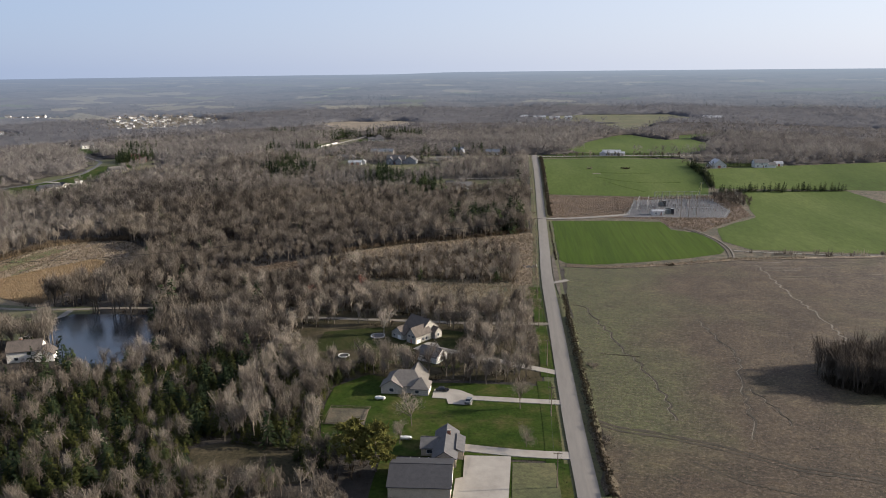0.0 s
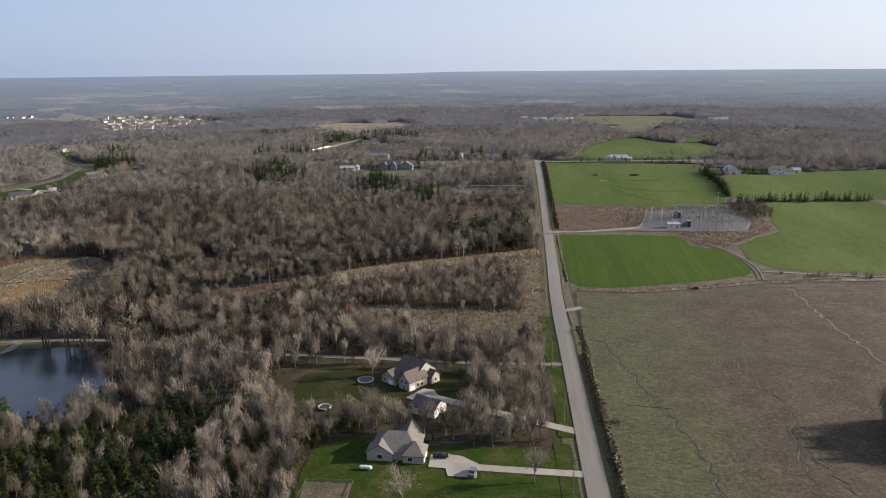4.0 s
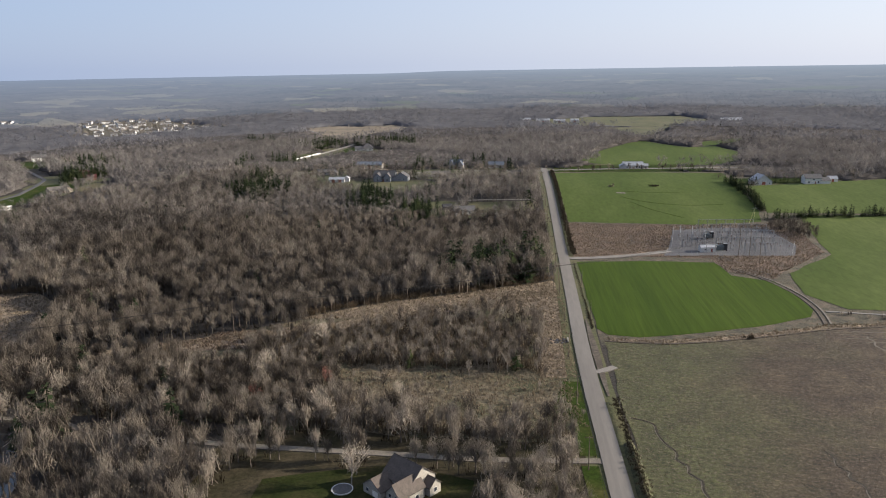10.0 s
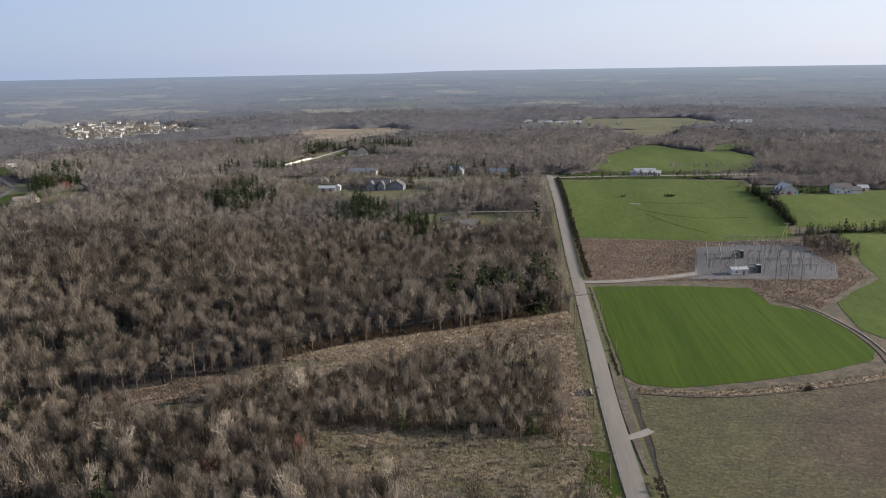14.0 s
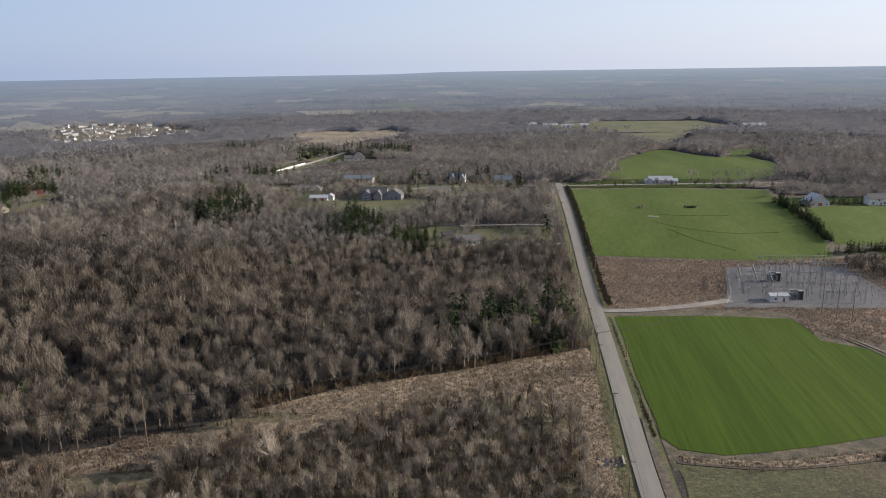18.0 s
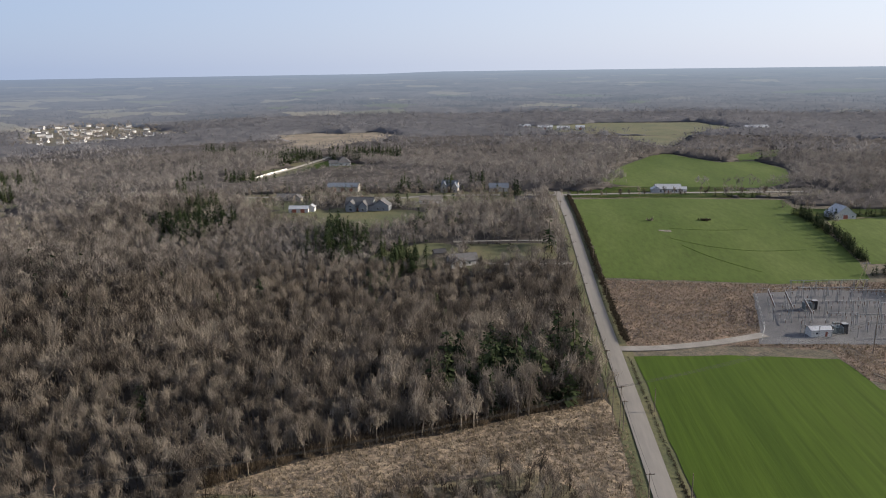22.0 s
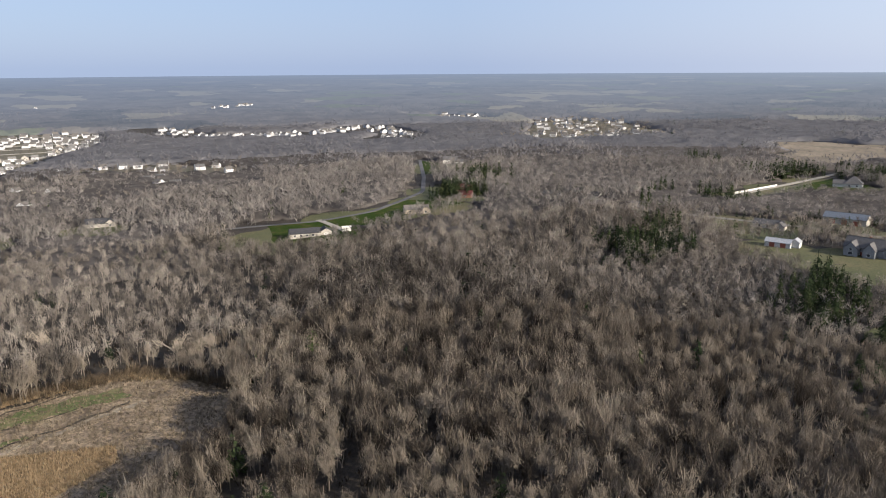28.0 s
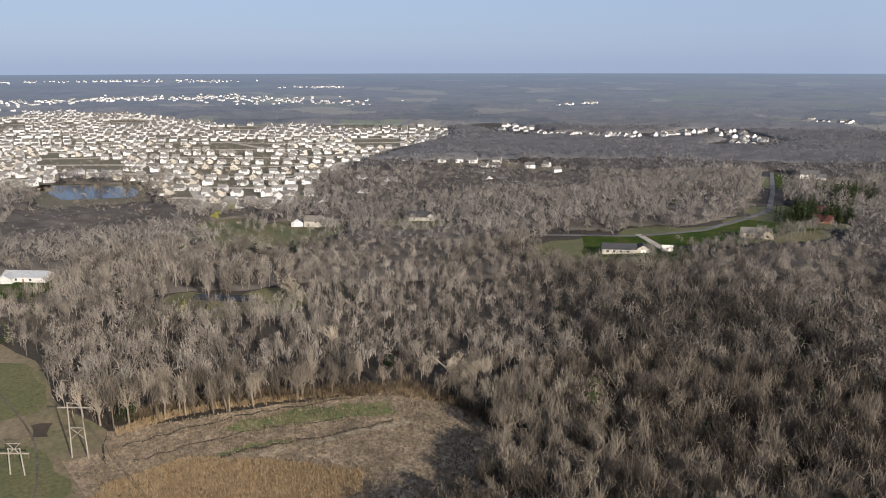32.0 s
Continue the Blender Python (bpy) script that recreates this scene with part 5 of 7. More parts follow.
house(-36, 217.5, 2, "low house with grey shingle roofs", [(0.5, 0, 6.5, 17, 2.8, 2.2, "y"), (-4.2, 1.5, 5, 7, 2.6, 1.6, "x"), (3.6, 0.8, 4, 9, 2.6, 0.9, "y")], M["siding_tan"], M["roof_grey"],
      wins=[(0, "n", -1.5, 1, 1.2, 1.2), (0, "n", 1.5, 1, 1.2, 1.2), (1, "s", 0, 1, 1.6, 1.1), (2, "e", 2, 1, 1.4, 1.1)], doors=[(2, "e", -2, 1, 2.1)], chimney=(1.2, 3, 5.9))
house(-54, 264, -2, "cream house with a steep hipped tan roof", [(0, 0, 15, 12, 3.2, 3.8, "x", 4.5), (3.2, 4.6, 6.5, 8, 3.4, 3.6, "y"), (-4.5, -4.0, 8, 6, 2.9, 2.6, "y"), (6.2, -3.8, 6.5, 7.5, 2.9, 2.8, "x", 3)], M["siding_dull"], M["roof_tan"],
      wins=[(1, "n", 0, 1, 1.8, 1.4), (0, "w", 0, 1, 1.6, 1.3), (2, "s", 0, 1, 1.6, 1.3), (3, "s", -1, 1, 1.4, 1.2), (0, "n", -4, 1, 1.4, 1.3)], doors=[(0, "e", 3.5, 1, 2.1)], garages=[(3, "e", 0, 4.6)], scale=0.93)
house(-48, 291, -28, "small two-bay garage with a grey roof", [(0, 0, 9, 7.5, 2.8, 2.2, "x")], M["siding_white"], M["roof_grey"], wins=[(0, "s", -1, 1.1, 1.1, 0.9)], garages=[(0, "e", -1.8, 2.6), (0, "e", 1.6, 2.6)], name="garage", category="garage")
h3 = house(-57, 317, -38, "large brown-roofed house with cream gables", [(0, 2, 13, 12, 5.0, 4.8, "x"), (5.2, -4.5, 6.5, 11, 4.2, 3.6, "y"), (-5.0, -5.5, 8.5, 9, 3.0, 3.0, "y"), (8, 4.5, 4, 5, 3.6, 2.2, "x")], M["siding_dull"], M["roof_brown"],
           wins=[(1, "s", -1.4, 3.2, 1.1, 1.2), (1, "s", 1.4, 3.2, 1.1, 1.2), (0, "w", -2, 1.2, 1.2, 1.4), (0, "w", 2, 1.2, 1.2, 1.4), (2, "w", 0, 1, 1.4, 1.2), (2, "s", -2.2, 1, 1.2, 1.2), (1, "e", 2, 1, 1.4, 1.4), (3, "e", 0, 1.4, 1.2, 1.4), (1, "e", -0.5, 1.2, 1.0, 1.3)],
           doors=[(1, "s", 0, 1.1, 2.1)], garages=[(1, "e", -3.4, 2.7), (2, "s", 1.6, 2.6)], scale=0.82)
part("deck", box(-10.5, -6.8, -1.5, 3.5, 0.2, 0.7), M["deck"], h3, "raised grey timber deck")

# mound pool, trampoline, tanks
pool = thing("pool", -74, 315.5, 0, "round above-ground pool with a grey cover", "pool")
part("pool_wall", rod((0, 0, -0.2), (0, 0, 0.45), 2.9, n=28), M["siding_grey"], pool)
part("rim", rod((0, 0, 0.4), (0, 0, 0.5), 3.0, n=28), M["siding_grey"], pool)
part("cover", rod((0, 0, 0.5), (0, 0, 0.56), 2.7, 2.2, n=28), M["roof_grey"], pool, "grey sheet cover")
tramp = thing("trampoline", -83, 291, 0, "round black trampoline with a pale rim", "trampoline")
part("mat", rod((0, 0, 0.85), (0, 0, 0.9), 1.9, n=20), M["black"], tramp)
ring = bmesh.new()
for k in range(20):
    a, b_ = 2 * math.pi * k / 20, 2 * math.pi * (k + 1) / 20
    rod((2.1 * math.cos(a), 2.1 * math.sin(a), 0.88), (2.1 * math.cos(b_), 2.1 * math.sin(b_), 0.88), 0.14, bm=ring)
part("rim", ring, M["trim"], tramp)
for k in range(6):
    a = math.pi * k / 3
    part("leg", rod((2.0 * math.cos(a), 2.0 * math.sin(a), -0.2), (2.0 * math.cos(a), 2.0 * math.sin(a), 0.88), 0.05), M["steel"], tramp)


def tank(x, y, yaw):
    ob = thing("propane_tank", x, y, yaw, "white propane tank lying on two feet", "tank", "propane tanks")
    bm = rod((-1.5, 0, 0.9), (1.5, 0, 0.9), 0.55, n=16)
    for s in (-1, 1):
        rod((s * 1.5, 0, 0.9), (s * 1.85, 0, 0.9), 0.55, 0.22, 16, bm)
    part("shell", bm, M["trim"], ob)
    part("valve_dome", rod((0, 0, 1.42), (0, 0, 1.65), 0.2, 0.15, 10), M["trim"], ob)
    for s in (-1, 1):
        part("foot", box(s * 1.0 - 0.12, s * 1.0 + 0.12, -0.4, 0.4, -0.15, 0.5), M["concrete"], ob)


tank(-61.5, 252.5, -4)
tank(-48.5, 224.5, 3)
fence = thing("garden_fence", -70, 239, 0, "low timber fence round a garden", "fence")
for k in range(8):
    for s in (-6.2, 6.2):
        part("post", box(-6.6 + 1.86 * k - 0.06, -6.6 + 1.86 * k + 0.06, s - 0.06, s + 0.06, -0.2, 1.0), M["wood_pole"], fence)
for s in (-6.2, 6.2):
    for z in (0.45, 0.9):
        part("rail", box(-6.7, 6.6, s - 0.03, s + 0.03, z, z + 0.12), M["wood_pole"], fence)
for s in (-6.65, 6.5):
    part("rail", box(s - 0.03, s + 0.03, -6.2, 6.2, 0.8, 0.92), M["wood_pole"], fence)


def vehicle(x, y, yaw, label, paint, tall=False, lift=0.4):
    ob = thing("truck" if tall else "car", x, y, yaw, label, "car", lift=lift)
    h = 1.05 if tall else 0.9
    body = box(-2.3, 2.3, -0.9, 0.9, 0.35, h, bevel=0.14)
    part("body", body, paint, ob)
    part("cabin", poly([[(-1.6, -0.78, h), (1.1, -0.78, h), (0.5, -0.66, h + 0.6), (-1.2, -0.66, h + 0.6)], [(-1.6, 0.78, h), (1.1, 0.78, h), (0.5, 0.66, h + 0.6), (-1.2, 0.66, h + 0.6)],
                       [(1.1, -0.78, h), (1.1, 0.78, h), (0.5, 0.66, h + 0.6), (0.5, -0.66, h + 0.6)], [(-1.6, -0.78, h), (-1.6, 0.78, h), (-1.2, 0.66, h + 0.6), (-1.2, -0.66, h + 0.6)]]), M["glass"], ob, "dark tinted glass")
    part("roof", box(-1.22, 0.52, -0.68, 0.68, h + 0.58, h + 0.66, bevel=0.03), paint, ob)
    for sx in (-1.45, 1.45):
        for sy in (-0.86, 0.86):
            wh = part("wheel", rod((sx, sy - 0.1, 0.34), (sx, sy + 0.1, 0.34), 0.34, n=14), M["black"], ob)
            part("rim", rod((sx, sy - 0.12, 0.34), (sx, sy + 0.12, 0.34), 0.19, n=10), M["steel"], wh)
    for sy in (-0.6, 0.6):
        part("headlight", box(2.28, 2.33, sy - 0.2, sy + 0.2, 0.62, 0.78), M["trim"], ob)
        part("tail_light", box(-2.33, -2.28, sy - 0.15, sy + 0.15, 0.65, 0.8), M["roof_red"], ob)
    return ob


vehicle(-41, 260.5, 8, "black car parked before a garage", plain("black_paint", (0.015, 0.015, 0.018), 0.25))
vehicle(-31.2, 252, 82, "dark grey car parked on a drive", plain("grey_paint", (0.10, 0.11, 0.12), 0.3), True)

# ---- farms and houses beyond ----
house(88, 904, 0, "white farmhouse with a bright metal roof", [(0, 0, 20, 10, 3.4, 3.0, "x"), (-9, -1, 8, 7, 2.8, 2.2, "y"), (11, 1, 8, 6, 2.6, 1.6, "x")], M["siding_grey"], M["roof_metal"], wins=[(0, "s", k * 3.0, 1, 1.2, 1.3) for k in (-2, -1, 1, 2)], doors=[(0, "s", 0, 1, 2.1)])
house(180, 800, 12, "grey barn with a broad pale gable roof", [(0, 0, 18, 14, 3.6, 6.5, "y"), (7, 12, 9, 12, 3.2, 3.2, "y")], M["siding_grey"], M["roof_metal"], doors=[(0, "s", 0, 4, 3.2)], wins=[(0, "s", -6, 1.2, 1.4, 1), (0, "s", 6, 1.2, 1.4, 1)], name="barn", category="barn", scale=0.84)
house(223, 803, 5, "white farmhouse with outbuildings", [(0, 0, 14, 9, 5, 3, "x"), (10, -1, 8, 8, 3, 2.2, "x")], M["siding_white"], M["roof_grey"], wins=[(0, "s", -4, 1, 1.2, 1.4), (0, "s", 4, 1, 1.2, 1.4), (0, "s", 0, 3.2, 1.2, 1.2)], doors=[(0, "s", 1.5, 1, 2.1)])
house(243, 812, 0, "small white farm shed", [(0, 0, 8, 6, 3, 1.8, "x")], M["siding_white"], M["roof_metal"], name="shed", category="shed", doors=[(0, "s", 0, 2, 2.4)])
house(-299, 846, 20, "cream house with a grey roof", [(0, 0, 9, 8, 5.2, 3.0, "y"), (8.5, 4, 10, 8, 3, 2.4, "x")], M["siding_white"], M["roof_grey"], wins=[(0, "s", -2, 1, 1.2, 1.3), (0, "s", 2, 3.4, 1.2, 1.2), (1, "s", 0, 1, 1.4, 1.2)], garages=[(1, "s", 2.8, 2.6)])
house(-213, 864, 0, "cream ranch house with a grey roof", [(0, 0, 18, 8, 2.8, 2.4, "x"), (8, -3, 6, 7, 2.8, 2.2, "y")], M["siding_dull"], M["roof_grey"], wins=[(0, "s", -5, 1, 1.4, 1.2), (0, "s", 0, 1, 1.4, 1.2), (1, "s", 0, 1, 1.6, 1.2)])
house(-191, 814, 4, "long pole shed with a pale roof", [(0, 0, 14, 7, 3.0, 1.6, "x"), (8.5, 3, 5, 6, 3.4, 1.6, "y")], M["siding_grey"], M["roof_metal"], name="shed", category="shed", doors=[(0, "s", -3, 3, 2.6), (0, "s", 3, 3, 2.6)])
house(-148, 822, -4, "large blue-grey house with many gables", [(0, 2, 20, 11, 4.6, 4.6, "x"), (-5, -4, 7, 8, 4.2, 3.6, "y"), (4, -4, 6, 7, 4.4, 3.4, "y"), (16, 2, 12, 10, 4.2, 3.8, "y")], M["siding_blue"], M["roof_grey"],
      wins=[(1, "s", 0, 1, 2.2, 1.5), (2, "s", 0, 1, 1.6, 1.5), (1, "s", 0, 3.4, 1.4, 1.1), (3, "s", -2, 1, 1.3, 1.3), (3, "s", 2, 1, 1.3, 1.3)], doors=[(0, "s", -0.8, 1.1, 2.1)], chimney=(1, 4, 10))
house(-178, 908, 0, "long grey pole barn with a blue-grey roof", [(0, 0, 26, 12, 4.4, 2.6, "x")], M["siding_dull"], M["roof_blue"], name="barn", category="barn", doors=[(0, "s", k, 3.2, 3.2) for k in (-7, 0, 7)])
house(-88, 906, -10, "blue-grey house with steep gables", [(0, 0, 13, 9, 5, 4.2, "x"), (-4, -3.5, 5, 6, 5, 3.6, "y"), (5, -3, 5, 6, 4.6, 3.8, "y")], M["siding_dull"], M["roof_blue"], wins=[(1, "s", 0, 1.2, 1.5, 1.4), (2, "s", 0, 1.2, 1.5, 1.4), (1, "s", 0, 3.5, 1.2, 1.2)], doors=[(0, "s", 0, 1, 2.1)])
house(-99, 852, 0, "low house with a grey-brown roof", [(0, 0, 17, 8, 2.7, 2.2, "x")], M["siding_grey"], M["roof_tan"], wins=[(0, "s", -5, 1, 1.4, 1.2), (0, "s", 4, 1, 1.4, 1.2)], doors=[(0, "s", 0, 1, 2.1)])
house(-48, 910, 0, "blue house with a grey roof", [(0, 0, 16, 9, 3.2, 3.2, "x")], M["siding_grey"], M["roof_blue"], wins=[(0, "s", -4, 1, 1.4, 1.2), (0, "s", 4, 1, 1.4, 1.2)])
house(-29, 850, 5, "small grey house with a white gable", [(0, 0, 12, 8, 2.9, 2.6, "x"), (6, 0, 5, 6, 2.8, 2.2, "x")], M["siding_dull"], M["roof_dark"], wins=[(0, "s", -3, 1, 1.2, 1.2)], doors=[(0, "s", 1, 1, 2.1)])
house(-214, 1080, 10, "white house with a steep grey pyramid roof", [(0, 0, 14, 13, 3.4, 5.5, "x", 6), (-11, -2, 9, 8, 3, 2.8, "x")], M["siding_white"], M["roof_grey"], wins=[(0, "s", -3, 1, 1.4, 1.4), (0, "s", 3, 1, 1.4, 1.4)])
house(-312, 1022, 0, "far white shed among trees", [(0, 0, 10, 6, 3, 1.6, "x")], M["siding_white"], M["roof_metal"], name="shed", category="shed")
house(-66, 692, 20, "grey-roofed house half hidden by trees", [(0, 0, 16, 9, 3, 3, "x"), (-5, -4, 6, 6, 3, 2.6, "y")], M["siding_grey"], M["roof_grey"], wins=[(0, "s", 3, 1, 1.4, 1.2), (1, "s", 0, 1, 1.4, 1.2)])
house(-80, 706, 20, "dark shed beside a lawn", [(0, 0, 7, 5, 2.6, 1.6, "x")], M["deck"], M["roof_dark"], name="shed", category="shed")
house(-451, 677, 60, "white ranch house with a dark roof", [(0, 0, 20, 9, 3, 2.4, "x"), (14, 0.5, 8, 8, 3, 2.4, "y")], M["siding_dull"], M["roof_dark"], wins=[(0, "s", k, 1, 1.5, 1.2) for k in (-7, -3, 1, 5)], garages=[(1, "s", 0, 3)])
house(-436, 701, 55, "small white camper trailer on a drive", [(0, 0, 6, 2.5, 2.6, 0.3, "x")], M["siding_white"], M["siding_white"], name="camper", category="trailer", wins=[(0, "s", 0, 1.2, 1.2, 0.7)], lift=0.5)
house(-455, 855, 30, "house with a red roof among evergreens", [(0, 0, 15, 9, 3.2, 3.6, "x"), (4, -4, 6, 6, 3.2, 2.8, "y")], M["brick"], M["roof_red"], wins=[(0, "s", -4, 1, 1.4, 1.2), (1, "s", 0, 1, 1.4, 1.2)])
house(-432, 766, 50, "tan brick ranch house beside a lane", [(0, 0, 18, 9, 3, 2.4, "x"), (6, -4, 7, 7, 3, 2.4, "y")], M["siding_tan"], M["roof_tan"], wins=[(0, "s", -5, 1, 1.4, 1.2), (1, "s", 0, 1, 1.6, 1.2)])
house(-608, 1012, 40, "white house on a green rise", [(0, 0, 16, 10, 5, 3.4, "x"), (10, -3, 9, 8, 3.2, 2.4, "x")], M["siding_white"], M["roof_grey"], wins=[(0, "s", -4, 1.2, 1.5, 1.4), (0, "s", 3, 3.2, 1.4, 1.3)])
house(-566, 1007, 40, "tan house beside a lane", [(0, 0, 14, 9, 3, 2.8, "x")], M["siding_tan"], M["roof_tan"], wins=[(0, "s", 0, 1, 1.5, 1.2)])
house(-603, 609, 60, "grey house in a gap in the woods", [(0, 0, 15, 9, 3, 3, "x"), (9, -1, 7, 7, 3, 2.6, "y"), (-7, 6, 9, 7, 2.8, 2, "x")], M["siding_dull"], M["roof_dark"], wins=[(0, "s", -3, 1, 1.4, 1.2), (1, "s", 0, 1, 1.4, 1.2)])
house(-612, 532, 60, "cream house with a tan roof", [(0, 0, 13, 9, 4.6, 2.8, "x"), (8, 2, 9, 7, 3, 2.2, "x")], M["siding_dull"], M["roof_tan"], wins=[(0, "s", -3, 1, 1.4, 1.3), (0, "s", 2, 3, 1.4, 1.2)])
house(-503, 641, 60, "small tan shed among bare trees", [(0, 0, 7, 6, 3, 2, "x")], M["siding_tan"], M["roof_grey"], name="shed", category="shed")
house(-304, 858, 10, "grey house with a cream end gable", [(0, 9, 12, 9, 3.4, 3, "x")], M["siding_tan"], M["roof_grey"], wins=[(0, "s", 0, 1, 1.4, 1.2)])
house(-383, 872, 30, "dark-roofed house under trees", [(0, 0, 13, 8, 3.4, 2.6, "x")], M["siding_dull"], M["roof_dark"], wins=[(0, "s", -3, 1, 1.4, 1.2)])
house(-358, 890, 10, "low white-trimmed house under trees", [(0, 0, 14, 8, 3.2, 2.4, "x")], M["siding_dull"], M["roof_dark"], wins=[(0, "s", 2, 1, 1.4, 1.2)])
house(-218, 294, 20, "white house with a brown roof near a pond", [(0, 0, 13, 9, 4.8, 3, "x"), (8, -3, 7, 7, 3.2, 2.4, "y")], M["siding_white"], M["roof_brown"], wins=[(0, "s", -3, 1, 1.4, 1.3), (0, "s", 2, 3, 1.4, 1.2), (1, "s", 0, 1, 1.6, 1.2)], chimney=(-2, 1, 8.6))
house(-536, 356, 62, "long low house with a pale roof beside a lane", [(0, 0, 24, 9, 3, 2.2, "x"), (-8, -5, 7, 6, 2.8, 1.8, "y")], M["siding_grey"], M["roof_metal"], wins=[(0, "s", -4, 1, 1.5, 1.2), (0, "s", 4, 1, 1.5, 1.2)], doors=[(0, "s", 0, 1, 2.1)])
house(-440, 833, 30, "red-brown house among evergreens", [(0, 0, 11, 7, 3, 2.4, "x")], M["brick"], M["roof_red"], wins=[(0, "s", 0, 1, 1.4, 1.2)])
house(337, 1487, 0, "long white farm shed far off", [(0, 0, 34, 14, 5, 3, "x")], M["siding_white"], M["roof_metal"], name="barn", category="barn", doors=[(0, "s", 0, 4, 3.5)])
for x, y, w in ((-11, 1552, 18), (20, 1530, 24), (48, 1512, 20), (75, 1520, 14)):
    house(x, y, 0, "far pale farm building", [(0, 0, w, 12, 4, 2.6, "x")], M["siding_white"], M["roof_metal"], name="barn", category="barn", doors=[(0, "s", 0, 4, 3.2)], group="far farm buildings")

board_fence = thing("board_fence", -272, 1012, 0, "long white board fence along a drive", "fence")
fz = board_fence.matrix_world.translation.z
for k in range(16):
    x, y = -278.5 + 13 * k / 15, 981 + 62 * k / 15
    z = at_ground(x, y) - fz
    part("post", box(x + 272 - 0.1, x + 272 + 0.1, y - 1012 - 0.1, y - 1012 + 0.1, z - 0.3, z + 1.9), M["garage_white"], board_fence)
    if k < 15:
        x1, y1 = x + 13 / 15, y + 62 / 15
        z1 = at_ground(x1, y1) - fz
        for h_ in (0.3, 0.85, 1.4):
            part("board", poly([[(x + 272, y - 1012, z + h_), (x1 + 272, y1 - 1012, z1 + h_), (x1 + 272, y1 - 1012, z1 + h_ + 0.42), (x + 272, y - 1012, z + h_ + 0.42)],
                                [(x + 272.08, y - 1012, z + h_), (x1 + 272.08, y1 - 1012, z1 + h_), (x1 + 272.08, y1 - 1012, z1 + h_ + 0.42), (x + 272.08, y - 1012, z + h_ + 0.42)],
                                [(x + 272, y - 1012, z + h_ + 0.42), (x1 + 272, y1 - 1012, z1 + h_ + 0.42), (x1 + 272.08, y1 - 1012, z1 + h_ + 0.42), (x + 272.08, y - 1012, z + h_ + 0.42)]]), M["garage_white"], board_fence)

# ---- substation ----


def gantry(x, y, yaw, bays, height, step=6.0):
    ob = thing("steel_gantry", x, y, yaw, "galvanised steel gantry with hanging insulators", "gantry", "substation gantries", lift=0.26)
    n_ = bays + 1
    for k in range(n_):
        u = (k - bays / 2) * step
        for s in (-0.5, 0.5):
            part("column", rod((u + s, 0, -0.2), (u + s * 0.3, 0, height), 0.11, 0.09, 5), M["steel"], ob)
        bm = bmesh.new()
        for j in range(4):
            z0, z1 = height * j / 4, height * (j + 1) / 4
            rod((u - 0.45, 0, z0), (u + 0.4, 0, z1), 0.05, n=4, bm=bm)
        part("lacing", bm, M["steel"], ob)
    bm = box(-bays * step / 2 - 0.6, bays * step / 2 + 0.6, -0.11, 0.11, height - 0.05, height + 0.17)
    part("beam", bm, M["steel"], ob)
    for k in range(bays * 3):
        u = -bays * step / 2 + (k + 0.5) * step / 3
        part("insulator", rod((u, 0, height - 1.3), (u, 0, height - 0.1), 0.13, 0.09, 6), M["porcelain"], ob)
    return ob


gantry(78, 622, 78, 5, 7, 5.0)
gantry(85, 620, 78, 5, 7, 5.0)
gantry(92, 616, 78, 4, 5.5, 5.0)
for x, y, b_, h in ((124, 628, 3, 9), (126, 610, 2, 9), (102, 604, 2, 6), (112, 645, 6, 8), (110, 637, 5, 7), (112, 618, 4, 7), (116, 600, 4, 7), (118, 590, 3, 6)):
    gantry(x, y, 4, b_, h)
post = thing("bus_support", 84, 600, 0, "slim steel post with a brown insulator", "bus support", "bus supports", lift=0.26)
part("post", rod((0, 0, -0.2), (0, 0, 3.6), 0.12, 0.1, 6), M["steel"], post)
part("insulator", rod((0, 0, 3.6), (0, 0, 4.9), 0.14, 0.1, 8), M["porcelain"], post)
part("cap", box(-0.5, 0.5, -0.12, 0.12, 4.9, 5.05), M["steel"], post)
r_ = random.Random(3)
for i in range(12):
    for j in range(9):
        x, y = 76 + 5.4 * i + r_.uniform(-0.6, 0.6), 590 + 6.8 * j + r_.uniform(-1, 1)
        if (i, j) != (0, 0) and r_.random() < 0.72 and x < 138:
            copy_thing(post, pose(x, y, at_ground(x, y) + 0.26, 0, 0, r_.choice((0, 90))))


def transformer(x, y, yaw):
    ob = thing("transformer", x, y, yaw, "large grey-green power transformer with radiators", "transformer", "transformers", lift=0.26)
    part("plinth", box(-3, 3, -2, 2, -0.3, 0.3), M["concrete"], ob)
    part("tank", box(-2.3, 2.3, -1.3, 1.3, 0.3, 3.6, bevel=0.12), M["green_paint"], ob)
    for s in (-1, 1):
        for k in range(6):
            part("radiator", box(-1.9 + 0.7 * k, -1.6 + 0.7 * k, s * 1.35 if s > 0 else -1.95, 1.95 if s > 0 else -1.35, 0.7, 3.2), M["black"] if k == 9 else M["green_paint"], ob)
    part("conservator", rod((-1.6, 0.7, 4.4), (1.6, 0.7, 4.4), 0.45, n=12), M["green_paint"], ob)
    for k in range(3):
        part("bushing", rod((-1.2 + 1.2 * k, -0.5, 3.6), (-1.2 + 1.2 * k, -0.5, 5.2), 0.16, 0.08, 8), M["porcelain"], ob)


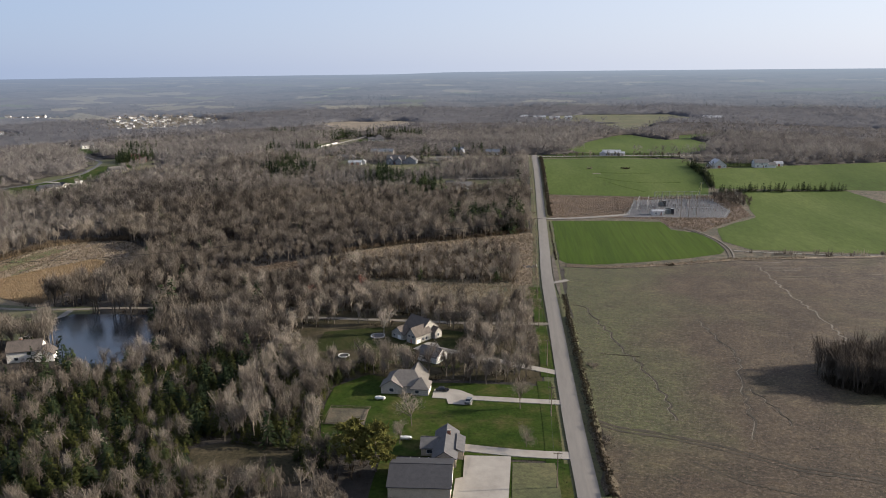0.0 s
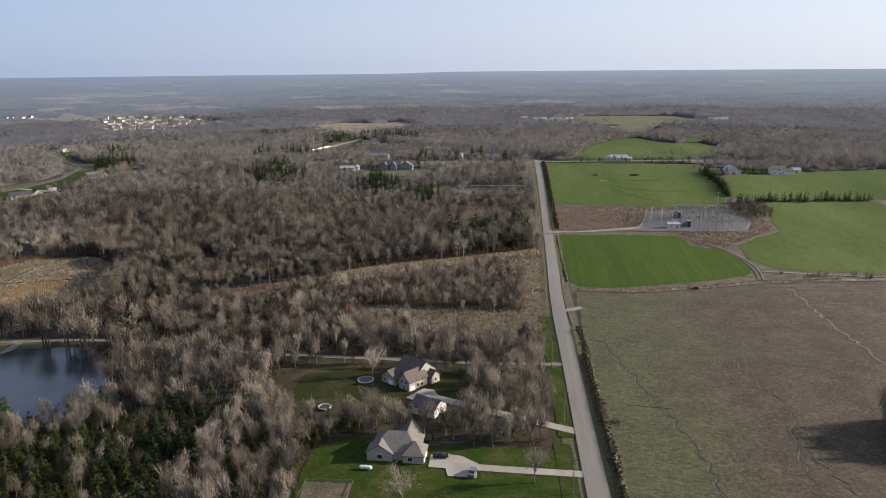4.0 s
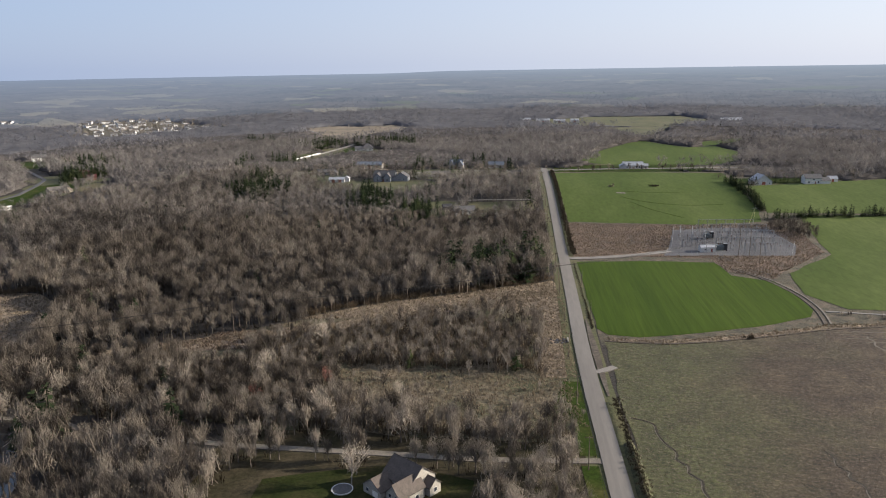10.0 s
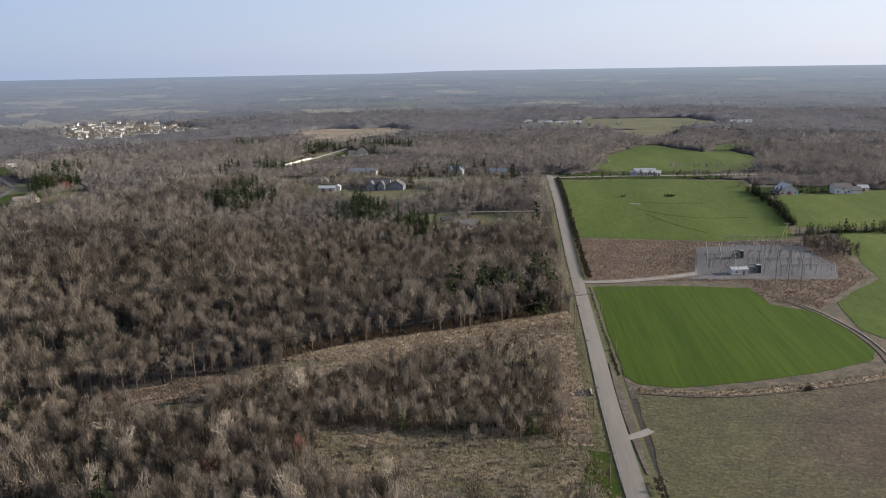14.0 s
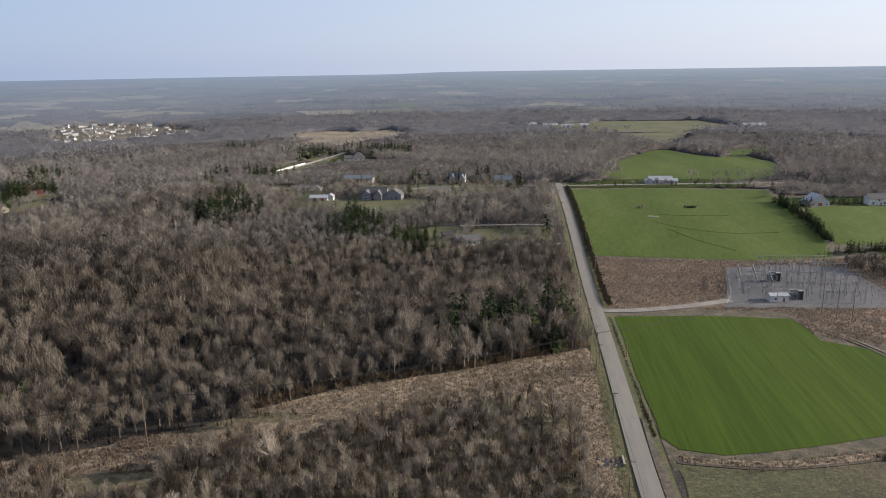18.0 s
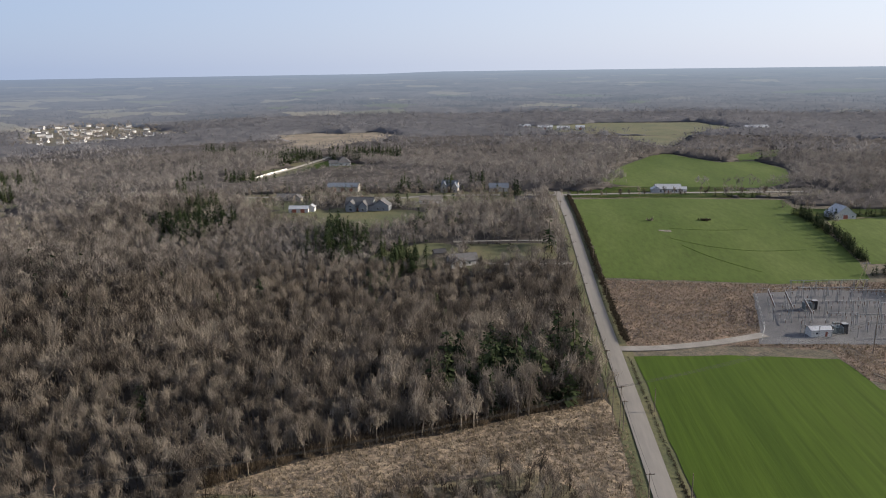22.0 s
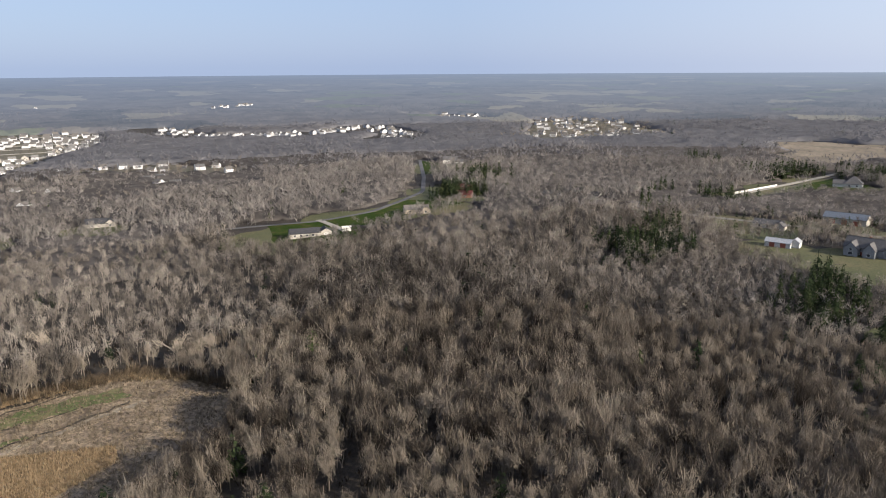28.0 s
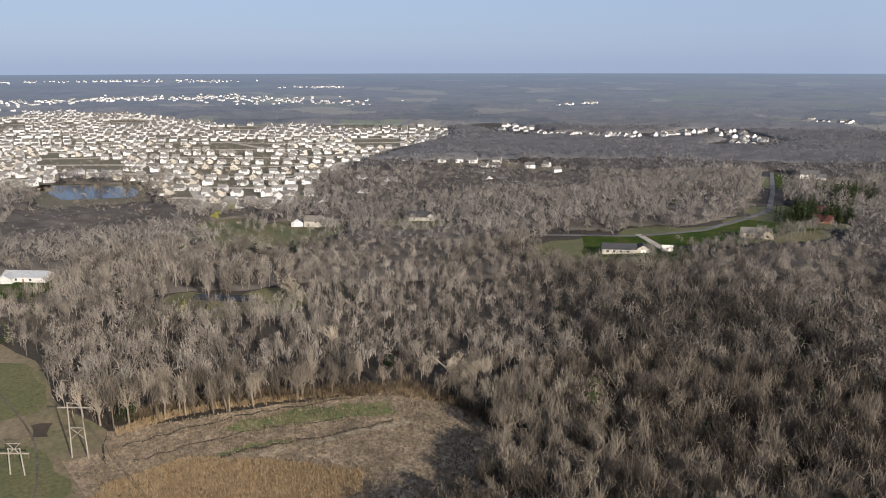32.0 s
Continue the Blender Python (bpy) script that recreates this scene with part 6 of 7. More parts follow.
transformer(96, 626, 10)
transformer(96, 595, 10)
for x, y in ((98.5, 626), (99, 595)):
    ob = thing("switch_cabinet", x, y, 8, "tall black equipment cabinet", "cabinet", "switch cabinets", lift=0.26)
    part("body", box(-1.1, 1.1, -1.1, 1.1, -0.1, 4.4, bevel=0.05), M["black"], ob)
    part("door", box(-0.8, 0.8, -1.14, -1.08, 0.3, 3.6), M["roof_dark"], ob)
    part("canopy", box(-1.25, 1.25, -1.25, 1.25, 4.4, 4.5), M["steel"], ob)
house(88, 593, 8, "small pale control house of a substation", [(0, 0, 9, 5, 3, 0.8, "x")], M["siding_white"], M["roof_metal"], doors=[(0, "s", 2, 1, 2.1)], wins=[(0, "s", -2, 1.2, 1, 0.8)], name="control_house", category="control house", lift=0.2)
wire_fence = thing("wire_fence", 100, 618, 0, "grey chain-link fence round a substation", "fence")
loop = [(62, 583), (68, 598), (79, 648), (112, 654), (140, 651), (145, 610), (135, 585)]
zf = wire_fence.matrix_world.translation.z
for (ax, ay), (bx, by) in zip(loop, loop[1:] + loop[:1]):
    k_ = int(math.hypot(bx - ax, by - ay) / 3.5)
    for k in range(k_):
        x, y = ax + (bx - ax) * k / k_, ay + (by - ay) * k / k_
        z = at_ground(x, y) - zf
        part("post", rod((x - 100, y - 618, z - 0.1), (x - 100, y - 618, z + 2.6), 0.06, n=5), M["steel"], wire_fence)
    for zz in (0.25, 1.3, 2.5):
        part("rail", rod((ax - 100, ay - 618, at_ground(ax, ay) - zf + zz), (bx - 100, by - 618, at_ground(bx, by) - zf + zz), 0.035, n=4), M["steel"], wire_fence)


def pole(x, y, yaw, height, label, arms=1, arm=2.4, name="utility_pole", group="utility poles", mat=None):
    ob = thing(name, x, y, yaw, label, "utility pole", group)
    part("shaft", rod((0, 0, -0.3), (0, 0, height), 0.17, 0.11, 8), mat or M["wood_pole"], ob)
    for k in range(arms):
        z = height - 0.5 - 1.3 * k
        part("crossarm", box(-arm / 2, arm / 2, 0.1, 0.24, z, z + 0.16), M["wood_pole"], ob)
        for u in (-arm * 0.45, 0.3, arm * 0.45):
            part("insulator", rod((u, 0.17, z + 0.16), (u, 0.17, z + 0.45), 0.07, 0.05, 6), M["porcelain"], ob)
    return ob


for y in range(201, 900, 43):
    x = -4.0 if y < 300 else -6.2 if y < 420 else -5.2 if y < 600 else -4.6
    pole(x, y, 0, 10.5, "weathered wooden utility pole beside a road")
for x, y in ((6.6, 463), (6.9, 516), (6.9, 640), (6.9, 700)):
    pole(x, y, 0, 8.5, "short wooden pole on a field's edge", 0 if y < 600 else 1)
for x, y in ((101, 573), (105.5, 568), (109.5, 562)):
    pole(x, y, 20, 19, "tall wooden pole before a substation", 0, group="substation poles")
pole(-150, 438, -70, 17, "tall pale wooden pole in the woods", 1, 3.0)
for x in (-8.2, -5.8):
    pole(x, 505, 20, 14, "one of two wooden poles by a road", 1, 2.2)
dead = thing("a_frame_tower", 133, 656, 0, "yellow-painted A-frame line tower", "tower", lift=0.2)
M["yellow"] = plain("yellow_paint", (0.330, 0.304, 0.132), 0.6)
part("leg", rod((-3.6, 0, -0.4), (0.6, 0, 14), 0.2, 0.14, 6), M["yellow"], dead)
part("leg", rod((0, 0, -0.4), (0.6, 0, 14), 0.16, 0.12, 6), M["yellow"], dead)
part("crossarm", box(-1.6, 2.2, -0.12, 0.12, 13.2, 13.45), M["steel"], dead)


def h_frame(x, y, yaw, height, spread_):
    ob = thing("h_frame_pylon", x, y, yaw, "pale wooden H-frame power pylon with cross-bracing", "pylon", "power pylons")
    h = spread_ / 2
    for s in (-1, 1):
        part("leg", rod((s * h, 0, -0.4), (s * h * 0.8, 0, height), 0.26, 0.17, 8), M["pylon_wood"], ob)
    part("crossarm", box(-spread_, spread_, -0.16, 0.16, height - 1.9, height - 1.5), M["pylon_wood"], ob)
    part("top_tie", box(-h * 0.9, h * 0.9, -0.1, 0.1, height - 0.35, height - 0.1), M["pylon_wood"], ob)
    for a, b_ in (((-h * 0.95, 6.5), (h * 0.85, 10.5)), ((h * 0.95, 6.5), (-h * 0.85, 10.5))):
        part("brace", rod((a[0], 0.1, a[1]), (b_[0], 0.1, b_[1]), 0.11, n=6), M["pylon_wood"], ob)
    part("brace", box(-h * 0.95, h * 0.95, -0.09, 0.09, 10.4, 10.6), M["pylon_wood"], ob)
    for a in (-1, 1):
        part("brace", rod((a * h * 0.82, 0, height - 1.7), (a * h * 0.1, 0, height - 0.2), 0.08, n=5), M["pylon_wood"], ob)
    for u in (-spread_ * 0.92, 0, spread_ * 0.92):
        part("insulator", rod((u, 0, height - 3.2), (u, 0, height - 1.8), 0.12, n=6), M["porcelain"], ob)
    return ob


M["pylon_wood"] = plain("bleached_pylon_wood", (0.170, 0.153, 0.132), 0.9)
h_frame(-330, 385, 65, 19, 5.2)
h_frame(-326, 368, 65, 9, 4.4)

# power lines
lines = bpy.data.curves.new("power_line", "CURVE")
lines.dimensions, lines.bevel_depth = "3D", 0.035
spans = []
for off in (-1.2, 0, 1.2):
    spans += [((-330 + off, 385, 17), (-150 + off, 438, 16.5)), ((-150 + off, 438, 16.5), (-7 + off, 505, 13.5)), ((-7 + off, 505, 13.5), (104 + off * 2, 568, 18))]
for y in range(201, 890, 43):
    spans.append(((-5, y, 10.2), (-5, y + 43, 10.2)))
for (ax, ay, az), (bx, by, bz) in spans:
    sp = lines.splines.new("POLY")
    sp.points.add(10)
    for k in range(11):
        u = k / 10
        sag = 4 * u * (1 - u) * 0.018 * math.hypot(bx - ax, by - ay)
        z = (az + at_ground(ax, ay)) * (1 - u) + (bz + at_ground(bx, by)) * u - sag
        sp.points[k].co = (ax + (bx - ax) * u, ay + (by - ay) * u, z, 1)
lines.materials.append(M["black"])
tagged(new("power_lines", lines), "thin dark overhead power lines", "power lines", kind="stuff")

# ---- suburbs ----


def estate(name, outline, centre, turn, row, gap, seed):
    """Places of houses in bent rows: x, y, yaw."""
    r = random.Random(seed)
    c = np.array(outline)
    size = float(np.abs(c - np.array(centre)).max()) + 200
    out = []
    a = radians(turn)
    k = -int(size / row)
    while k < size / row:
        u = -size
        base = k * row + (0 if k % 2 else row * 0.12)
        while u < size:
            bend = 26 * math.sin(u * 0.006 + k * 0.35) + 14 * math.sin(u * 0.017 + seed)
            lx, ly = u, base + bend
            x, y = centre[0] + lx * math.cos(a) - ly * math.sin(a), centre[1] + lx * math.sin(a) + ly * math.cos(a)
            if r.random() < 0.93:
                out.append((x + r.uniform(-1, 1), y + r.uniform(-2, 2), turn + math.degrees(math.atan(26 * 0.006 * math.cos(u * 0.006 + k * 0.35))) + (180 if k % 2 else 0) + r.uniform(-4, 4)))
            u += gap * r.uniform(0.92, 1.15)
        k += 1
    p = np.array(out)
    return p[within(p[:, :2], outline)]


def streets(outline, centre, turn, row):
    """Pale streets between the pairs of bent rows."""
    a, size = radians(turn), 1100
    for k in range(-int(size / row), int(size / row), 2):
        u = np.arange(-size, size, 24.0)
        v = (k + 0.5) * row + 26 * np.sin(u * 0.006 + (k + 0.5) * 0.35) + 14 * np.sin(u * 0.017 + 2)
        c = np.c_[centre[0] + u * math.cos(a) - v * math.sin(a), centre[1] + u * math.sin(a) + v * math.cos(a)]
        ok = within(c, outline)
        run = []
        for pt, good in [*zip(c, ok), (None, False)]:
            if good:
                run.append(tuple(pt))
            elif len(run) > 3:
                ribbon("street", run, 8, M["concrete"], 0.45, "pale street between suburban houses", "street", step=24)
                run = []
            else:
                run = []


homes = estate("west", SUBURB, (-1200, 500), 66, 37, 14.5, 2)
streets(SUBURB, (-1200, 500), 66, 37)
homes = homes[~within(homes[:, :2], POND_FRONT)]
gap_ = np.sin(homes[:, 0] * 0.013 + 2 * np.sin(homes[:, 1] * 0.009)) * np.sin(homes[:, 1] * 0.016 + 1.5 * np.sin(homes[:, 0] * 0.007))
homes = homes[gap_ < 0.62]
order = np.argsort(np.hypot(homes[:, 0] + 86, homes[:, 1] - 402))
homes = homes[order]
M["sub_wall"] = plain("pale_vinyl_siding", (0.33, 0.332, 0.340), 0.6)
M["estate_white"] = plain("white_vinyl_siding", (0.43, 0.43, 0.44), 0.6)
M["sub_roof"] = plain("pale_grey_shingles", (0.135, 0.130, 0.126), 0.9)
M["sub_roof2"] = plain("brown_grey_shingles", (0.088, 0.082, 0.077), 0.9)
M["sub_beige"] = plain("beige_vinyl_siding", (0.30, 0.28, 0.25), 0.6)
kinds = []
for k, (wall, roof, lab, blocks) in enumerate((
        (M["sub_wall"], M["sub_roof"], "two-storey cream suburban house with attached garage", [(0, 0, 10, 8, 5.2, 2.8, "x"), (4, -5, 6, 6, 2.8, 2.2, "y")]),
        (M["sub_beige"], M["sub_roof2"], "two-storey tan suburban house with attached garage", [(0, 0, 9.5, 9, 5.4, 3.0, "y"), (-4.5, -4.5, 6, 6, 2.8, 2.0, "x")]),
        (M["estate_white"], M["sub_roof"], "white suburban house with a front gable", [(0, 0, 11, 8, 4.8, 2.6, "x"), (-2.5, -3.5, 5, 5, 4.8, 2.4, "y")]),
        (M["sub_wall"], M["sub_roof2"], "cream suburban house with a brown roof", [(0, 0, 11, 9, 3.4, 3.2, "x"), (3, -4.5, 6, 5, 3, 2.4, "y")]))):
    kinds.append(house(*homes[k], lab, blocks, wall, roof, wins=[(0, "s", -2.5, 1, 1.2, 1.2), (0, "n", -2.5, 1, 1.3, 1.3), (0, "n", 2.5, 1, 1.3, 1.3), (0, "n", 0, 3.4, 1.2, 1.1), (0, "e", 0, 3.2, 1.2, 1.1)][: 5 if blocks[0][4] > 4 else 3], garages=[(1, "s", 0, 4.6)], group="estate houses", frames=False))
homes = np.concatenate([homes[:4], (h_ := homes[4:] + np.random.default_rng(6).normal(0, 1, homes[4:].shape) * np.array([1.2, 1.2, 5]))[np.random.default_rng(7).uniform(size=len(h_)) < 0.92]])
for k, (x, y, yaw) in enumerate(homes[4:300]):
    copy_thing(kinds[(k * 7 + k // 3) % 4], pose(x, y, at_ground(x, y), 0, 0, yaw) @ Matrix.Diagonal((0.82, 0.82, 0.78, 1)))


def far_homes(name, places, label, seed):
    """Plain two-slope houses joined into one mesh."""
    r = np.random.default_rng(seed)
    V, F, I = [], [], []
    for x, y, yaw in places:
        w, d, e, h = r.uniform(8, 11), r.uniform(7, 9), r.uniform(2.8, 4.6), r.uniform(2.4, 3.4)
        c, s = math.cos(radians(yaw)), math.sin(radians(yaw))
        loc = [(-w / 2, -d / 2, -0.5), (w / 2, -d / 2, -0.5), (w / 2, d / 2, -0.5), (-w / 2, d / 2, -0.5), (-w / 2, -d / 2, e), (w / 2, -d / 2, e), (w / 2, d / 2, e), (-w / 2, d / 2, e), (-w / 2, 0, e + h), (w / 2, 0, e + h)]
        n0, z = len(V), (float(far_land(x, y)) + 1.5 if math.hypot(x, y - 400) > 1950 else at_ground(x, y))
        size = 0.72 if math.hypot(x, y - 400) > 1950 else 1.0
        V += [(x + (a * c - b_ * s) * size, y + (a * s + b_ * c) * size, z + q * size) for a, b_, q in loc]
        f = [(0, 1, 5), (0, 5, 4), (1, 2, 6), (1, 6, 5), (2, 3, 7), (2, 7, 6), (3, 0, 4), (3, 4, 7), (5, 6, 9), (7, 4, 8), (4, 5, 9), (4, 9, 8), (6, 7, 8), (6, 8, 9)]
        F += [tuple(n0 + i for i in t) for t in f]
        roof = r.integers(2, 4)
        I += [r.integers(0, 2)] * 10 + [roof] * 4
        I[-14:-4] = [I[-14]] * 10
    ob = mesh_object(name, V, F, [M["estate_white"], M["sub_wall"], M["sub_roof2"], M["roof_grey"]], mat_index=I)
    tagged(ob, label, "houses", kind="stuff")


r_ = np.random.default_rng(12)
far_homes("estate_houses", homes[300:], "rows of pale suburban houses", 1)
for k, (c, ctr, turn, row, gap) in enumerate(((SUB_TWO, (-850, 790), 50, 45, 24), (SUB_THREE, (-760, 1560), 30, 44, 18))):
    q = estate("estate", c, ctr, turn, row, gap, 5 + k)
    q = q[r_.uniform(size=len(q)) < 0.85] if k else q
    q = q + r_.normal(0, 1, q.shape) * np.array([4, 4, 20])
    far_homes("estate_houses", q, "far cluster of pale suburban houses", 3 + k)
for k, (line, wide_, count) in enumerate(BELTS):
    c = np.array(line, float)
    at_ = r_.uniform(0, len(c) - 1, count)
    i_ = np.minimum(at_.astype(int), len(c) - 2)
    q = c[i_] + (c[i_ + 1] - c[i_]) * (at_ - i_)[:, None] + r_.normal(0, wide_, (count, 2))
    far_homes("far_houses", np.c_[q, r_.uniform(0, 180, count)], "far belt of pale houses along a road", 20 + k)
q = []
for (x, y), s, count in (((-500, 1850), 160, 8), ((-900, 1050), 60, 5), ((-700, 560), 40, 5), ((-780, 700), 60, 8)):
    q += list(np.c_[r_.normal(x, s, count), r_.normal(y, s, count), r_.uniform(0, 180, count)])
far_homes("scattered_houses", q, "far pale houses scattered among woods", 9)
ribbon("road", [(-1538, 1451), (-1435, 1480), (-1213, 1408), (-1116, 1398), (-1040, 1325)], 7, M["concrete"], 0.6, "far pale road past houses", step=20)
for line in ([(-700, 515), (-733, 525), (-790, 547), (-896, 594), (-952, 648), (-1094, 762), (-1180, 885)], [(-720, 470), (-900, 470), (-1200, 420), (-1700, 400), (-2040, 330)], [(-1000, 640), (-1300, 560), (-1600, 600)]):
    ribbon("street", line, 9, M["concrete"], 0.5, "pale street through a housing estate", "street", step=20)

# ---- single trees ----


def tree_thing(name, x, y, h, tri, mats, label, category="tree", group="", wide_=1.0, tone=0.3, yaw=0.0, stem=8):
    ob = thing(name, x, y, yaw, label, category, group)
    for nm, t, m_ in (("trunk", tri[0][:stem], mats[0]), ("crown", np.concatenate([tri[0][stem:], tri[1]]), mats[1])):
        v = t.reshape(-1, 3) * np.array([h * wide_, h * wide_, h])
        c = mesh_object(nm, v, np.arange(len(v)).reshape(-1, 3), m_, parent=ob, tone=np.full(len(v), tone))
        if nm == "crown":
            c["kind"] = "stuff"
    return ob


M["bark"] = plain("grey_bark", (0.099, 0.083, 0.069), 0.95, vary=0.25)
M["pale_bark"] = plain("pale_sycamore_bark", (0.198, 0.182, 0.162), 0.9, vary=0.2)
stock = [tree_thing("bare_tree", LONE[k][0], LONE[k][1], 14 + k % 3, bare_tree(40 + k, 16, 300, 0.0042, 1.15, shape=0.58 + 0.09 * (k % 4), reach=1.6), (M["bark"], M["twigs"]), "bare grey-brown deciduous tree", "tree", "bare trees", tone=0.1 + 0.09 * k) for k in range(6)]
r_ = random.Random(9)
for k, (x, y) in enumerate(LONE[6:]):
    s = r_.uniform(0.72, 1.15)
    src = stock[r_.randrange(6)]
    copy_thing(src, pose(x, y, at_ground(x, y), 0, 0, r_.uniform(0, 360)) @ Matrix.Diagonal((s, s, s, 1)))
for x, y, h in ((-14, 249, 13), (-48, 234, 15), (-50, 222, 9), (-12, 223, 9), (-10, 283, 9), (-26, 268, 11)):
    tree_thing("lawn_tree", x, y, h, bare_tree(int(-x * 7 + y), 20, 560, 0.0046, shape=1.1), (M["bark"], M["twigs"]), "bare shade tree standing on a lawn", "tree", "lawn trees", tone=0.35)
for k, (x, y, h) in enumerate(((-120, 392, 14), (-66, 372, 11), (-148, 380, 13), (-160, 395, 12), (-106, 425, 14), (-72, 318, 15), (-88, 352, 15), (-216, 372, 17), (-205, 360, 15), (-330, 512, 17), (-380, 480, 17))):
    tree_thing("sycamore", x, y, h, bare_tree(300 + k, 18, 440, 0.0048, 1.3, 1.05), (M["pale_bark"], M["twigs"]), "bare sycamore with pale whitish branches", "tree", "sycamores", tone=0.78)
M["buds"] = plain("red_buds", (0.198, 0.086, 0.066), 0.9)
M["willow"] = plain("yellow_green_leaves", (0.198, 0.198, 0.040), 0.8, vary=0.3)
tree_thing("redbud", -95, 383, 10, bare_tree(91, 14, 520, 0.007), (M["bark"], M["buds"]), "tree flushed with dull red buds")
tree_thing("redbud", -118, 372, 8, bare_tree(92, 14, 420, 0.007), (M["bark"], M["buds"]), "tree flushed with dull red buds")
for k, (x, y, h) in enumerate(((-446, 425, 9), (-442, 440, 8), (-681, 484, 10), (-660, 470, 9), (-450, 479, 14))):
    tree_thing("willow", x, y, h, bare_tree(70 + k, 12, 420, 0.02, shape=1.2), (M["bark"], M["willow"] if k != 4 else M["twigs"]), "willow with fresh yellow-green leaves" if k != 4 else "bare willow with golden twigs", wide_=1.2, tone=0.5)


def pine(seed, sprays=760):
    r = np.random.default_rng(seed)
    wood, fine = tube(np.zeros(3), np.array([0, 0, 0.95]), 0.02, 0.004, 6), []
    for k in range(22):
        h = 0.25 + 0.7 * k / 22
        a = k * 2.4
        rad = 0.36 * math.sin(math.pi * min(1, (1.05 - h) / 0.75) * 0.62)
        tip = np.array([math.cos(a) * rad, math.sin(a) * rad, h + 0.04])
        wood += tube(np.array([0, 0, h - 0.02]), tip, 0.006, 0.002)
        for j in range(sprays // 22):
            u = r.uniform(0.35, 1.05)
            c = np.array([0, 0, h]) + (tip - np.array([0, 0, h])) * u + r.normal(0, 0.022, 3)
            for _ in range(3):
                fine.append(blade(c, c + r.normal(0, 0.045, 3) + np.array([0, 0, 0.012]), 0.024, r))
    return np.array(wood), np.array(fine)


for k, (x, y, h) in enumerate(((-61, 205.5, 15.5), (-54, 205.5, 15))):
    tree_thing("pine", x, y, h, pine(5 + k), (M["bark"], M["olive_needles"]), "tall green pine with layered branches", "tree", "pines", tone=0.75, stem=12)
for k, (x, y, h) in enumerate(((-96, 690, 8), (-103, 692, 7), (-88, 700, 6), (-110, 686, 8), (-32, 884, 7), (-58, 880, 5), (-112, 905, 8), (-200, 868, 6), (-255, 866, 7), (-84, 216, 5), (-82, 231, 4))):
    tree_thing("cedar", x, y, h, cedar(200 + k, 160, 0.03, 0.26), (M["bark"], M["needles"]), "dark green cone-shaped cedar", "tree", "cedars", tone=0.3, stem=6)

# culvert beside the road
culvert = thing("culvert", -7.2, 434, 0, "concrete culvert end with grey riprap stones", "culvert")
part("headwall", box(1.6, 2.2, -2.6, 2.6, -0.5, 0.9, bevel=0.06), M["concrete"], culvert)
part("pipe", rod((0.9, 0, 0.1), (1.9, 0, 0.1), 0.55, n=14), M["black"], culvert, "dark mouth of a drain pipe")
r_ = random.Random(77)
for k in range(34):
    bm = bmesh.new()
    size = r_.uniform(0.3, 0.75)
    bmesh.ops.create_icosphere(bm, subdivisions=1, radius=size)
    for v in bm.verts:
        v.co *= r_.uniform(0.75, 1.2)
    bmesh.ops.transform(bm, matrix=Matrix.Translation((r_.uniform(-5.5, 1.2), r_.uniform(-3.2, 3.2), size * 0.25)) @ Matrix.Diagonal((1.2, 1, 0.7, 1)), verts=bm.verts[:])
    part("stone", bm, M["yard_gravel"], culvert)

# hedges, thickets and field-edge brush
shrub_t = [shrub(s, 22, 0.036) for s in (51, 52, 53)]


def thicket(name, line, wide_, spacing, lo, hi, seed, label, mat="twigs", temps=None, lift=0.0):
    r = np.random.default_rng(seed)
    q = []
    for (ax, ay), (bx, by) in zip(line, line[1:]):
        k_ = max(2, int(math.hypot(bx - ax, by - ay) / spacing))
        u = (np.arange(k_) + r.uniform(0, 1, k_)) / k_
        q.append(np.c_[ax + (bx - ax) * u + r.normal(0, wide_, k_), ay + (by - ay) * u + r.normal(0, wide_, k_)])
    q = np.concatenate(q)
    plant(name, temps or shrub_t, q, r.uniform(lo, hi, len(q)), seed, M[mat], label, "shrubs", lift=lift)


M["straw"] = twig_material("old_straw", (0.033, 0.025, 0.018), (0.086, 0.066, 0.046), (0.165, 0.132, 0.092))
M["thicket_twigs"] = twig_material("thicket_twigs", (0.040, 0.034, 0.028), (0.075, 0.062, 0.050), (0.120, 0.100, 0.080), 0.1)
M["dark_brush"] = twig_material("dark_brush", (0.023, 0.020, 0.015), (0.036, 0.030, 0.022), (0.056, 0.046, 0.032))
for a_, b_ in ((0, 6), (7, 12)):
    line = [(x + 6.3, y) for x, y in ROAD if (150 < y < 376 if a_ == 0 else 560 < y < 890)]
    ribbon("bank", line, 3.4, M["stubble"], 0.3, "low weedy bank along the road", "bank", crown=1.2, wobble=0.15)
# brush and weeds coloured dark to stand in for shadow in the ditches
thicket("roadside_brush", [(10.6, 190), (9.2, 236), (8.4, 281), (7.4, 346), (6.8, 376)], 0.7, 0.16, 0.6, 1.5, 61, "weedy brush along the road's ditch, darkened for shade", "dark_brush", lift=1.2)
thicket("roadside_brush", [(6.4, 450), (6.0, 500), (6.0, 565)], 0.3, 0.22, 0.5, 1.2, 62, "thin weeds along a ditch, darkened for shade", "dark_brush")
thicket("roadside_brush", [(7.4, 580), (7.6, 670), (7.4, 780), (7.0, 880)], 0.7, 0.18, 0.9, 2.2, 63, "weedy brush along the road's ditch, darkened for shade", "dark_brush", lift=1.1)
thicket("ditch_weeds", [(-2.0, 200), (-2.4, 248), (-2.9, 270)], 0.2, 0.5, 0.5, 1.0, 64, "weeds in a roadside ditch, darkened for shade", "dark_brush")
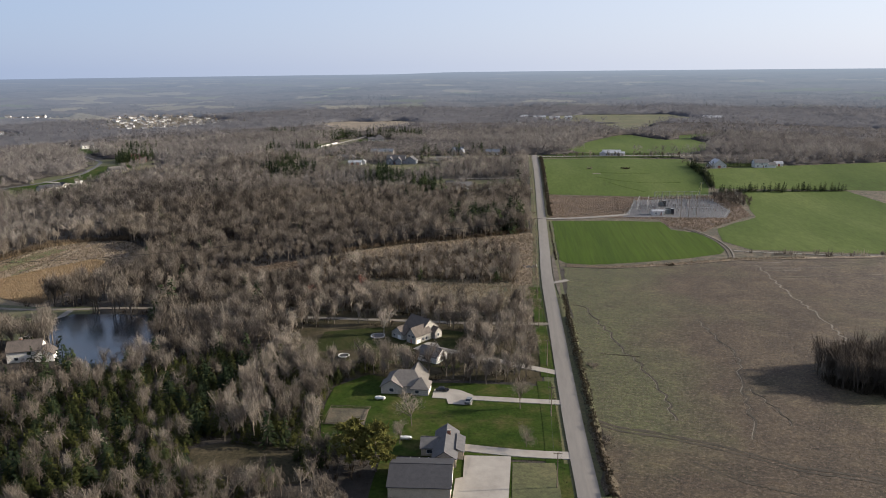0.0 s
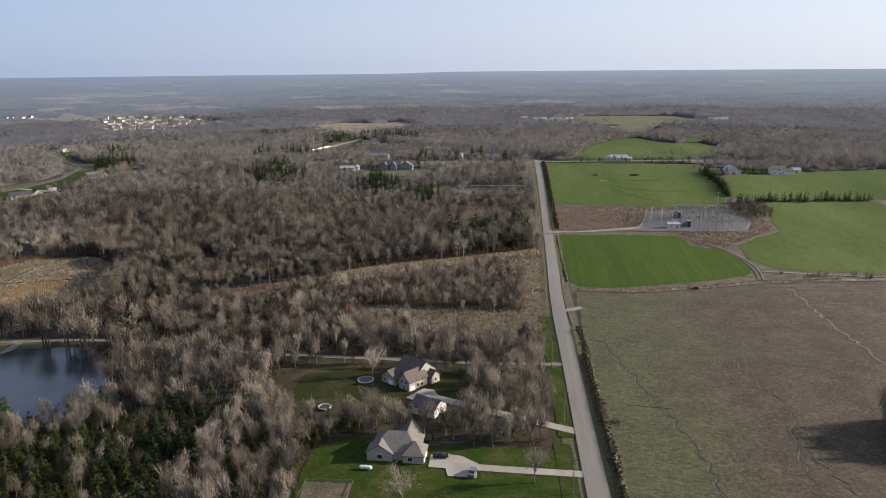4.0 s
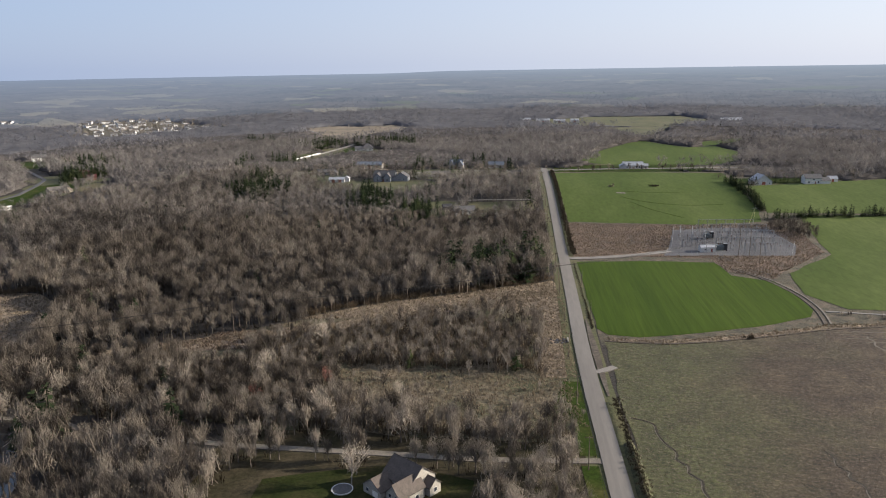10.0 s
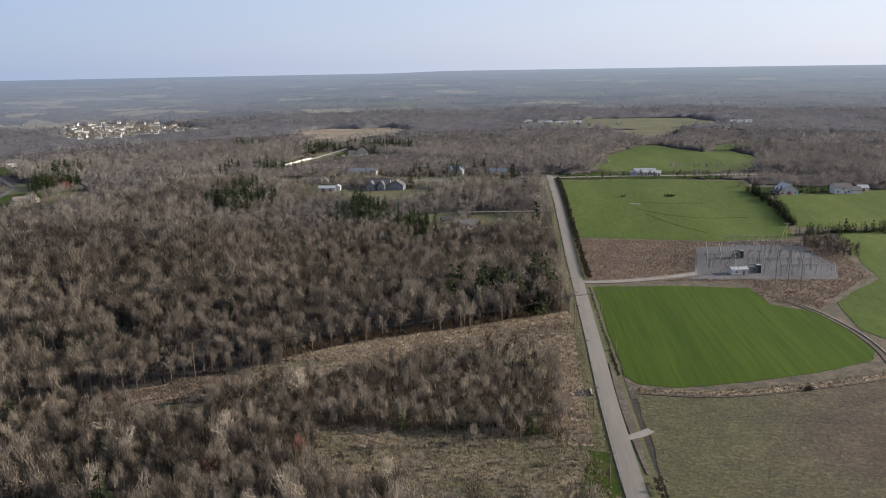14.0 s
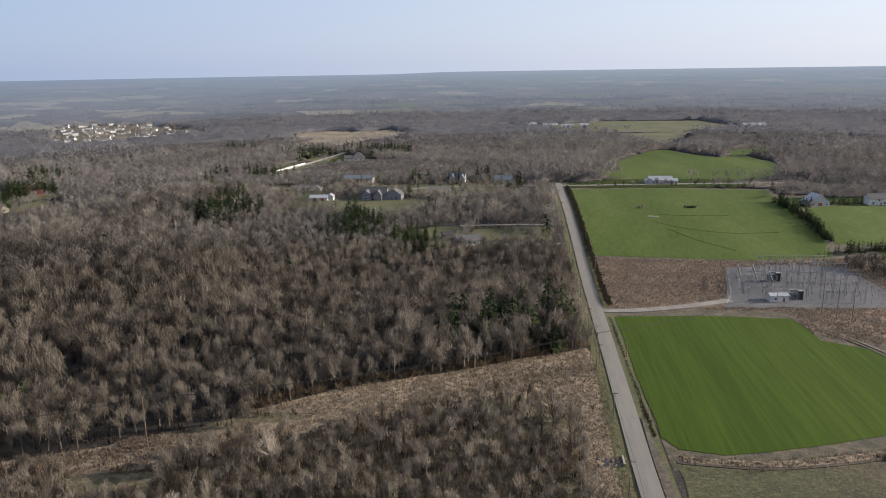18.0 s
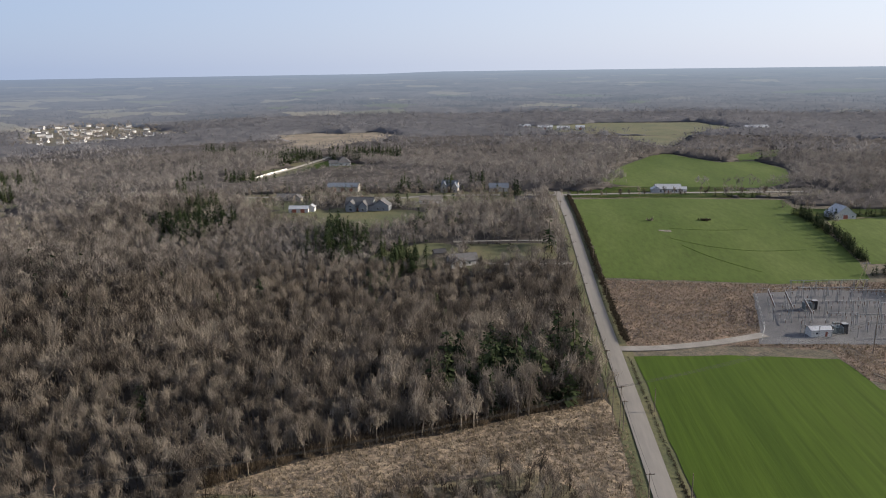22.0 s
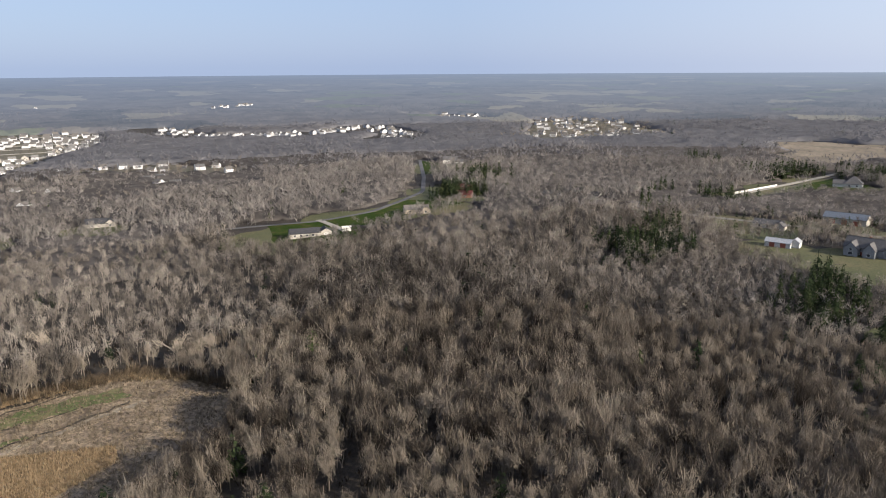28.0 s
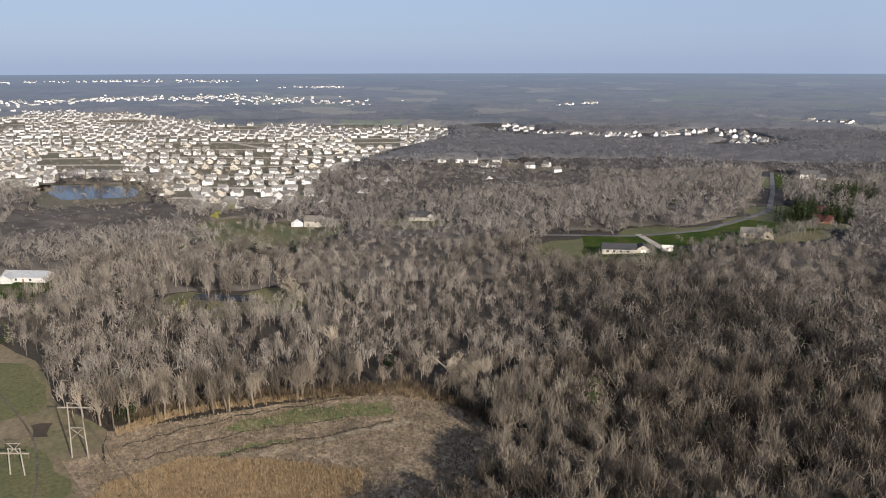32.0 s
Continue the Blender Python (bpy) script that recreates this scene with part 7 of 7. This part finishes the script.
thicket("ditch_weeds", [(-3.0, 285), (-3.4, 330), (-4.4, 400), (-4.4, 470), (-3.8, 555)], 0.2, 0.5, 0.4, 0.9, 65, "weeds in a roadside ditch, darkened for shade", "dark_brush")
thicket("hedge", [(157, 812), (158, 771), (158, 746), (152, 700)], 1.6, 0.9, 4.5, 9, 66, "dark evergreen hedgerow between fields", "needles", cedar_t)
thicket("hedge", [(150, 679), (170, 686), (195, 687), (262, 692)], 2.4, 1.5, 4.5, 9, 67, "dark evergreen hedgerow between fields", "needles", cedar_t)
thicket("thicket", [(143, 656), (150, 645), (160, 632), (166, 650), (152, 660)], 3, 0.9, 6, 10, 68, "dark brushy thicket beside a substation", "thicket_twigs", mid_t)
thicket("thicket", [(96, 280), (106, 274), (118, 272), (132, 274), (144, 282), (148, 293), (130, 297), (108, 292), (100, 284), (116, 283), (136, 287)], 3.2, 0.55, 10, 17, 69, "dense dark thicket of trees standing in stubble", "thicket_twigs", near_t)
thicket("thicket", [(94, 279), (106, 271), (120, 269), (134, 271), (148, 282), (150, 294), (128, 299), (104, 294)], 2.0, 0.5, 3, 6, 169, "brown scrub round the foot of a thicket", "dark_brush")
thicket("bush", [(86, 789), (93, 789)], 1.4, 0.4, 2, 3.5, 70, "low brown bush in a wheat field", "dark_brush")
thicket("bush", [(52, 789), (55, 789)], 0.8, 0.8, 3, 5, 71, "thin bare bush in a wheat field")
thicket("bush", [(12.5, 287), (13, 289)], 1.2, 0.3, 1.5, 3, 72, "brown bush at the field's edge")
thicket("bush", [(12, 226), (12.5, 231)], 1.0, 0.3, 1, 2, 73, "brown bush at the field's edge")
thicket("bush", [(68, 441), (72, 440.5)], 1.0, 0.35, 1.5, 2.6, 174, "dark bush on a field bank", "dark_brush")
thicket("field_edge_trees", [(115, 474), (150, 468), (200, 473), (300, 484)], 1.5, 5, 3, 6, 74, "thin bare saplings along a field edge")
thicket("yard_trees", [(8, 880), (60, 884), (110, 888), (165, 890)], 5, 4.5, 6, 10, 75, "bare yard trees round a farm", temps=near_t)
thicket("farm_trees", [(150, 830), (200, 825), (260, 830), (400, 880)], 8, 4, 6, 11, 76, "bare trees behind a farm", temps=mid_t)
thicket("farm_evergreens", [(165, 795), (200, 800), (205, 806), (232, 815)], 3, 3, 5, 9, 77, "dark evergreens beside a barn", "needles", cedar_t)
thicket("farm_evergreens", [(118, 880), (150, 878), (160, 874)], 3, 2.5, 3, 6, 78, "dark evergreens along a field's top", "needles", cedar_t)
thicket("farm_evergreens", [(-470, 846), (-462, 866), (-446, 868), (-440, 845), (-452, 826), (-470, 835)], 4, 3.2, 8, 14, 88, "dark evergreens round a red-roofed house", "needles", cedar_t)
thicket("settlement_trees", [(-300, 872), (-240, 892), (-160, 860), (-100, 892), (-20, 866), (-60, 905), (-150, 895), (-230, 850)], 9, 2.4, 5, 10, 79, "bare garden trees between houses", temps=mid_t)
thicket("estate_trees", [(-760, 440), (-900, 520), (-1100, 520), (-1500, 450), (-1900, 350)], 110, 0.6, 6, 10, 80, "bare street trees in a housing estate", temps=far_t)
thicket("settlement_evergreens", [(-260, 868), (-238, 884), (-205, 880), (-168, 856), (-112, 842), (-78, 868), (-40, 880), (-12, 872), (-40, 905), (-110, 912), (-210, 906)], 5, 7, 5, 9, 90, "dark evergreens between houses", "needles", cedar_t)
thicket("grassland_trees", [(-380, 1440), (-300, 1400), (-230, 1420), (-260, 1300), (-340, 1270)], 22, 9, 6, 10, 91, "bare trees scattered over tan grassland", "far_twigs", far_t)
thicket("clearing_edge_trees", [(-228, 395), (-232, 440), (-250, 487), (-272, 506)], 4, 2.2, 13, 18, 92, "dense bare trees along a clearing's edge", "twigs", near_t)
thicket("edge_brush", [(-352, 398), (-356, 420), (-352, 440), (-343, 468), (-336, 496), (-318, 507), (-288, 517)], 2.2, 0.3, 2, 5, 98, "brown brush along the edge of woods", "scrub", scrub_t)
thicket("edge_brush", [(-128, 466), (-100, 485), (-72, 497), (-48, 507), (-10, 529)], 1.8, 0.4, 2, 5, 99, "brown brush along a marsh", "scrub", scrub_t)
slim_t = [both(bare_tree(s, 8, 170, 0.0042, 1.2, sh, 1.7)) for s, sh in ((7, 0.5), (8, 0.42), (9, 0.58))]
thicket("edge_trees", [(-150, 452), (-128, 470), (-100, 489), (-72, 501), (-48, 511), (-10, 533)], 2.6, 1.5, 9, 16, 100, "slim bare trees along the edge of a marsh", "twigs", slim_t)
thicket("garden_trees", [(-575, 470), (-610, 480), (-640, 490), (-590, 520), (-575, 600), (-600, 590), (-625, 620)], 12, 3.5, 8, 13, 93, "bare garden trees round houses", "far_twigs", mid_t)
thicket("lane_trees", [(-530, 660), (-500, 690), (-480, 735), (-478, 790), (-500, 830)], 4, 7, 8, 13, 94, "bare trees along a lane", "far_twigs", mid_t)
thicket("lane_trees", [(-425, 655), (-415, 690), (-418, 740), (-415, 800)], 5, 2.5, 10, 15, 95, "bare trees behind houses", "far_twigs", mid_t)
thicket("estate_trees", [(-785, 1400), (-620, 1430), (-760, 1600), (-900, 1740)], 60, 1.6, 9, 13, 86, "bare trees among far houses", temps=far_t)
thicket("estate_trees", [(-880, 750), (-790, 840), (-850, 800)], 30, 2.5, 6, 11, 87, "bare trees among houses", temps=mid_t)
thicket("estate_trees", [(-835, 330), (-820, 440), (-900, 440), (-930, 350)], 12, 3, 8, 13, 81, "bare trees round an estate pond", temps=mid_t)
grass_t = [np.array([blade(np.array([r1, r2, 0.0]), np.array([r1 * 1.6 + 0.1, r2 * 1.6, 1.0]), 0.16, np.random.default_rng(int(90 + r1 * 50))) for r1, r2 in ((0.2, 0.1), (-0.25, 0.15), (0.05, -0.3), (-0.1, -0.05))])]


def tussocks(name, outline, spacing, lo, hi, seed, label, mat, even=0.0):
    c = np.array(outline)
    q = scatter(c.min(0), c.max(0), spacing, seed)
    q = q[within(q, outline) & ~within(q, PAD) & ~near_line(q, [(4, 573), (17, 573), (46, 582), (66, 592)], 4.5)]
    clump = np.sin(q[:, 0] * 0.9 + 2 * np.sin(q[:, 1] * 0.35)) * np.sin(q[:, 1] * 0.8 + 2 * np.sin(q[:, 0] * 0.3))
    r = np.random.default_rng(seed)
    q = q[clump > r.uniform(-1 - even, 0.5 - even, len(q))]
    plant(name, grass_t, q, r.uniform(lo, hi, len(q)), seed, M[mat], label, "grass", lift=0.1)


REEDS = [(-311, 392), (-318, 415), (-308, 437), (-287, 464), (-277, 460), (-272, 440), (-262, 400), (-264, 372), (-280, 376)]
M["brush_weeds"] = twig_material("reddish_weeds", (0.070, 0.050, 0.038), (0.132, 0.099, 0.075), (0.200, 0.155, 0.118))
M["pale_grass"] = twig_material("pale_dead_grass", (0.080, 0.065, 0.048), (0.168, 0.136, 0.098), (0.28, 0.235, 0.175))
M["reed_stalks"] = twig_material("tan_reed_stalks", (0.155, 0.110, 0.066), (0.240, 0.176, 0.110), (0.32, 0.245, 0.160))
tussocks("marsh_grass", CLEARING, 0.85, 0.5, 1.2, 82, "clumps of pale dead marsh grass", "pale_grass")
tussocks("reed_stalks", REEDS, 0.55, 0.8, 1.4, 83, "upright tan reeds in a clearing", "reed_stalks", 0.6)
tussocks("marsh_grass", MARSH, 0.8, 0.5, 1.1, 84, "flattened tussocks of tan grass", "pale_grass")
thicket("bank_grass", [(12, 436.5), (35, 434), (60, 440), (85, 448), (108, 457), (150, 463)], 1.4, 0.12, 0.5, 1.2, 96, "ragged dead grass along a field bank", "pale_grass", grass_t)
thicket("power_line_grass", HLINE[:4], 3.0, 0.10, 0.5, 1.3, 97, "tan grass cut beneath a power line", "pale_grass", grass_t)
tussocks("rusty_weeds", BARE_PATCH, 0.9, 0.5, 1.4, 187, "rusty dead weeds round a pole", "brush_weeds", 0.2)
tussocks("slope_grass", ROAD_SLOPE, 0.8, 0.4, 1.1, 188, "tan tussocks on a roadside slope", "pale_grass", 0.3)
tussocks("marsh_grass", OLD_FIELD, 0.9, 0.5, 1.2, 85, "tussocks of tan grass in an old field", "pale_grass")
tussocks("rough_weeds", BRUSH, 1.05, 0.3, 0.9, 86, "rough brown weeds beside a substation", "brush_weeds", 0.25)
tussocks("pale_weeds", BRUSH, 1.6, 0.5, 1.2, 186, "pale dead grass among brown weeds", "pale_grass", 0.1)
thicket("reed_edge_stalks", [(-343, 396), (-349.5, 413), (-350, 432), (-343, 472), (-336, 492), (-322, 503)], 1.3, 0.06, 0.8, 1.6, 87, "tall pale reeds along the woods", "reed_stalks", grass_t)

# stubble standing in the ploughed field
q = scatter((10, 195), (140, 436), 0.95, 31)
q = q[within(q, STUBBLE)]
plant("stubble", [both((np.zeros((0, 3, 3)), np.array([blade(np.array([0.0, 0, 0]), np.array([0.2, 0.1, 1.0]), 0.5, np.random.default_rng(s))]))) for s in (1, 2, 3)], q, np.random.default_rng(3).uniform(0.15, 0.5, len(q)), 32, M["straw"], "scattered pale stubble and clods", "stubble")
